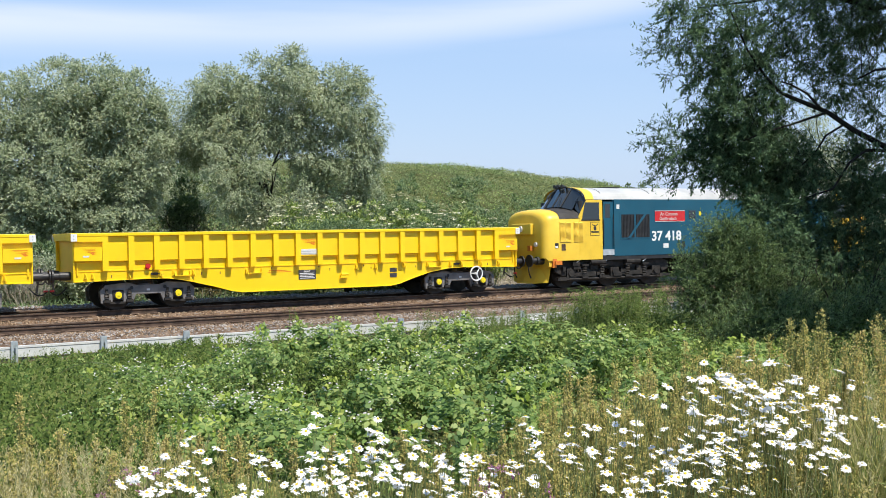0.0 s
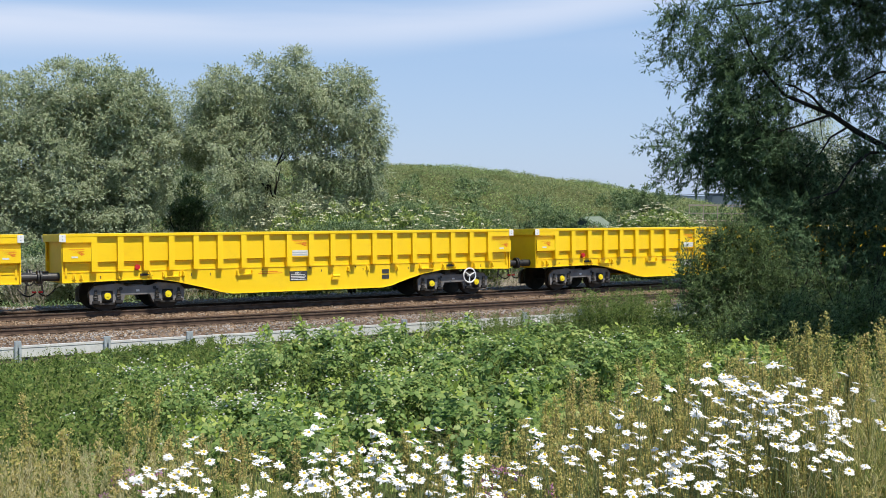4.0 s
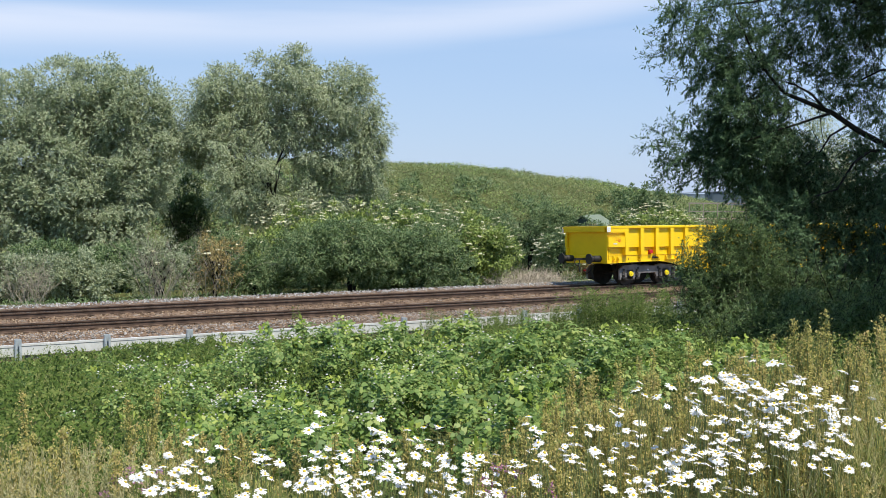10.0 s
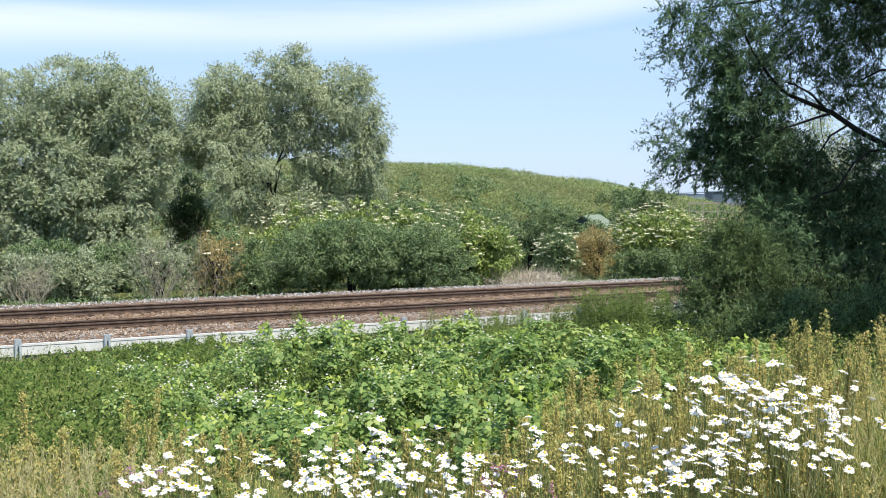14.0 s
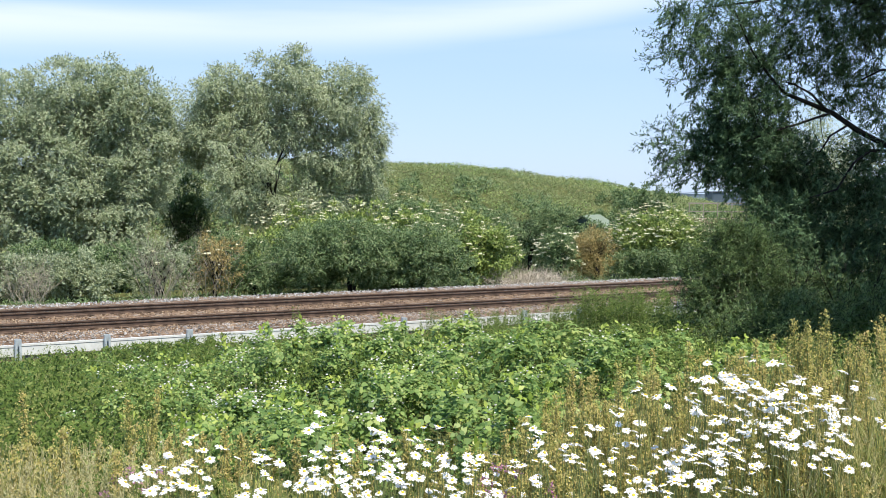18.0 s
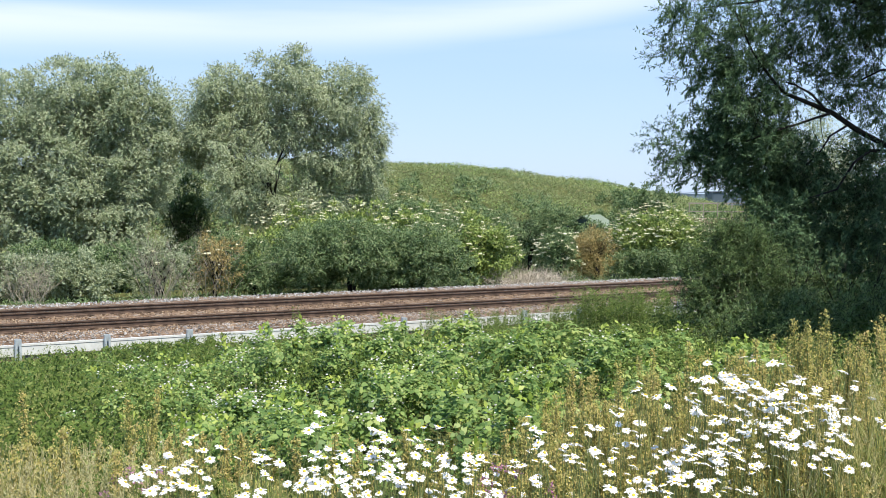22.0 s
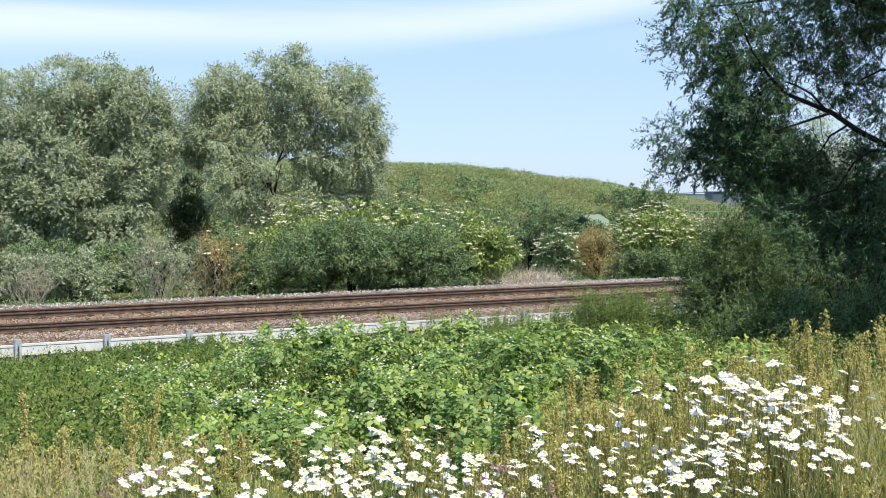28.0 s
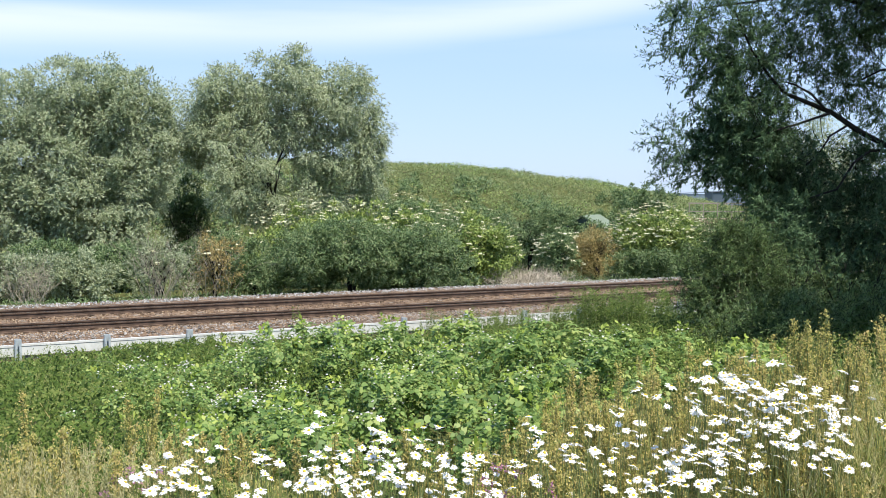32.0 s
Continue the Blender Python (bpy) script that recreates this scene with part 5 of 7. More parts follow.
# x for each metre of depth, depth, half width, half depth, height
for sx, dep, hw, hd, ht, mat, n, leaf, wid, flowers, name, lab, sd in (
        (-0.085, 42.3, 3.8, 1.6, 3.15, SALLOW, 11000, 0.14, 0.035, 0, "sallow_shrub", SH + "dark green sallow", 21),
        (-0.022, 43.6, 2.1, 1.3, 3.0, SALLOW, 4200, 0.15, 0.035, 0, "sallow_shrub", SH + "grey-green sallow", 22),
        (-0.08, 47.0, 4.9, 1.6, 4.0, ELDER, 6000, 0.15, 0.06, 420, "elder_shrub", SH + "elder covered in cream blossom", 23),
        (0.022, 47.0, 2.3, 1.5, 3.4, ELDER, 3600, 0.14, 0.06, 120, "elder_shrub", SH + "yellow-green elder with sparse blossom", 24),
        (0.200, 53.5, 2.4, 1.7, 3.55, ELDER, 5200, 0.15, 0.06, 520, "elder_shrub", "round elder bush covered in cream flower heads", 25),
        (0.080, 58.0, 3.0, 1.8, 4.1, SALLOW, 4600, 0.16, 0.045, 0, "sallow_shrub", SH + "tall dark sallow", 26),
        (0.107, 50.5, 0.9, 0.8, 2.5, SALLOW, 1500, 0.13, 0.04, 90, "blossom_shrub", "slender shrub with white blossom", 27),
        (0.143, 52.0, 1.25, 0.9, 2.75, BRONZE, 3600, 0.16, 0.014, 0, "bronze_shrub", "feathery bronze-brown shrub by the line", 28),
        (-0.212, 41.5, 0.95, 1.0, 2.8, BRONZE, 950, 0.10, 0.035, 14, "bronze_shrub", "sparse bronze-leaved shrub with bare twigs", 29),
        (-0.175, 42.0, 1.5, 1.0, 1.5, SALLOW, 1900, 0.12, 0.035, 8, "sallow_shrub", SH + "low and grey-green", 30),
        (-0.345, 40.0, 1.7, 1.2, 2.0, WILLOW, 2925, 0.115, 0.055, 0, "willow_shrub", "pale grey-green willow scrub beside the railway", 31),
        (-0.263, 40.6, 1.15, 0.9, 2.7, WILLOW, 900, 0.10, 0.045, 6, "sallow_shrub", SH + "thin grey-green with dry stems", 32),
        # deep shade of the gap put into a shrub with darker THORN leaves
        (-0.2345, 53.3, 1.3, 1.0, 5.0, THORN, 3600, 0.16, 0.045, 0, "sallow_shrub", "dark-leaved filler for the shade between two willows", 47),
        # three dark SALLOW shrubs added to fill gaps that lie in shade
        (-0.305, 44.0, 1.7, 1.2, 2.1, SALLOW, 2925, 0.14, 0.045, 0, "sallow_shrub", SH + "dark fill for shaded gaps", 48),
        (-0.200, 44.8, 2.0, 1.2, 2.7, SALLOW, 2800, 0.14, 0.04, 0, "sallow_shrub", SH + "dark fill for shaded gaps", 49),
        (-0.365, 43.0, 2.0, 1.2, 2.2, SALLOW, 3375, 0.14, 0.045, 0, "sallow_shrub", SH + "dark fill for shaded gaps", 50),
        (-0.410, 39.5, 1.3, 1.2, 1.8, WILLOW, 2475, 0.115, 0.055, 0, "willow_shrub", "pale grey-green willow scrub beside the railway", 33),
        (0.255, 55.0, 2.6, 1.6, 2.9, SALLOW, 3600, 0.15, 0.04, 0, "sallow_shrub", SH + "grey-green, half hidden by a tree", 34),
        (0.330, 58.0, 3.4, 1.8, 3.0, SALLOW, 3600, 0.15, 0.04, 0, "sallow_shrub", SH + "dark, half hidden by a tree", 35),
        (0.035, 62.0, 4.2, 2.0, 3.4, SALLOW, 4200, 0.17, 0.05, 0, "sallow_shrub", "grey-green sallow at the foot of the mound", 36),
        (-0.040, 66.0, 3.4, 2.0, 4.4, SALLOW, 3600, 0.17, 0.05, 0, "sallow_shrub", "grey-green sallow at the foot of the mound", 37),
        (0.105, 68.0, 3.8, 2.0, 2.3, SALLOW, 3600, 0.17, 0.05, 40, "sallow_shrub", "mixed scrub at the foot of the mound", 38),
        (0.178, 74.0, 4.0, 2.0, 2.9, SALLOW, 3000, 0.18, 0.05, 0, "sallow_shrub", "pale scrub by a green shed", 39),
        # dark shrub added to stand for the shaded hollow below the elder
        (0.198, 51.6, 2.2, 0.7, 1.5, SALLOW, 2400, 0.14, 0.045, 0, "sallow_shrub", "low dark fill for the shaded hollow under an elder", 51),
        (-0.036, 84.0, 3.2, 2.0, 3.6, SALLOW, 2600, 0.18, 0.06, 0, "sallow_shrub", "grey-green bush on the flank of the mound", 52),
        (0.158, 92.0, 5.0, 2.0, 3.0, SALLOW, 3400, 0.20, 0.07, 0, "sallow_shrub", "dark green bushes on the flank of the mound", 53),
        (0.188, 100.0, 3.0, 2.0, 4.2, SALLOW, 2200, 0.22, 0.07, 0, "sallow_shrub", "small dark tree on the shoulder of the mound", 40)):
    r = random.Random(sd)
    lob = [(r.uniform(-0.55, 0.55) * hw, r.uniform(-0.4, 0.4) * hd, ht * r.uniform(0.32, 0.62), hw * r.uniform(0.38, 0.6), hd * r.uniform(0.5, 0.8), ht * r.uniform(0.3, 0.42)) for _ in range(7)]
    lob = [(a, b - (c / ht - 0.45) * hd * 1.6, c, d, e, f) for a, b, c, d, e, f in lob]
    lob += [(-0.55 * hw, 0.3 * hd, ht * 0.36, hw * 0.5, hd * 0.7, ht * 0.42), (0.55 * hw, 0.3 * hd, ht * 0.36, hw * 0.5, hd * 0.7, ht * 0.42), (0, 0.1 * hd, ht * 0.5, hw * 0.62, hd * 0.8, ht * 0.5)]
    lob = [(a, b, c, d * 0.88, e * 0.88, f * 0.88) for a, b, c, d, e, f in lob]
    if sd == 25:
        lob = [(0, -0.2, ht * 0.62, hw * 0.82, hd * 0.95, ht * 0.30), (-0.45 * hw, 0, ht * 0.52, hw * 0.45, hd * 0.8, ht * 0.26), (0.45 * hw, 0, ht * 0.52, hw * 0.45, hd * 0.8, ht * 0.26), (0, 0.3, ht * 0.27, hw * 0.80, hd * 0.70, ht * 0.40)]
    tree(name, spot(sx, dep), lob, ht * 0.55, 0.06, n // 21, 0.26, 24, leaf * 0.70, wid * 1.12, mat, lab, "shrub", droop=0.0, per=5, twig=0.20, forks=3, core=n // 4, core_leaf=0.16, blossom=flowers, seed=sd, stems=3, up=0.6)


def bare_shrub(base, height, spread, n, label, seed, r=0.022):
    t = tagged(new("bare_shrub"), label, "shrub")
    t.location = base
    rng = random.Random(seed)
    b = Build()
    for _ in range(n):
        a, l = rng.uniform(0, 2 * math.pi), rng.uniform(0.15, spread)
        limbs(b, (rng.uniform(-0.5, 0.5) * spread, rng.uniform(-0.3, 0.3), -0.1), (math.cos(a) * l, math.sin(a) * l, 1), height * rng.uniform(0.5, 1.0), r * rng.uniform(0.6, 1.2), 2, rng, 0.5, 0.2, 0.3)
    part("bare_growth", b, DEAD, t)


bare_shrub(spot(-0.385, 38.3), 1.5, 1.0, 44, "leafless grey-brown stems beside the railway", 41, 0.010)
bare_shrub(spot(-0.262, 40.0), 2.1, 0.8, 34, "dry beige branching stems beside the railway", 42, 0.012)
bare_shrub(spot(-0.232, 40.6), 1.8, 1.0, 16, "dry bleached stems among green shrubs", 43, 0.012)
bare_shrub(spot(0.060, 47.0), 0.9, 2.0, 40, "bleached dead grass and stems by the line", 44, 0.014)
bare_shrub(spot(0.088, 48.5), 0.8, 1.7, 34, "bleached dead stems by the line", 45, 0.014)
bare_shrub(spot(-0.205, 41.3), 2.1, 0.9, 14, "bare brown branches over a shrub", 46, 0.012)


def scatter(name, n, area, height, leaf, width, material, label, category, lift=0.6, tuft=1, lean=0.5, folded=False):
    """Leaves or blades over a piece of ground: area(n) gives x, y; kind stuff."""
    x, y = area(n)
    z = ground_height(x, y)
    if tuft > 1:
        x, y, z = (np.repeat(a, tuft) for a in (x, y, z))
        m = len(x)
        x, y = x + RNG.normal(size=m) * 0.05, y + RNG.normal(size=m) * 0.05
    m = len(x)
    h = height * RNG.random(m) ** 0.7 * (0.75 + 0.45 * np.sin(x * 2.1 + 1.3 * np.sin(y * 1.7)) * np.sin(y * 2.6 + 0.8 * np.sin(x * 1.3)))
    P = np.stack([x, y, z + h], 1)
    D = unit(RNG.normal(size=(m, 3)) * lean + np.array([0, 0, lift]))
    s = RNG.uniform(0.6, 1.3, m)
    V, F = (blades if folded else slivers)(P, D, leaf * s, width * s, face=np.array([0.3, -0.3, 1.0]))
    return tagged(new(name, fast_mesh(name, V, F, material)), label, category, kind="stuff")


def box_area(x0, x1, y0, y1):
    return lambda n: (RNG.uniform(x0, x1, n), RNG.uniform(y0, y1, n))


def line_area(s0, s1, o0, o1):
    def f(n):
        s, o = RNG.uniform(s0, s1, n), RNG.uniform(o0, o1, n)
        return s * ALONG.x + (FAR_LINE + o) * AWAY.x, s * ALONG.y + (FAR_LINE + o) * AWAY.y
    return f


def hill_area(n):
    x, y = RNG.uniform(-34, 48, n), RNG.uniform(84, 132, n)
    keep = ((x + 16) / 60) ** 2 + ((y - 128) / 40) ** 2 < 1.05
    return x[keep], y[keep]


def patchy(lowest, turn):
    """Uneven patches of the mound's growth."""
    def f(n):
        x, y = hill_area(n)
        m = np.sin(x * 0.31 + turn + 1.3 * np.sin(y * 0.23)) + np.sin(y * 0.37 + turn + 1.1 * np.sin(x * 0.19)) + 0.5 * np.sin(x * 0.9 + y * 0.7)
        keep = m > lowest
        return x[keep], y[keep]
    return f


scatter("mound_growth", 190000, hill_area, 0.55, 0.18, 0.11, HILL_GREEN, "rough green weeds and grass over a mound", "weeds", 0.1, 1, 0.9)
scatter("mound_nettles", 60000, patchy(0.35, 0.8), 0.72, 0.18, 0.12, BRAMBLE, "bright green patches of nettle on a mound", "weeds", 0.1, 1, 0.9)
scatter("mound_seed_heads", 46000, patchy(0.1, 3.4), 0.75, 0.13, 0.075, GRASS, "pale dry seed heads over a mound", "weeds", 0.1, 1, 0.9)
SCRUB = []
for i in range(90):
    hx, hy = (random.uniform(-30, 30), random.uniform(89, 108)) if i % 3 else (random.choice((random.uniform(-8, 4), random.uniform(12, 21))), random.uniform(86, 94))
    SCRUB.append((hx, hy, float(ground_height(hx, hy)) + 0.3, random.uniform(0.8, 2.2), random.uniform(0.8, 2.0), random.uniform(0.5, 1.1)))
P, out = tufted(SCRUB, 1250, 0.42, 14, 0.4)
V, F = sprays(P, out, 4, 0.3, 0.3, 0.12, 0.1, far=True)
tagged(new("mound_scrub", fast_mesh("mound_scrub", V, F, SALLOW)), "low dark scrub scattered over the mound", "scrub", kind="stuff")
scatter("verge_growth", 26000, line_area(-12, 70, 3.0, 8), 0.25, 0.12, 0.035, SALLOW, "low green weeds behind the railway", "weeds", 0.5, 1, 0.7)
scatter("far_meadow", 16000, line_area(-10, 110, 9, 45), 0.5, 0.5, 0.12, HILL_GREEN, "rough grassland beyond the railway", "grass", 0.5, 1, 0.7)

scatter("dead_grass", 3400, lambda n: (RNG.normal(3.7, 0.9, n), RNG.normal(46.8, 0.7, n)), 0.6, 0.45, 0.016, DEAD, "bleached dead grass at the foot of the shrubs", "grass", 0.5, 1, 0.9)

# ---------------- distance ----------------
shed = tagged(new("garden_shed"), "low shed with a pale green pitched roof", "shed")
shed.location = spot(0.1295, 80) + Vector((0, 0, 0.15))
part("wall", Build().prism([(-1.6, 0), (-1.6, 1.7), (0, 2.5), (1.6, 1.7), (1.6, 0)], 0, 3.2), SHED_DARK, shed, "dark green shed wall")
part("roof", Build().prism([(-1.75, 1.62), (0, 2.5), (1.75, 1.62), (1.75, 1.70), (0, 2.6), (-1.75, 1.70)], -0.2, 3.4), SHED_GREEN, shed)
shed.scale = (0.82, 0.82, 0.95)
shed.rotation_euler.z = radians(-35)
for x, y, w, d, h, mt, lab in ((150, 560, 68, 40, 5.4, CLADDING, "long pale grey warehouse far away"), (118.0, 470, 5.6, 14, 6.0, CLADDING_DARK, "dark blue-grey block beside a warehouse"),
                               (205, 600, 60, 40, 5.0, CLADDING, "grey warehouse far away")):
    hall = tagged(new("warehouse"), lab, "warehouse")
    hall.location = (x, y, -0.55)
    part("wall", Build().box(-w / 2, w / 2, -d / 2, d / 2, 0, h), mt, hall)
    part("roof", Build().prism([(-w / 2 - 0.4, h), (0, h + w * 0.02), (w / 2 + 0.4, h), (w / 2 + 0.4, h + 0.4), (0, h + 0.4 + w * 0.02), (-w / 2 - 0.4, h + 0.4)], -d / 2 - 0.4, d / 2 + 0.4), CLADDING, hall)
fence = tagged(new("deck_railing"), "beige railing on a low deck", "railing")
fence.location = spot(0.267, 76) + Vector((0, 0, 0.95))
part("deck", Build().box(-3, 3, 0, 3, 1.2, 1.5), DECK, fence, "brown timber deck")
for i in range(7):
    part("post", Build().box(-3 + 1.0 * i - 0.03, -3 + 1.0 * i + 0.03, 0, 0.06, 1.5, 2.6), CONCRETE, fence)
part("rail", Build().box(-3.05, 3.05, -0.01, 0.07, 2.55, 2.65).box(-3.05, 3.05, -0.01, 0.07, 2.0, 2.06), CONCRETE, fence)
for px in (-1.0, 1.0):
    part("pier", Build().box(px - 0.2, px + 0.2, 0.2, 2.8, -1.6, 1.2), CONCRETE, fence)

# ---------------- near side: bramble, herbs, grass, flowers, tree ----------------
BR = [(-0.9, 9.2, 1.60, 1.5, 1.2, 0.61), (0.6, 9.4, 1.58, 1.5, 1.2, 0.64), (-0.3, 7.6, 1.6, 1.6, 1.1, 0.55), (-1.5, 7.6, 1.55, 0.9, 1.0, 0.45), (1.5, 8.4, 1.6, 1.2, 1.2, 0.6),
      (2.2, 9.6, 1.54, 1.2, 1.2, 0.67), (0.7, 6.6, 1.65, 1.0, 0.8, 0.42), (-0.9, 6.4, 1.65, 1.1, 0.7, 0.42), (-0.1, 10.6, 1.38, 1.7, 1.0, 0.80), (1.6, 7.0, 1.65, 0.8, 0.8, 0.42),
      (-1.9, 6.6, 1.6, 0.6, 0.8, 0.42), (-0.9, 5.5, 1.8, 0.9, 0.6, 0.44), (0.1, 5.6, 1.8, 0.7, 0.6, 0.44), (-1.5, 5.8, 1.75, 0.6, 0.6, 0.42), (-2.3, 8.2, 1.5, 0.8, 1.0, 0.5), (2.6, 8.4, 1.7, 0.8, 1.0, 0.5), (-2.0, 7.2, 1.6, 0.7, 0.8, 0.46), (0.5, 5.9, 1.75, 0.7, 0.5, 0.42), (1.2, 6.2, 1.8, 0.6, 0.5, 0.42), (-2.3, 9.6, 1.46, 0.9, 0.9, 0.55), (-1.5, 10.0, 1.45, 0.9, 0.9, 0.68), (-0.75, 7.0, 1.62, 0.7, 0.6, 0.48)]


def bramble():
    """Arching thicket: leaves in threes, pale new tips, small white flowers."""
    t = tagged(new("bramble_thicket"), "bramble thicket with bright green leaves and small white flowers", "bramble", kind="stuff")
    C, out = lobe_points([(a, b, c - 0.10, d, e, f) for a, b, c, d, e, f in BR], 1080, 0.2)
    keep = (C[:, 2] > ground_height(C[:, 0], C[:, 1]) - 0.05) & (out[:, 2] > -0.35)
    C, out = C[keep], out[keep]
    heads = unit(out + np.array([0, -0.2, 0.9]))
    each = 64
    d = unit(RNG.normal(size=(len(C), each, 3)) + out[:, None, :] * 0.7 + np.array([0.1, -0.2, 0.55]))
    R = RNG.uniform(0.10, 0.24, len(C))
    P = (C[:, None, :] + d * (R[:, None] * RNG.uniform(0.45, 1.05, (len(C), each)))[..., None]).reshape(-1, 3)
    out = np.repeat(out, each, 0) * 0.5 + d.reshape(-1, 3) * 0.6
    up = unit(out * 0.7 + np.array([0.08, -0.15, 0.75]) + RNG.normal(size=P.shape) * 0.46)
    T = unit(np.cross(up, unit(RNG.normal(size=P.shape))))
    B = np.cross(up, T)
    s = RNG.uniform(0.35, 1.08, len(P)) * np.where(P[:, 0] < -1.4, 0.75, 1.0)
    Vs, Fs, k = [], [], 0
    for a in (-1.25, 0.0, 1.25):
        D = T * math.cos(a) + B * math.sin(a)
        S = np.cross(up, D)
        L, W = ((0.060 if a == 0 else 0.050) * s)[:, None], (0.041 * s)[:, None]
        b = P + D * 0.012
        lift = up * W * 0.20
        V = np.stack([b, b + D * L * 0.28 + S * W * 0.47 + lift, b + D * L * 0.66 + S * W * 0.38 + lift * 0.7, b + D * L - up * L * 0.15, b + D * L * 0.66 - S * W * 0.38 + lift * 0.7, b + D * L * 0.28 - S * W * 0.47 + lift], 1)
        n = len(P)
        Vs.append(V.reshape(-1, 3))
        Fs.append(np.arange(6 * n).reshape(n, 6) + k)
        k += 6 * n
    part("leaves", fast_mesh("bramble_leaves", np.concatenate(Vs), np.concatenate(Fs), BRAMBLE), BRAMBLE, t)
    high = (heads[:, 2] > 0.55) & (RNG.random(len(C)) < 0.62)
    Q = np.repeat(C[high] + heads[high] * (R[high] * RNG.uniform(0.9, 1.25, high.sum()))[:, None], 14, 0)
    Q = Q + RNG.normal(size=Q.shape) * 0.022
    D = unit(RNG.normal(size=Q.shape) + np.array([0, 0, 0.45]))
    V, F = blades(Q, D, 0.056 * RNG.uniform(0.4, 1.2, len(Q)), 0.030, 0.2, 0.5, np.array([0.3, -0.4, 1.0]))
    part("tips", fast_mesh("bramble_tips", V, F, BRAMBLE_TIP), BRAMBLE_TIP, t, "yellow-green new shoots")
    canes = Build()
    rng = random.Random(5)
    for _ in range(160):
        l = rng.choice(BR)
        a = rng.uniform(0, 2 * math.pi)
        p = Vector((l[0] + rng.uniform(-0.8, 0.8) * l[3], l[1] + rng.uniform(-0.8, 0.8) * l[4], 1.4))
        d = Vector((math.cos(a) * 0.5, math.sin(a) * 0.5, 1))
        for _ in range(6):
            q = p + d.normalized() * 0.2
            canes.rod(p, q, 0.006, n=4, caps=False)
            p, d = q, d + Vector((math.cos(a) * 0.15, math.sin(a) * 0.15, -0.32))
    part("canes", canes, STEM, t)
    share = np.interp(C[:, 0], [-2.5, -1.0, 0.4, 1.5], [0.8, 0.95, 0.6, 0.2])
    keep = (heads[:, 2] > 0.5) & (RNG.random(len(C)) < share) & (C[:, 1] > 6.3)
    Q = np.repeat(C[keep] + heads[keep] * (R[keep] * 1.0)[:, None], 10, 0)
    out = np.repeat(heads[keep], 10, 0)
    Q = Q + RNG.normal(size=Q.shape) * 0.036
    Vs, Fs, k = [], [], 0
    N = unit(out + np.array([0, -0.5, 0.6]) + RNG.normal(size=Q.shape) * 0.3)
    T = unit(np.cross(N, unit(RNG.normal(size=Q.shape))))
    B = np.cross(N, T)
    for i in range(5):
        a = 2 * math.pi * i / 5
        D = T * math.cos(a) + B * math.sin(a)
        S = np.cross(N, D)
        V = np.stack([Q, Q + D * 0.005 + S * 0.0042, Q + D * 0.0096, Q + D * 0.005 - S * 0.0042], 1)
        Vs.append(V.reshape(-1, 3))
        Fs.append(np.arange(4 * len(Q)).reshape(-1, 4) + k)
        k += 4 * len(Q)
    part("flowers", fast_mesh("bramble_flowers", np.concatenate(Vs), np.concatenate(Fs), BRAMBLE_FLOWER), BRAMBLE_FLOWER, t, "small white five-petalled flowers")


bramble()
TRAIL = [(-3.4, 10.2, 1.15, 1.2, 1.2, 0.45), (-4.6, 12.5, 0.85, 1.5, 1.4, 0.45), (-3.0, 13.0, 0.8, 1.5, 1.4, 0.4), (-6.2, 15.0, 0.45, 1.6, 1.6, 0.45), (-4.6, 16.0, 0.35, 1.6, 1.6, 0.4),
         (-7.5, 18.0, 0.05, 1.8, 1.6, 0.4), (-5.5, 19.5, -0.05, 1.8, 1.5, 0.35), (3.6, 11.0, 1.1, 1.2, 1.0, 0.45), (4.6, 12.6, 1.0, 1.4, 1.2, 0.4)]
TRAIL = [(a, b, float(ground_height(a, b)) - 0.05, d, e, 0.26) for a, b, c, d, e, f in TRAIL]
P, out = tufted(TRAIL, 650, 0.15, 16, 0.3)
V, F = sprays(P, out, 4, 0.10, 0.046, 0.034, 0.1, 0.7)
tagged(new("trailing_bramble", fast_mesh("trailing_bramble", V, F, BRAMBLE)), "low trailing bramble and nettle over the bank", "bramble", kind="stuff")


def slope_area(n):
    p = 7 + 20 * RNG.random(n) ** 0.75
    s = p * RNG.uniform(0.0, 1.3, n)
    return p * AWAY.x + s * ALONG.x, p * AWAY.y + s * ALONG.y


def near_slope(n):
    p = 6.5 + 6.5 * RNG.random(n) ** 0.8
    s = p * RNG.uniform(0.0, 1.3, n)
    return p * AWAY.x + s * ALONG.x, p * AWAY.y + s * ALONG.y


scatter("nettles", 120000, near_slope, 0.42, 0.040, 0.022, HERB, "dense dark green nettles and low bramble on the bank", "nettles", 0.2, 1, 0.8, True)
scatter("slope_herbs", 150000, slope_area, 0.36, 0.050, 0.023, HERB, "low leafy green herbs covering the bank", "herbs", 0.35, 1, 0.7)
scatter("slope_grass", 12000, slope_area, 0.10, 0.28, 0.008, GRASS, "grass blades among herbs on the bank", "grass", 1.0, 1, 0.35)
def front_area(n):
    """The strip before the bramble: deeper at both sides."""
    x, u = RNG.uniform(-2.6, 2.9, n), RNG.random(n)
    back = np.interp(x, [-2.6, -1.6, -1.1, 0.4, 0.9, 2.9], [6.6, 6.0, 4.9, 4.9, 6.2, 6.8])
    return x, 3.4 + u * (back - 3.4)


def left_front(n):
    x, y = front_area(n)
    keep = (x < -0.9) | (RNG.random(n) < 0.25)
    return x[keep], y[keep]


def right_front(n):
    x, y = front_area(n)
    keep = (x > -0.9) | (y < 4.6) & (np.sin(x * 9) + np.sin(y * 7) > 0)
    return x[keep], y[keep]


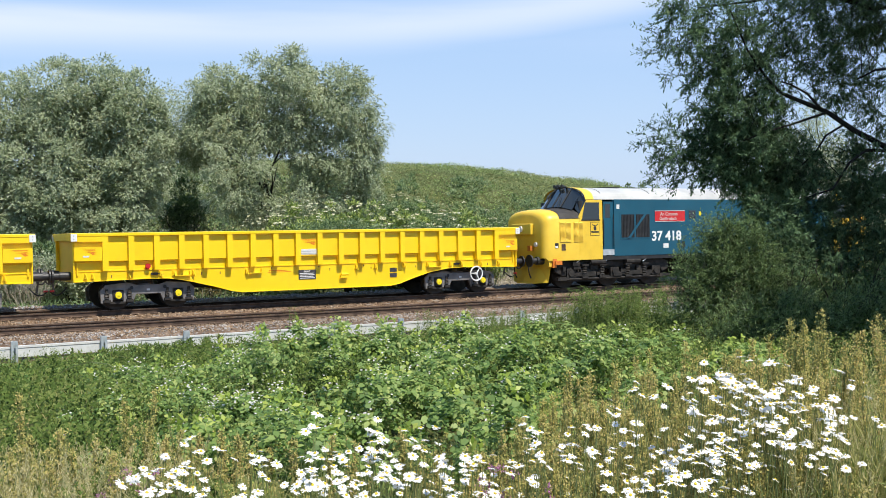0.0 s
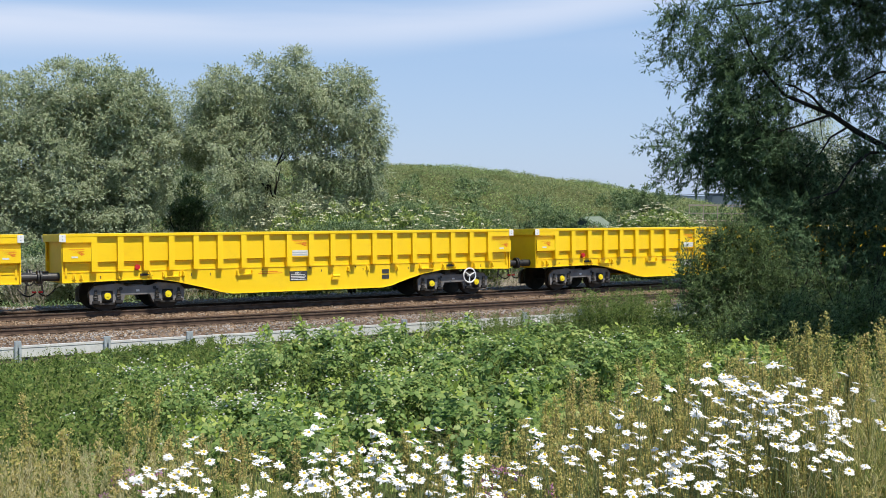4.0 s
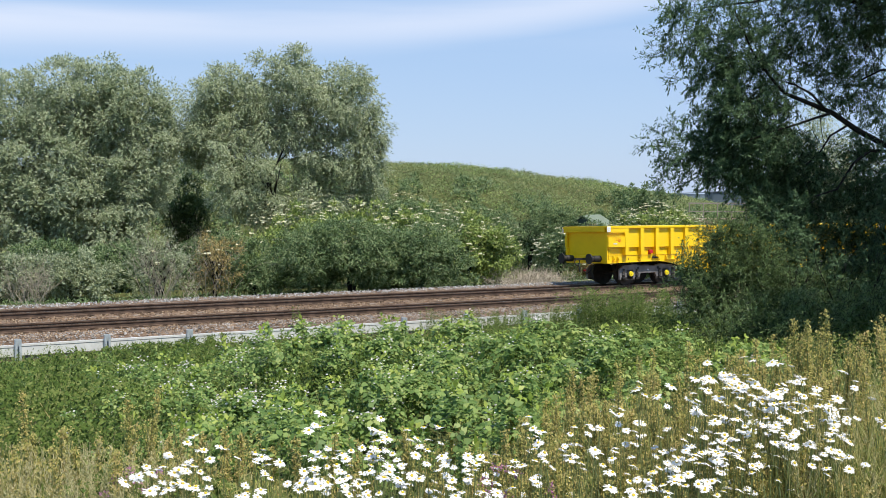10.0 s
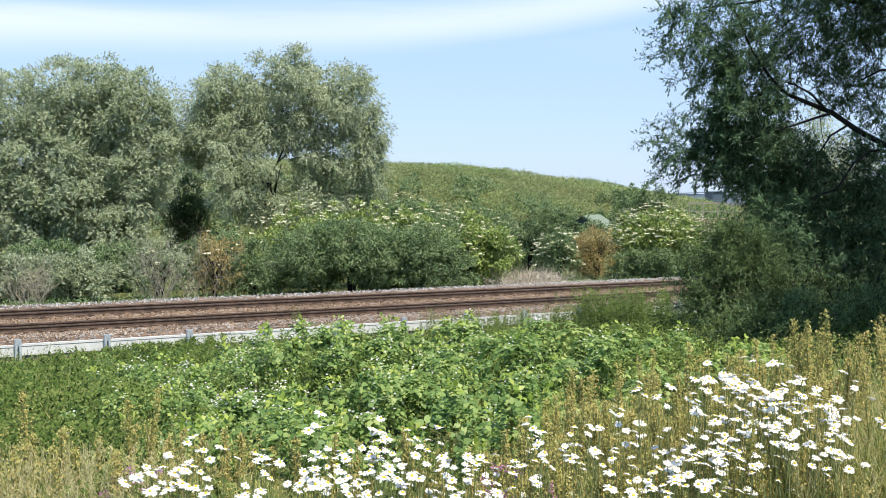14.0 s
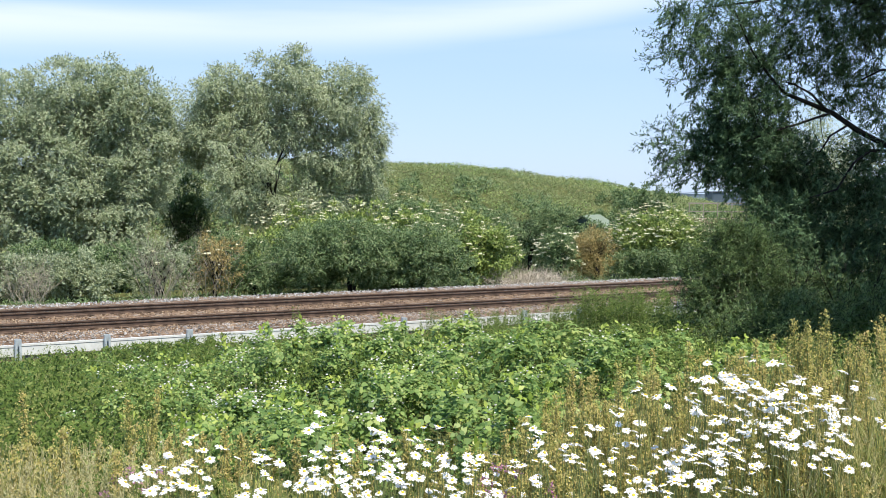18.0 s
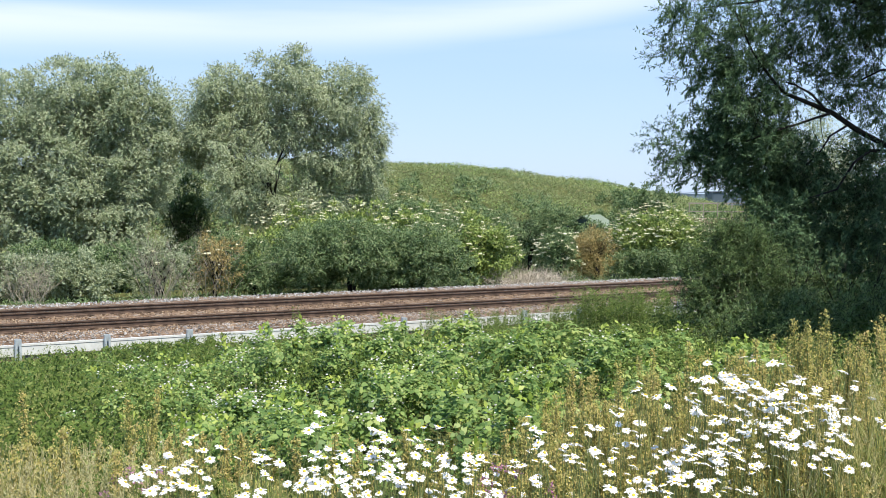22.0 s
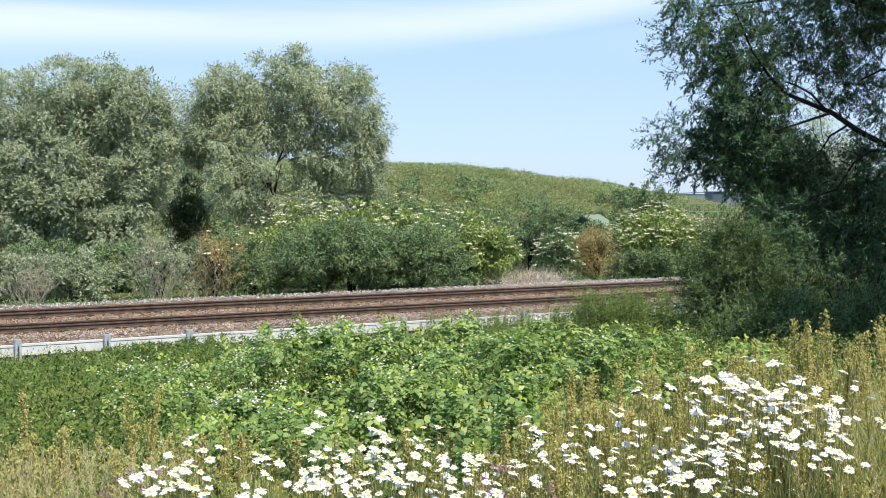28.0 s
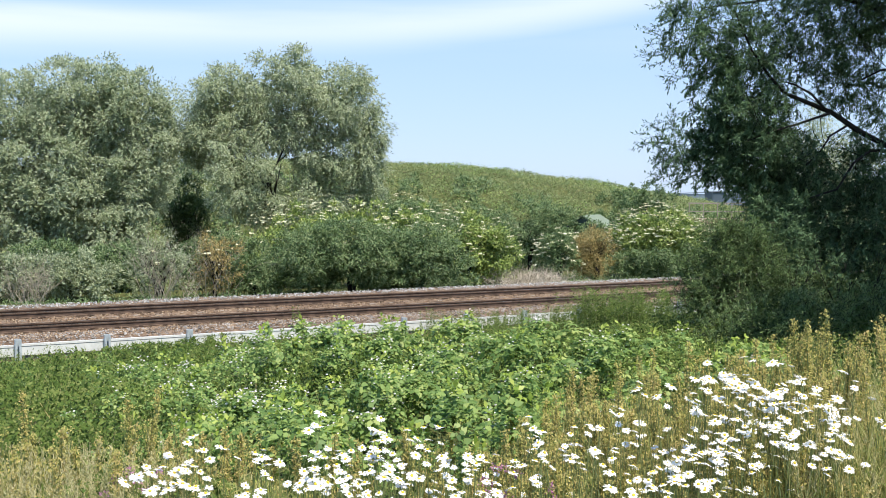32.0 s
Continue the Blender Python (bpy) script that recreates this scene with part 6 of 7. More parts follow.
scatter("low_herbs", 90000, left_front, 0.46, 0.034, 0.017, HERB, "fine dark green herbs at the foot of the bramble", "herbs", 0.3, 1, 0.8, True)
scatter("tall_meadow", 42000, box_area(0.5, 2.7, 3.9, 5.7), 0.46, 0.034, 0.009, MEADOW, "tall olive meadow growth among the daisies", "herbs", 0.6, 1, 0.6)
scatter("near_herbs", 100000, right_front, 0.52, 0.036, 0.0085, MEADOW, "mixed pale green growth under the daisies", "herbs", 0.5, 1, 0.7)
scatter("near_grass", 26000, right_front, 0.24, 0.40, 0.0050, GRASS, "long grass blades, green and straw-coloured", "grass", 1.0, 1, 0.4)


def hair_grass(n, area, height, label, seed):
    """Fine flowering grass: leaning stalks with airy straw-coloured plumes and a few blades."""
    rng = np.random.default_rng(seed)
    x, y = area(n)
    foot = np.stack([x, y, ground_height(x, y)], 1)
    h = height * rng.uniform(0.6, 1.12, n)
    way = unit(np.stack([rng.normal(size=n) * 0.16 - 0.05, rng.normal(size=n) * 0.16, np.ones(n)], 1))
    o = tagged(new("hair_grass"), label, "grass", kind="stuff")
    V, F = slivers(foot, way, h, 0.0030, np.array([0.2, -1.0, 0.2]))
    part("stalks", fast_mesh("stalks", V, F, HAIR), HAIR, o)
    k = 46
    f = rng.uniform(0.58, 1.0, (n, k))
    Q = foot[:, None, :] + way[:, None, :] * (h[:, None] * f)[..., None] + rng.normal(size=(n, k, 3)) * (0.030 * (1.08 - f))[..., None]
    D = unit(rng.normal(size=(n * k, 3)) * 0.4 + np.repeat(way, k, 0))
    V, F = slivers(Q.reshape(-1, 3), D, 0.021 * rng.uniform(0.5, 1.3, n * k), 0.0028, np.array([0.3, -0.6, 0.7]))
    part("plumes", fast_mesh("plumes", V, F, HAIR), HAIR, o)
    m = n * 3
    Q = np.repeat(foot, 3, 0) + rng.normal(size=(m, 3)) * np.array([0.03, 0.03, 0])
    V, F = slivers(Q, unit(rng.normal(size=(m, 3)) * np.array([0.3, 0.3, 0.05]) + np.array([0, 0, 1.0])), height * rng.uniform(0.4, 0.95, m), 0.0045, np.array([0.2, -1.0, 0.2]))
    part("blades", fast_mesh("blades", V, F, GRASS), GRASS, o)


hair_grass(1500, box_area(-2.2, -1.05, 3.5, 4.8), 0.62, "pale straw flowering grass before the bramble", 31)
hair_grass(340, box_area(1.1, 2.6, 3.6, 5.2), 0.72, "pale straw flowering grass among the daisies", 32)
scatter("tall_grass", 12000, box_area(0.7, 2.7, 3.9, 5.6), 0.42, 0.34, 0.0055, GRASS, "tall straw-coloured grass among the daisies", "grass", 1.0, 1, 0.45)


def outer_bank(n):
    p, s = RNG.uniform(-12, 27, n), RNG.uniform(-30, 50, n)
    keep = (s < -0.12 * np.abs(p) - 1.5) | (s > 1.2 * np.abs(p) + 2) | (p < 2)
    keep &= np.hypot(p, s) > 3
    return p[keep] * AWAY.x + s[keep] * ALONG.x, p[keep] * AWAY.y + s[keep] * ALONG.y


scatter("mown_grass", 110000, lambda n: (RNG.normal(0, 4.5, n), 3.7 - np.abs(RNG.normal(0, 5.0, n))), 0.06, 0.10, 0.009, GRASS, "short grass where the viewer stands", "grass", 1.0, 1, 0.4)
scatter("edge_grass", 36000, lambda n: (RNG.normal(0, 2.6, n), 3.5 - np.abs(RNG.normal(0, 1.0, n))), 0.12, 0.2, 0.007, GRASS, "rough grass at the edge of the flowers", "grass", 1.0, 1, 0.45)
scatter("bank_cover", 36000, outer_bank, 0.2, 0.13, 0.03, HERB, "rough growth over the bank", "herbs", 0.5, 1, 0.6)


def sorrel(n, area, height, seed):
    """Seed spikes: thin stalks set with small papery seeds."""
    rng = np.random.default_rng(seed)
    x, y = area(n)
    z = ground_height(x, y)
    h = height * rng.uniform(0.5, 1.15, n)
    lean = rng.normal(size=(n, 2)) * 0.07
    stalk = Build()
    Q = []
    for i in range(n):
        top = Vector((x[i] + lean[i, 0] * h[i], y[i] + lean[i, 1] * h[i], z[i] + h[i]))
        foot = Vector((x[i], y[i], z[i]))
        stalk.rod(foot, top, 0.004, 0.002, 4, caps=False)
        for j in range(5):
            a = rng.uniform(0, 6.28)
            q0 = foot.lerp(top, rng.uniform(0.5, 0.75))
            q1 = q0 + Vector((math.cos(a) * 0.045, math.sin(a) * 0.045, 0.20))
            stalk.rod(q0, q1, 0.002, 0.001, 4, caps=False)
            Q += [np.array(q0.lerp(q1, f)) for f in rng.uniform(0.1, 1, 16)]
        Q += [np.array(foot.lerp(top, f)) for f in rng.uniform(0.25, 1.0, 460) ** 0.8]
    Q = np.array(Q) + rng.normal(size=(len(Q), 3)) * np.array([0.0095, 0.0095, 0.006])
    D = unit(rng.normal(size=Q.shape) * 0.6 + np.array([0, 0, 0.5]))
    V, F = slivers(Q, D, 0.0120, 0.0098, np.array([0.4, -0.5, 0.8]))
    o = tagged(new("sorrel_spikes"), "brownish green sorrel seed spikes", "sorrel", kind="stuff")
    part("stalks", stalk, STEM, o)
    part("seeds", fast_mesh("seeds", V, F, SORREL), SORREL, o)


sorrel(180, box_area(0.3, 2.7, 4.0, 5.9), 0.78, 3)
sorrel(150, box_area(0.2, 1.6, 3.8, 4.8), 0.64, 23)
sorrel(46, box_area(0.55, 2.1, 5.2, 6.4), 0.74, 33)
sorrel(6, box_area(-0.18, -0.02, 4.9, 5.2), 0.68, 43)
sorrel(34, box_area(1.4, 2.6, 4.6, 6.0), 0.72, 13)
sorrel(56, box_area(-2.3, -1.1, 4.0, 5.6), 0.64, 4)
sorrel(60, box_area(-1.1, 0.3, 4.0, 5.6), 0.55, 5)


def weeds(n, area, height, material, name, label, leaf=0.09, width=0.02, bushy=0.015):
    """Upright leafy stalks."""
    x, y = area(n)
    z = ground_height(x, y)
    h = height * RNG.uniform(0.6, 1.15, n)
    per = 56
    f = RNG.random((n, per)) ** 0.8
    P = np.stack([np.repeat(x, per), np.repeat(y, per), np.repeat(z, per) + (np.repeat(h, per) * f.ravel())], 1)
    P[:, :2] += RNG.normal(size=(len(P), 2)) * bushy
    D = unit(RNG.normal(size=P.shape) * np.array([1, 1, 0.4]) + np.array([0, 0, 0.5]))
    V, F = slivers(P, D, leaf * RNG.uniform(0.6, 1.2, len(P)), width, np.array([0.3, -0.4, 0.8]))
    o = tagged(new(name), label, "weeds", kind="stuff")
    part("leaves", fast_mesh(name, V, F, material), material, o)
    b = Build()
    for i in range(n):
        b.rod((x[i], y[i], z[i] - 0.05), (x[i], y[i], z[i] + h[i]), 0.006, 0.003, 4, caps=False)
    part("stalks", b, STEM, o)


def weed_clumps(n):
    """Three bushy groups on the bank, with lower growth between them."""
    k = RNG.integers(0, 4, n)
    along = np.array([17.35, 18.5, 19.25, 18.6])[k] + RNG.normal(size=n) * np.array([0.24, 0.26, 0.28, 1.1])[k]
    off = -11.0 + RNG.normal(size=n) * 0.7
    at = along[:, None] * np.array(ALONG) + (FAR_LINE + off)[:, None] * np.array(AWAY)
    return at[:, 0], at[:, 1]


weeds(230, weed_clumps, 1.22, HERB, "tall_weeds", "tall bright green leafy weeds below the railway", 0.11, 0.024, 0.05)
weeds(520, line_area(14.5, 27, -10.5, -6.6), 0.72, HERB, "dry_weeds", "thin grey-green weeds along the barrier", 0.07, 0.016, 0.035)
weeds(90, line_area(9.5, 24, -11, -7), 0.6, HERB, "dry_weeds", "thin grey-green weeds along the barrier", 0.06, 0.012)
weeds(3, box_area(0.32, 0.62, 8.4, 8.8), 0.60, BRAMBLE, "bramble_shoots", "upright leafy bramble shoots above the thicket", 0.07, 0.05, 0.04)
weeds(2, box_area(-1.52, -1.42, 9.2, 9.5), 0.74, BRAMBLE, "bramble_shoots", "upright leafy bramble shoots above the thicket", 0.07, 0.05, 0.025)
weeds(420, lambda n: (RNG.normal(-4.0, 0.55, n), RNG.normal(14.6, 0.6, n)), 0.50, HERB, "rank_weeds", "rank green weeds before the barrier", 0.07, 0.022)
weeds(5, line_area(11.3, 11.7, -5.9, -5.5), 1.0, HERB, "track_weed", "lone weed growing between the tracks")


# oxeye daisies: four heads, shared by all
def daisy_meshes(seed):
    rng = random.Random(seed)
    petals, n = Build(), rng.choice((15, 17, 19))
    for i in range(n):
        a = 2 * math.pi * (i + rng.uniform(-0.2, 0.2)) / n
        c, s = math.cos(a), math.sin(a)
        r, dz = rng.uniform(0.023, 0.031), rng.uniform(-0.012, 0.002)
        w = rng.uniform(0.0038, 0.0052)
        petals.add([(c * 0.006 - s * w * 0.6, s * 0.006 + c * w * 0.6, 0.001), (c * 0.006 + s * w * 0.6, s * 0.006 - c * w * 0.6, 0.001), (c * r * 0.8 + s * w, s * r * 0.8 - c * w, dz * 0.6),
                    (c * r, s * r, dz), (c * r * 0.8 - s * w, s * r * 0.8 + c * w, dz * 0.6)], [(0, 1, 2, 3, 4)])
    disc = Build().rod((0, 0, 0.0), (0, 0, 0.003), 0.006, 0.0048, 10)
    stem = Build().rod((0, 0, -1.0), (0.01, 0.0, -0.5), 0.0016, 0.0014, 5, caps=False).rod((0.01, 0, -0.5), (0, 0, 0), 0.0014, 0.0012, 5, caps=False)
    return petals.mesh("petals", PETAL), disc.mesh("disc", DISC), stem.mesh("stem", STEM)


DAISY = [daisy_meshes(i) for i in range(5)]


SPARE = []


def daisy(x, y, z, r, single=True):
    if not single:
        SPARE.append((Matrix.Translation((x, y, z)) @ pose(0, 0, 0, r.uniform(-14, 36), r.uniform(-12, 30), r.uniform(-60, 60)), r.randrange(5), z - float(ground_height(x, y))))
        return
    d = tagged(new("oxeye_daisy"), "white oxeye daisy with yellow centre on a thin stem", "daisy", group="daisies on the bank")
    pm, dm, sm = DAISY[r.randrange(5)]
    d.location = (x, y, z)
    tilt = pose(0, 0, 0, r.uniform(-14, 36), r.uniform(-12, 30), r.uniform(-60, 60))
    part("petals", pm, PETAL, d).matrix_basis = tilt @ Matrix.Scale(r.choice((0.5, 0.6, 0.72, 0.85, 1.0)), 4)
    part("disc", dm, DISC, d).matrix_basis = tilt @ Matrix.Translation((0, 0, 0.001))
    st = part("stem", sm, STEM, d)
    st.matrix_basis = pose(0, 0, 0, r.uniform(-9, 9), r.uniform(-9, 9)) @ Matrix.Diagonal((1, 1, max(0.25, z - float(ground_height(x, y)) + 0.02), 1))


r = random.Random(12)


def daisies(x, y, z, wide, high, count):
    """A clump: its middle, half its width and half its rise, how many heads."""
    for _ in range(round(count * 0.85)):
        v = r.gauss(0, 0.6)
        daisy(x + r.gauss(0, 0.6) * wide, y + v * 0.10 + r.uniform(-0.06, 0.06), z + v * high, r, r.random() < 0.55)


daisies(1.15, 4.37, 2.71, 0.08, 0.021, 14)
daisies(1.06, 4.35, 2.70, 0.03, 0.014, 6)
daisies(1.24, 4.33, 2.69, 0.06, 0.027, 11)
daisies(1.36, 4.30, 2.67, 0.13, 0.036, 26)
daisies(1.45, 4.42, 2.73, 0.05, 0.018, 6)
daisies(1.35, 4.47, 2.76, 0.06, 0.009, 4)
daisies(1.47, 4.30, 2.67, 0.06, 0.022, 12)
daisies(1.36, 4.20, 2.62, 0.16, 0.026, 26)
daisies(1.53, 4.19, 2.62, 0.04, 0.022, 8)
daisies(1.14, 4.23, 2.64, 0.10, 0.049, 16)
daisies(0.99, 4.27, 2.66, 0.05, 0.016, 4)
daisies(1.02, 4.14, 2.60, 0.07, 0.035, 10)
daisies(1.18, 4.11, 2.58, 0.09, 0.028, 12)
daisies(1.38, 4.11, 2.58, 0.13, 0.034, 18)
daisies(1.51, 4.07, 2.56, 0.03, 0.019, 6)
daisies(1.69, 4.32, 2.68, 0.04, 0.036, 6)
daisies(1.68, 4.13, 2.59, 0.02, 0.017, 3)
daisies(0.80, 4.29, 2.67, 0.05, 0.011, 7)
daisies(0.73, 4.16, 2.60, 0.05, 0.009, 3)
daisies(1.06, 4.01, 2.54, 0.05, 0.025, 9)
daisies(1.29, 4.03, 2.55, 0.03, 0.017, 5)
daisies(1.37, 3.97, 2.53, 0.09, 0.021, 11)
daisies(1.02, 3.92, 2.51, 0.09, 0.025, 13)
daisies(0.94, 3.91, 2.50, 0.03, 0.020, 6)
daisies(0.84, 3.83, 2.47, 0.05, 0.026, 9)
daisies(0.74, 3.79, 2.46, 0.04, 0.026, 7)
daisies(0.63, 3.73, 2.44, 0.04, 0.020, 7)
daisies(0.62, 3.88, 2.49, 0.04, 0.018, 5)
daisies(0.75, 3.69, 2.43, 0.06, 0.015, 10)
daisies(0.98, 3.69, 2.43, 0.08, 0.015, 13)
daisies(0.88, 3.77, 2.45, 0.06, 0.024, 8)
daisies(1.02, 3.81, 2.47, 0.07, 0.026, 12)
daisies(1.33, 3.87, 2.49, 0.09, 0.036, 12)
daisies(1.13, 3.86, 2.48, 0.06, 0.026, 8)
daisies(1.48, 3.92, 2.50, 0.08, 0.037, 8)
daisies(0.47, 3.89, 2.50, 0.04, 0.018, 7)
daisies(0.50, 3.99, 2.53, 0.03, 0.013, 3)
daisies(0.59, 4.03, 2.55, 0.05, 0.015, 7)
daisies(0.36, 3.88, 2.49, 0.03, 0.026, 5)
daisies(0.25, 3.86, 2.48, 0.02, 0.036, 5)
daisies(0.32, 3.76, 2.45, 0.04, 0.020, 4)
daisies(0.38, 3.99, 2.53, 0.03, 0.019, 5)
daisies(0.34, 4.11, 2.58, 0.04, 0.015, 4)
daisies(-0.17, 3.76, 2.45, 0.10, 0.039, 38)
daisies(-0.07, 3.98, 2.53, 0.05, 0.019, 10)
daisies(-0.21, 3.98, 2.53, 0.05, 0.019, 9)
daisies(-0.27, 3.98, 2.53, 0.02, 0.029, 6)
daisies(-0.15, 4.07, 2.57, 0.07, 0.009, 4)
daisies(-0.49, 4.07, 2.57, 0.04, 0.026, 5)
daisies(-0.67, 3.91, 2.50, 0.04, 0.016, 6)
daisies(-0.62, 3.78, 2.46, 0.04, 0.018, 7)
daisies(-0.44, 3.90, 2.50, 0.05, 0.018, 9)
daisies(-0.34, 3.85, 2.48, 0.04, 0.024, 7)
daisies(-0.48, 3.79, 2.46, 0.06, 0.014, 8)
daisies(-0.38, 3.76, 2.45, 0.04, 0.022, 8)
daisies(-0.43, 3.71, 2.43, 0.08, 0.016, 11)
daisies(-0.25, 3.81, 2.47, 0.05, 0.028, 12)
daisies(-0.28, 3.72, 2.44, 0.06, 0.019, 10)
daisies(0.02, 3.85, 2.48, 0.05, 0.022, 7)
daisies(0.13, 3.86, 2.48, 0.06, 0.016, 8)
daisies(0.09, 3.78, 2.46, 0.04, 0.018, 6)
daisies(0.17, 3.73, 2.44, 0.05, 0.021, 8)
daisies(0.03, 3.71, 2.43, 0.06, 0.016, 8)
daisies(-0.95, 3.95, 2.52, 0.02, 0.008, 2)
daisies(-0.89, 3.87, 2.49, 0.02, 0.020, 5)
daisies(-1.00, 3.84, 2.48, 0.03, 0.012, 4)
daisies(-0.91, 3.81, 2.47, 0.05, 0.020, 9)
daisies(-1.03, 3.78, 2.46, 0.03, 0.012, 5)
daisies(-0.93, 3.73, 2.44, 0.06, 0.019, 12)
daisies(-0.83, 3.69, 2.43, 0.05, 0.014, 8)
daisies(-0.81, 3.89, 2.50, 0.02, 0.029, 4)
daisies(-0.74, 3.85, 2.48, 0.01, 0.010, 1)
daisies(-1.08, 3.71, 2.44, 0.03, 0.019, 5)
daisies(-0.66, 3.68, 2.43, 0.06, 0.010, 7)
# half-hidden heads lower in the growth
for _ in range(220):
    x = r.choice((r.uniform(-0.6, 0.5), r.uniform(0.5, 1.65), r.uniform(0.7, 1.6)))
    daisy(x, r.uniform(3.9, 4.6), 2.30 + 0.16 * min(max(x, 0), 1.2) + r.uniform(-0.16, 0.10), r, False)
more = tagged(new("daisy_patch"), "more white daisies crowded among the others", "daisies", kind="stuff")
bits = {"petal": (Build(), PETAL), "disc": (Build(), DISC), "stem": (Build(), STEM)}
for m, k, h in SPARE:
    for (name, (b, _)), me in zip(bits.items(), DAISY[k]):
        mm = m if name != "stem" else Matrix.Translation(m.translation) @ pose(0, 0, 0, r.uniform(-9, 9), r.uniform(-9, 9)) @ Matrix.Diagonal((1, 1, max(0.25, h + 0.02), 1))
        b.add([mm @ (v.co * (0.64 if name != "stem" else 1)) for v in me.vertices], [tuple(p.vertices) for p in me.polygons])
for name, (b, mt) in bits.items():
    tagged(part(name, b, mt, more), kind="stuff")

# clover heads
b = RNG.uniform(-1, 1, (26, 2))
C = np.stack([np.where(b[:, 0] < -0.1, -1.08, 0.1) + b[:, 0] * 0.35, 4.1 + b[:, 1] * 0.3, 2.27 + b[:, 1] * 0.06], 1)
Q = np.repeat(C, 40, 0) + RNG.normal(size=(26 * 40, 3)) * 0.007
V, F = blades(Q, unit(Q - np.repeat(C, 40, 0) + np.array([0, 0, 0.004])), 0.012, 0.004)
tagged(new("clover_heads", fast_mesh("clover_heads", V, F, PINK)), "pink clover heads among the grass", "clover", kind="stuff")

# the tree that closes the view
def near_willow(base):
    """A willow whose boughs reach in from the side: a trunk, bent boughs, shoots of narrow leaves."""
    global RNG
    RNG = np.random.default_rng(14)
    t = tagged(new("near_willow"), "large dark green willow leaning over the bank", "tree")
    t.location = base
    rng = random.Random(14)
    wood = Build().rod((0, 0, -0.5), (-0.2, 0, 1.6), 0.28, 0.22, 10, caps=False).rod((-0.2, 0, 1.6), (0.3, 0.2, 4.6), 0.22, 0.14, 10, caps=False).rod((0.3, 0.2, 4.6), (0.2, 0.2, 7.4), 0.14, 0.05, 8, caps=False)

    def bough(r0, r1, *pts):
        n = len(pts) - 1
        for i, (a, b) in enumerate(zip(pts, pts[1:])):
            wood.rod(a, b, r0 + (r1 - r0) * i / n, r0 + (r1 - r0) * (i + 1) / n, 7, caps=False)
            for _ in range(2 if i else 0):
                limbs(wood, Vector(a).lerp(Vector(b), rng.random()), (rng.uniform(-1, 0.1), rng.uniform(-0.6, 0.6), rng.uniform(-0.5, 0.8)), 0.6, r1 * 0.55, 1, rng, up=0.0)
    bough(0.052, 0.010, (-0.2, 0, 1.50), (-1.6, -0.3, 2.10), (-2.55, -0.4, 2.48), (-3.15, -0.45, 2.77), (-3.55, -0.5, 3.02), (-3.95, -0.5, 3.18), (-4.2, -0.5, 3.28), (-4.4, -0.5, 3.50), (-4.65, -0.5, 3.85), (-4.9, -0.5, 4.40))
    bough(0.019, 0.008, (-3.55, -0.5, 3.02), (-4.1, -0.7, 2.84), (-4.45, -0.8, 2.74), (-4.8, -0.8, 2.60))
    bough(0.017, 0.008, (-3.3, -0.45, 2.86), (-3.6, -0.6, 2.70), (-3.75, -0.7, 2.50), (-3.95, -0.7, 2.30))
    bough(0.026, 0.009, (-2.4, -0.4, 2.50), (-3.1, -0.7, 2.50), (-3.35, -0.8, 2.33), (-3.6, -0.9, 1.98), (-4, -0.9, 1.85))
    bough(0.020, 0.007, (-3.62, -0.5, 3.04), (-3.9, -0.7, 3.25), (-4.15, -0.8, 3.36), (-4.3, -0.8, 3.40))
    bough(0.032, 0.010, (0.1, 0.1, 3.40), (-1.8, -0.3, 3.60), (-2.6, -0.5, 3.62), (-2.95, -0.6, 3.58), (-3.2, -0.6, 3.45))
    bough(0.045, 0.010, (0.3, 0.2, 4.40), (-1.6, 0, 4.60), (-2.8, 0, 4.50), (-3.6, 0, 4.75), (-4.4, 0, 4.60), (-5.2, 0, 4.50))
    part("trunk", wood, BARK, t, "grey-brown trunk and bent boughs", smooth=True)

    pieces = {}

    def crown(name, lean, lobes, length=0.34, per=10, label=""):
        P, D = lobe_shoots(lobes, 0.95, lean)
        V, F, TV, TF = shoots(P, D, length, 5, per, 0.062, 0.0200, 0.12, 0.75)
        piece = pieces[name] = part(name, fast_mesh(name, V, F, NEAR_TREE), NEAR_TREE, t, label)
        tagged(part("twig_growth", fast_mesh("twig_growth", TV, TF, BARK), BARK, piece), kind="stuff")
    # sunlit fringe towards the open side
    crown("upper_fringe", (-0.55, -0.1, 0.05), [(-5.20, -0.2, 4.25, 0.50, 0.6, 0.48, 66), (-5.50, 0, 4.0, 0.30, 0.4, 0.22, 20), (-5.62, 0, 4.45, 0.22, 0.4, 0.25, 12), (-5.15, 0, 3.55, 0.40, 0.5, 0.22, 20), (-4.85, 0, 5.1, 0.9, 0.9, 0.5, 70)])
    crown("lower_fringe", (-0.55, -0.1, 0.05), [(-5.50, 0, 2.60, 0.36, 0.5, 0.22, 34), (-5.15, 0, 2.95, 0.26, 0.4, 0.14, 9), (-5.20, 0, 2.28, 0.42, 0.5, 0.13, 30)])
    # dense mass round the main bough
    crown("crown", (-0.25, -0.1, -0.1), [(-4.70, 0, 3.95, 0.48, 0.7, 0.40, 120), (-4.65, -0.2, 3.38, 0.38, 0.8, 0.40, 130), (-4.62, -0.2, 2.85, 0.46, 0.8, 0.38, 180), (-4.50, -0.2, 2.40, 0.58, 0.8, 0.32, 190), (-4.25, -0.2, 2.90, 0.30, 0.5, 0.25, 60), (-4.95, 0, 2.5, 0.42, 0.7, 0.22, 80),
                                         (-3.95, 0, 2.15, 0.50, 0.8, 0.30, 130), (-4.10, 0.1, 1.85, 0.30, 0.6, 0.24, 50)])
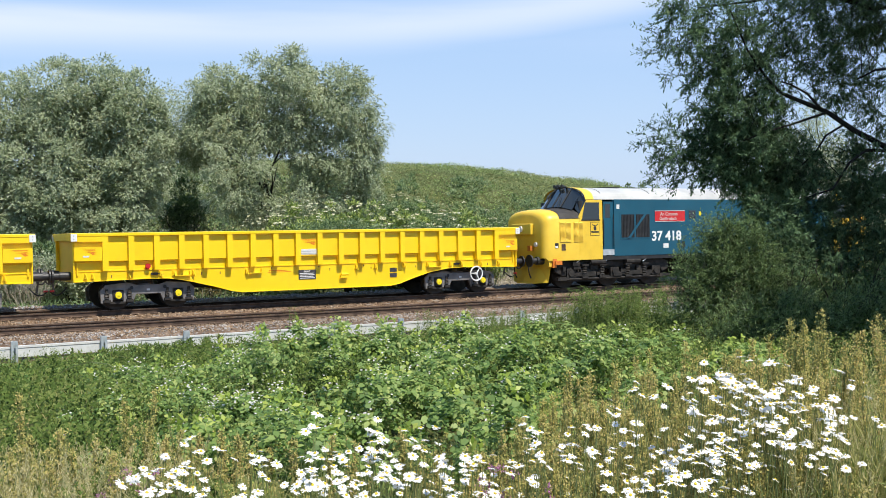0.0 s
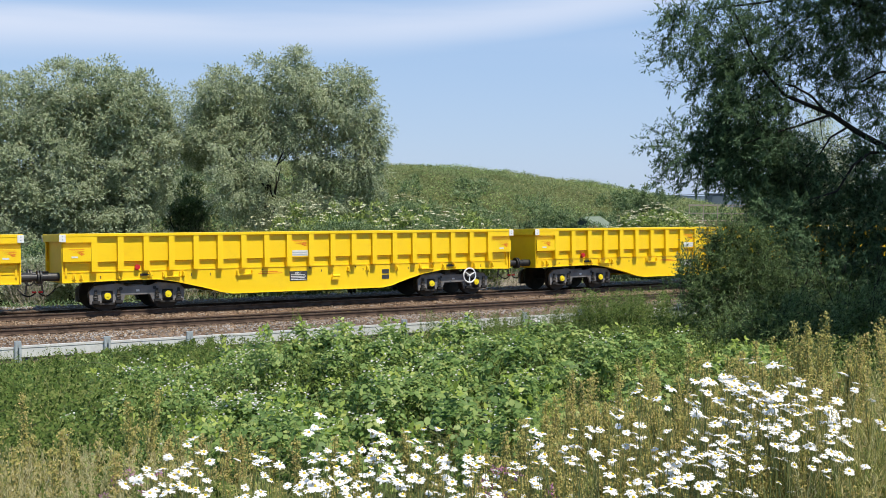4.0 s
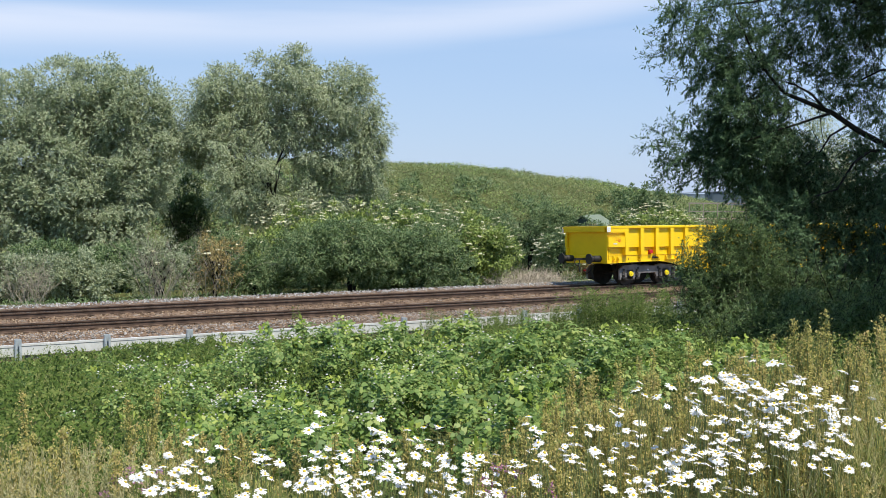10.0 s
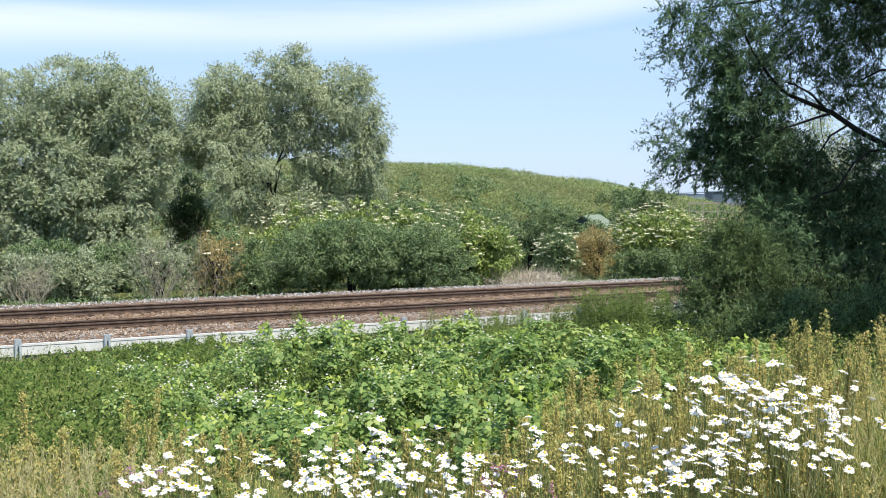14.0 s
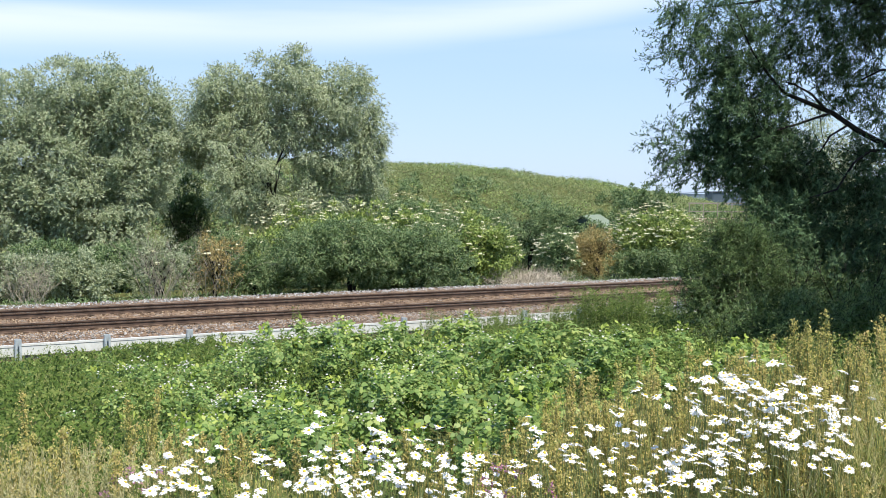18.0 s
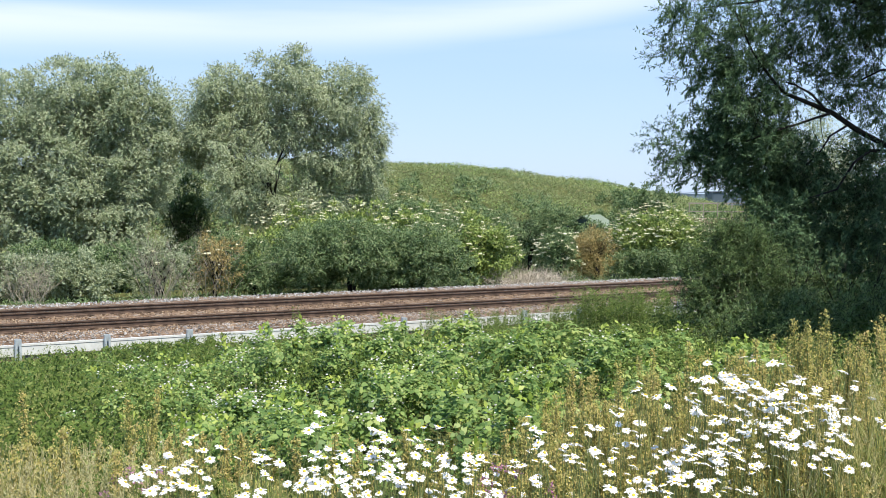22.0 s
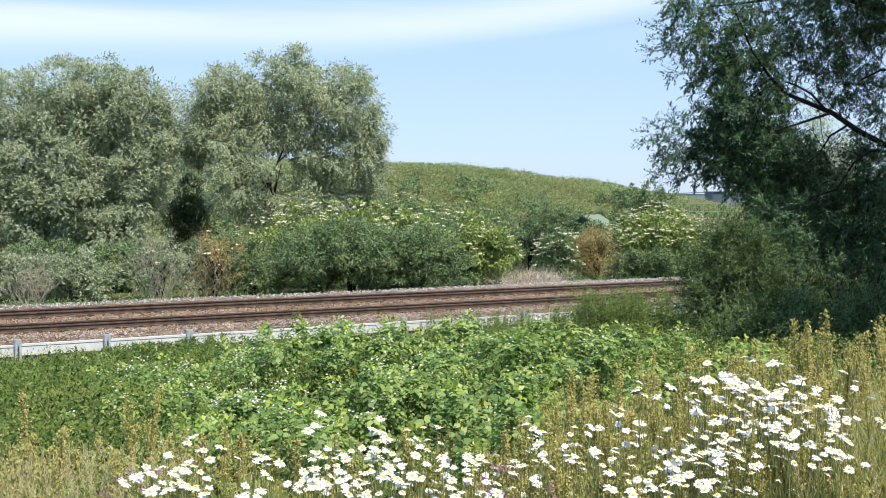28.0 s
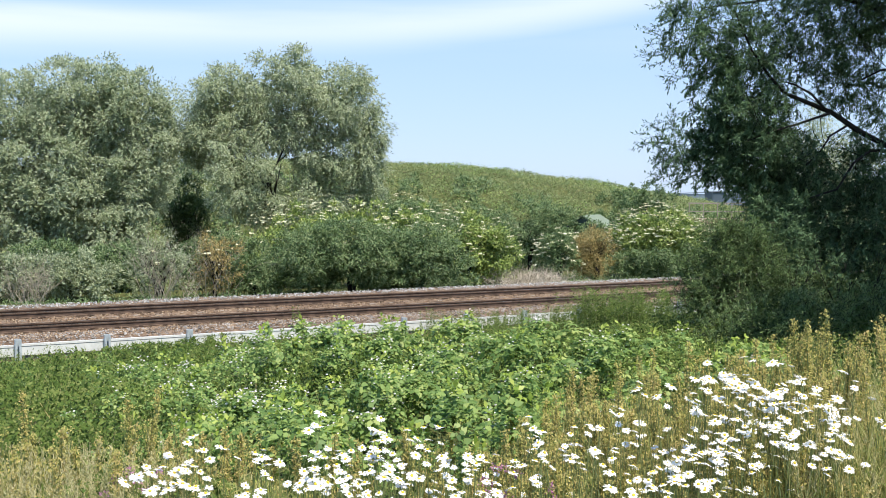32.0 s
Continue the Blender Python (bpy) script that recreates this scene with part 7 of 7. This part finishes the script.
    # airy upper growth with sky between
    crown("upper_crown", (-0.2, 0, 0.0), [(-4.05, 0, 4.30, 0.50, 0.7, 0.40, 70), (-3.35, 0, 4.42, 0.55, 0.7, 0.30, 125), (-2.65, 0, 4.42, 0.45, 0.7, 0.30, 110), (-3.55, 0, 3.85, 0.45, 0.6, 0.20, 40), (-2.75, 0, 3.80, 0.45, 0.6, 0.20, 44),
                                          (-3.25, 0, 3.45, 0.34, 0.5, 0.28, 44), (-2.65, 0, 3.15, 0.34, 0.5, 0.34, 56), (-3.9, 0, 3.55, 0.28, 0.4, 0.32, 36), (-1.6, 0, 3.9, 0.8, 0.9, 0.9, 100)])
    # hanging curtain in the shade
    crown("lower_crown", (-0.1, -0.1, -0.25), [(-3.3, -0.2, 2.15, 0.50, 0.7, 0.30, 85), (-2.7, -0.2, 2.25, 0.45, 0.7, 0.40, 99), (-3.75, -0.2, 1.55, 0.42, 0.7, 0.36, 92), (-3.1, -0.4, 1.55, 0.50, 0.7, 0.40, 125), (-2.5, -0.4, 1.45, 0.45, 0.7, 0.50, 112),
                                               (-3.65, -0.4, 1.0, 0.42, 0.6, 0.30, 72), (-2.9, -0.7, 0.85, 0.55, 0.7, 0.45, 125), (-2.2, -0.7, 0.7, 0.6, 0.7, 0.6, 99), (-3.1, -0.9, 0.25, 0.60, 0.6, 0.40, 85), (-2.3, -0.9, 0.1, 0.60, 0.6, 0.40, 66), (-1.4, 0.2, 1.9, 0.9, 0.9, 1.0, 72),
                                               (-4.35, -0.8, 1.55, 0.40, 0.6, 0.36, 100), (-4.10, -1.0, 1.05, 0.40, 0.6, 0.40, 110), (-3.70, -1.0, 0.60, 0.50, 0.6, 0.40, 100)])
    # the rest of the crown, out of view; Q's lobes are added to cast shade
    P, out = tufted([(0.4, 0, 6.0, 2.0, 2.0, 2.3), (-0.6, -1.4, 4.6, 1.3, 1.0, 0.6)], 220, 0.34, 18, 0.6)
    Q, more = tufted([(-2.9, -0.3, 5.5, 1.5, 1.0, 0.4), (-2.0, -1.7, 5.7, 1.4, 1.0, 0.4), (-1.0, -2.2, 5.2, 1.5, 1.2, 0.5), (-1.0, -4.2, 4.9, 1.3, 1.2, 0.5), (-2.5, -4.9, 4.8, 1.2, 1.1, 0.4)], 520, 0.30, 18, 0.6)
    V, F = sprays(np.concatenate([P, Q]), np.concatenate([out, more]), 5, 0.3, 0.13, 0.05, 0.3, far=True)
    part("unseen_shade_crown", fast_mesh("unseen_shade_crown", V, F, NEAR_TREE), NEAR_TREE, t)
    return pieces


SWAYING = near_willow(base_at(8.8, 15.2))


def thorn_bush(base):
    """A rounded bush of upright leafy shoots."""
    global RNG
    RNG = np.random.default_rng(15)
    t = tagged(new("thorn_bush"), "dense mid-green bush of slender leaves under the willow", "shrub")
    t.location = base
    rng = random.Random(15)
    wood = Build()
    for _ in range(9):
        a = rng.uniform(0, 6.28)
        limbs(wood, (rng.uniform(-0.3, 1.2), rng.uniform(-0.3, 0.3), -0.2), (math.cos(a) * 0.6, math.sin(a) * 0.4, 1), 0.8, 0.030, 2, rng, up=0.4)
    part("woody_growth", wood, BARK, t)
    lobes = [(-0.60, -0.08, 0.86, 0.32, 0.4, 0.27, 110), (-0.34, 0, 1.20, 0.3, 0.36, 0.26, 100), (-0.42, 0, 1.42, 0.13, 0.24, 0.10, 18), (-0.06, -0.08, 1.02, 0.32, 0.4, 0.30, 110), (-0.12, -0.24, 0.62, 0.44, 0.48, 0.32, 150),
             (-0.68, -0.16, 0.54, 0.3, 0.4, 0.27, 90), (0.36, 0.1, 0.52, 0.34, 0.40, 0.30, 80), (0.34, -0.2, 0.30, 0.50, 0.48, 0.26, 110), (0.76, 0.3, 0.42, 0.40, 0.4, 0.34, 90),
             (0.95, 0.2, 0.40, 0.50, 0.45, 0.42, 130), (1.60, 0.3, 0.55, 0.55, 0.5, 0.55, 140), (2.25, 0.3, 0.60, 0.60, 0.5, 0.60, 140), (-0.60, -1.6, 0.32, 0.40, 0.35, 0.28, 80), (0.0, -1.7, 0.40, 0.40, 0.35, 0.32, 100), (0.60, -1.7, 0.45, 0.40, 0.35, 0.36, 100), (1.20, -1.6, 0.48, 0.50, 0.40, 0.40, 120),
             (-0.9, 0, 0.95, 0.14, 0.2, 0.22, 14), (-0.2, 0, 1.42, 0.16, 0.2, 0.14, 16), (-0.55, 0, 1.30, 0.10, 0.2, 0.20, 12)]
    P, D = lobe_shoots(lobes, 0.7, (0, -0.15, 0.35), 0.45)
    V, F, TV, TF = shoots(P, D, 0.27, 5, 9, 0.042, 0.013, 0.05, 0.7)
    leaves = part("leaves", fast_mesh("leaves", V, F, THORN), THORN, t)
    tagged(part("twig_growth", fast_mesh("twig_growth", TV, TF, BARK), BARK, leaves), kind="stuff")
    P, out = lobe_points([(a, b + 0.15, c, d * 0.8, e * 0.6, f * 0.85) for a, b, c, d, e, f, n in lobes], 9000, 0.8)
    V, F = blades(P, unit(RNG.normal(size=P.shape)), 0.07 * RNG.uniform(0.6, 1.3, len(P)), 0.035)
    part("inner_leaves", fast_mesh("inner_leaves", V, F, THORN), THORN, t)


thorn_bush(base_at(3.97, 13.5))

def travelled(t):
    """How far the train has run; it gathers speed a little."""
    t = min(t, 10.5)
    late = min(max((t - 3.0) / 4.0, 0), 1)
    return 30.347 + 16.17 * t + 0.0598 * t * t - (0.28 - 0.10 * max(1 - t, 0)) * (1 - late * late * (3 - 2 * late))


# how far the outer twigs of the near willow lift in the wind, in centimetres
UPPER_SWAY = [(0.0, 9), (0.5, 4), (1.0, -2), (1.5, 8), (2.0, 6), (2.7, -1), (3.5, -4), (4.5, 0), (5.5, -1), (6.3, 1), (7.2, 8), (8.0, 4), (9.0, 0), (9.6, 3), (11.0, -2), (12.0, 3), (13.0, 4), (14.0, 0), (14.6, 5), (16.5, -1), (18.0, -1),
              (19.5, -3), (20.5, 1), (22.0, 2), (23.3, 5), (24.2, 16), (25.0, 21), (26.0, 12), (27.7, 13), (29.0, 19), (29.7, 11), (30.5, 5), (32.0, 5)]
LOWER_SWAY = [(0.0, 2), (0.5, 4), (1.2, 0), (2.0, 5), (3.2, 0), (4.5, -1), (6.0, -4), (7.7, 1), (9.0, -1), (10.8, -4), (12.5, 4), (13.2, -2), (14.5, 6), (15.5, 2), (17.0, -4), (18.5, 2), (19.7, -1), (20.5, 6), (21.5, -3), (22.5, 3),
              (23.0, -1), (24.2, 4), (25.5, 9), (27.0, 3), (28.5, 6), (30.0, 1), (32.0, 2)]


def sway(piece, pivot, reach, lifts, share):
    """Rows for a leafy piece that turns a little about its bough; it reaches that far towards the open side."""
    p = Matrix.Translation(pivot)
    walk(piece, [(t, p @ pose(0, 0, 0, 0, math.degrees(share * 0.01 * c / reach), 0) @ p.inverted()) for t, c in lifts])


def motions():
    sway(SWAYING["upper_fringe"], (-4.0, -0.4, 3.6), 2.0, UPPER_SWAY, 0.8)
    sway(SWAYING["lower_fringe"], (-4.0, -0.4, 2.8), 1.9, LOWER_SWAY, 1.0)
    sway(SWAYING["crown"], (-2.6, -0.4, 2.6), 3.3, LOWER_SWAY, 0.5)
    sway(SWAYING["upper_crown"], (-1.0, 0, 3.8), 4.0, UPPER_SWAY, 0.3)
    sway(SWAYING["lower_crown"], (-1.5, 0, 2.2), 3.0, LOWER_SWAY, 0.3)
    for behind, thing in train:
        rows = [(t, line_pose(travelled(t) - behind) @ canted(CANT[0.0])) for t in [0.5 * i for i in range(22)]]
        rows += [(32.0, line_pose(travelled(10.5) - behind + 17.43 * 21.5) @ canted(CANT[0.0]))]
        walk(thing, rows)
    for ws, r in WHEELS:
        rest = ws.matrix_basis.copy()
        rows = [(i / 30, Matrix.Translation(rest.translation) @ pose(0, 0, 0, 0, math.degrees((travelled(i / 30) - travelled(0)) / r), 0)) for i in range(0, 316)]
        rows.append((32.0, rows[-1][1]))
        walk(ws, rows)


motions()
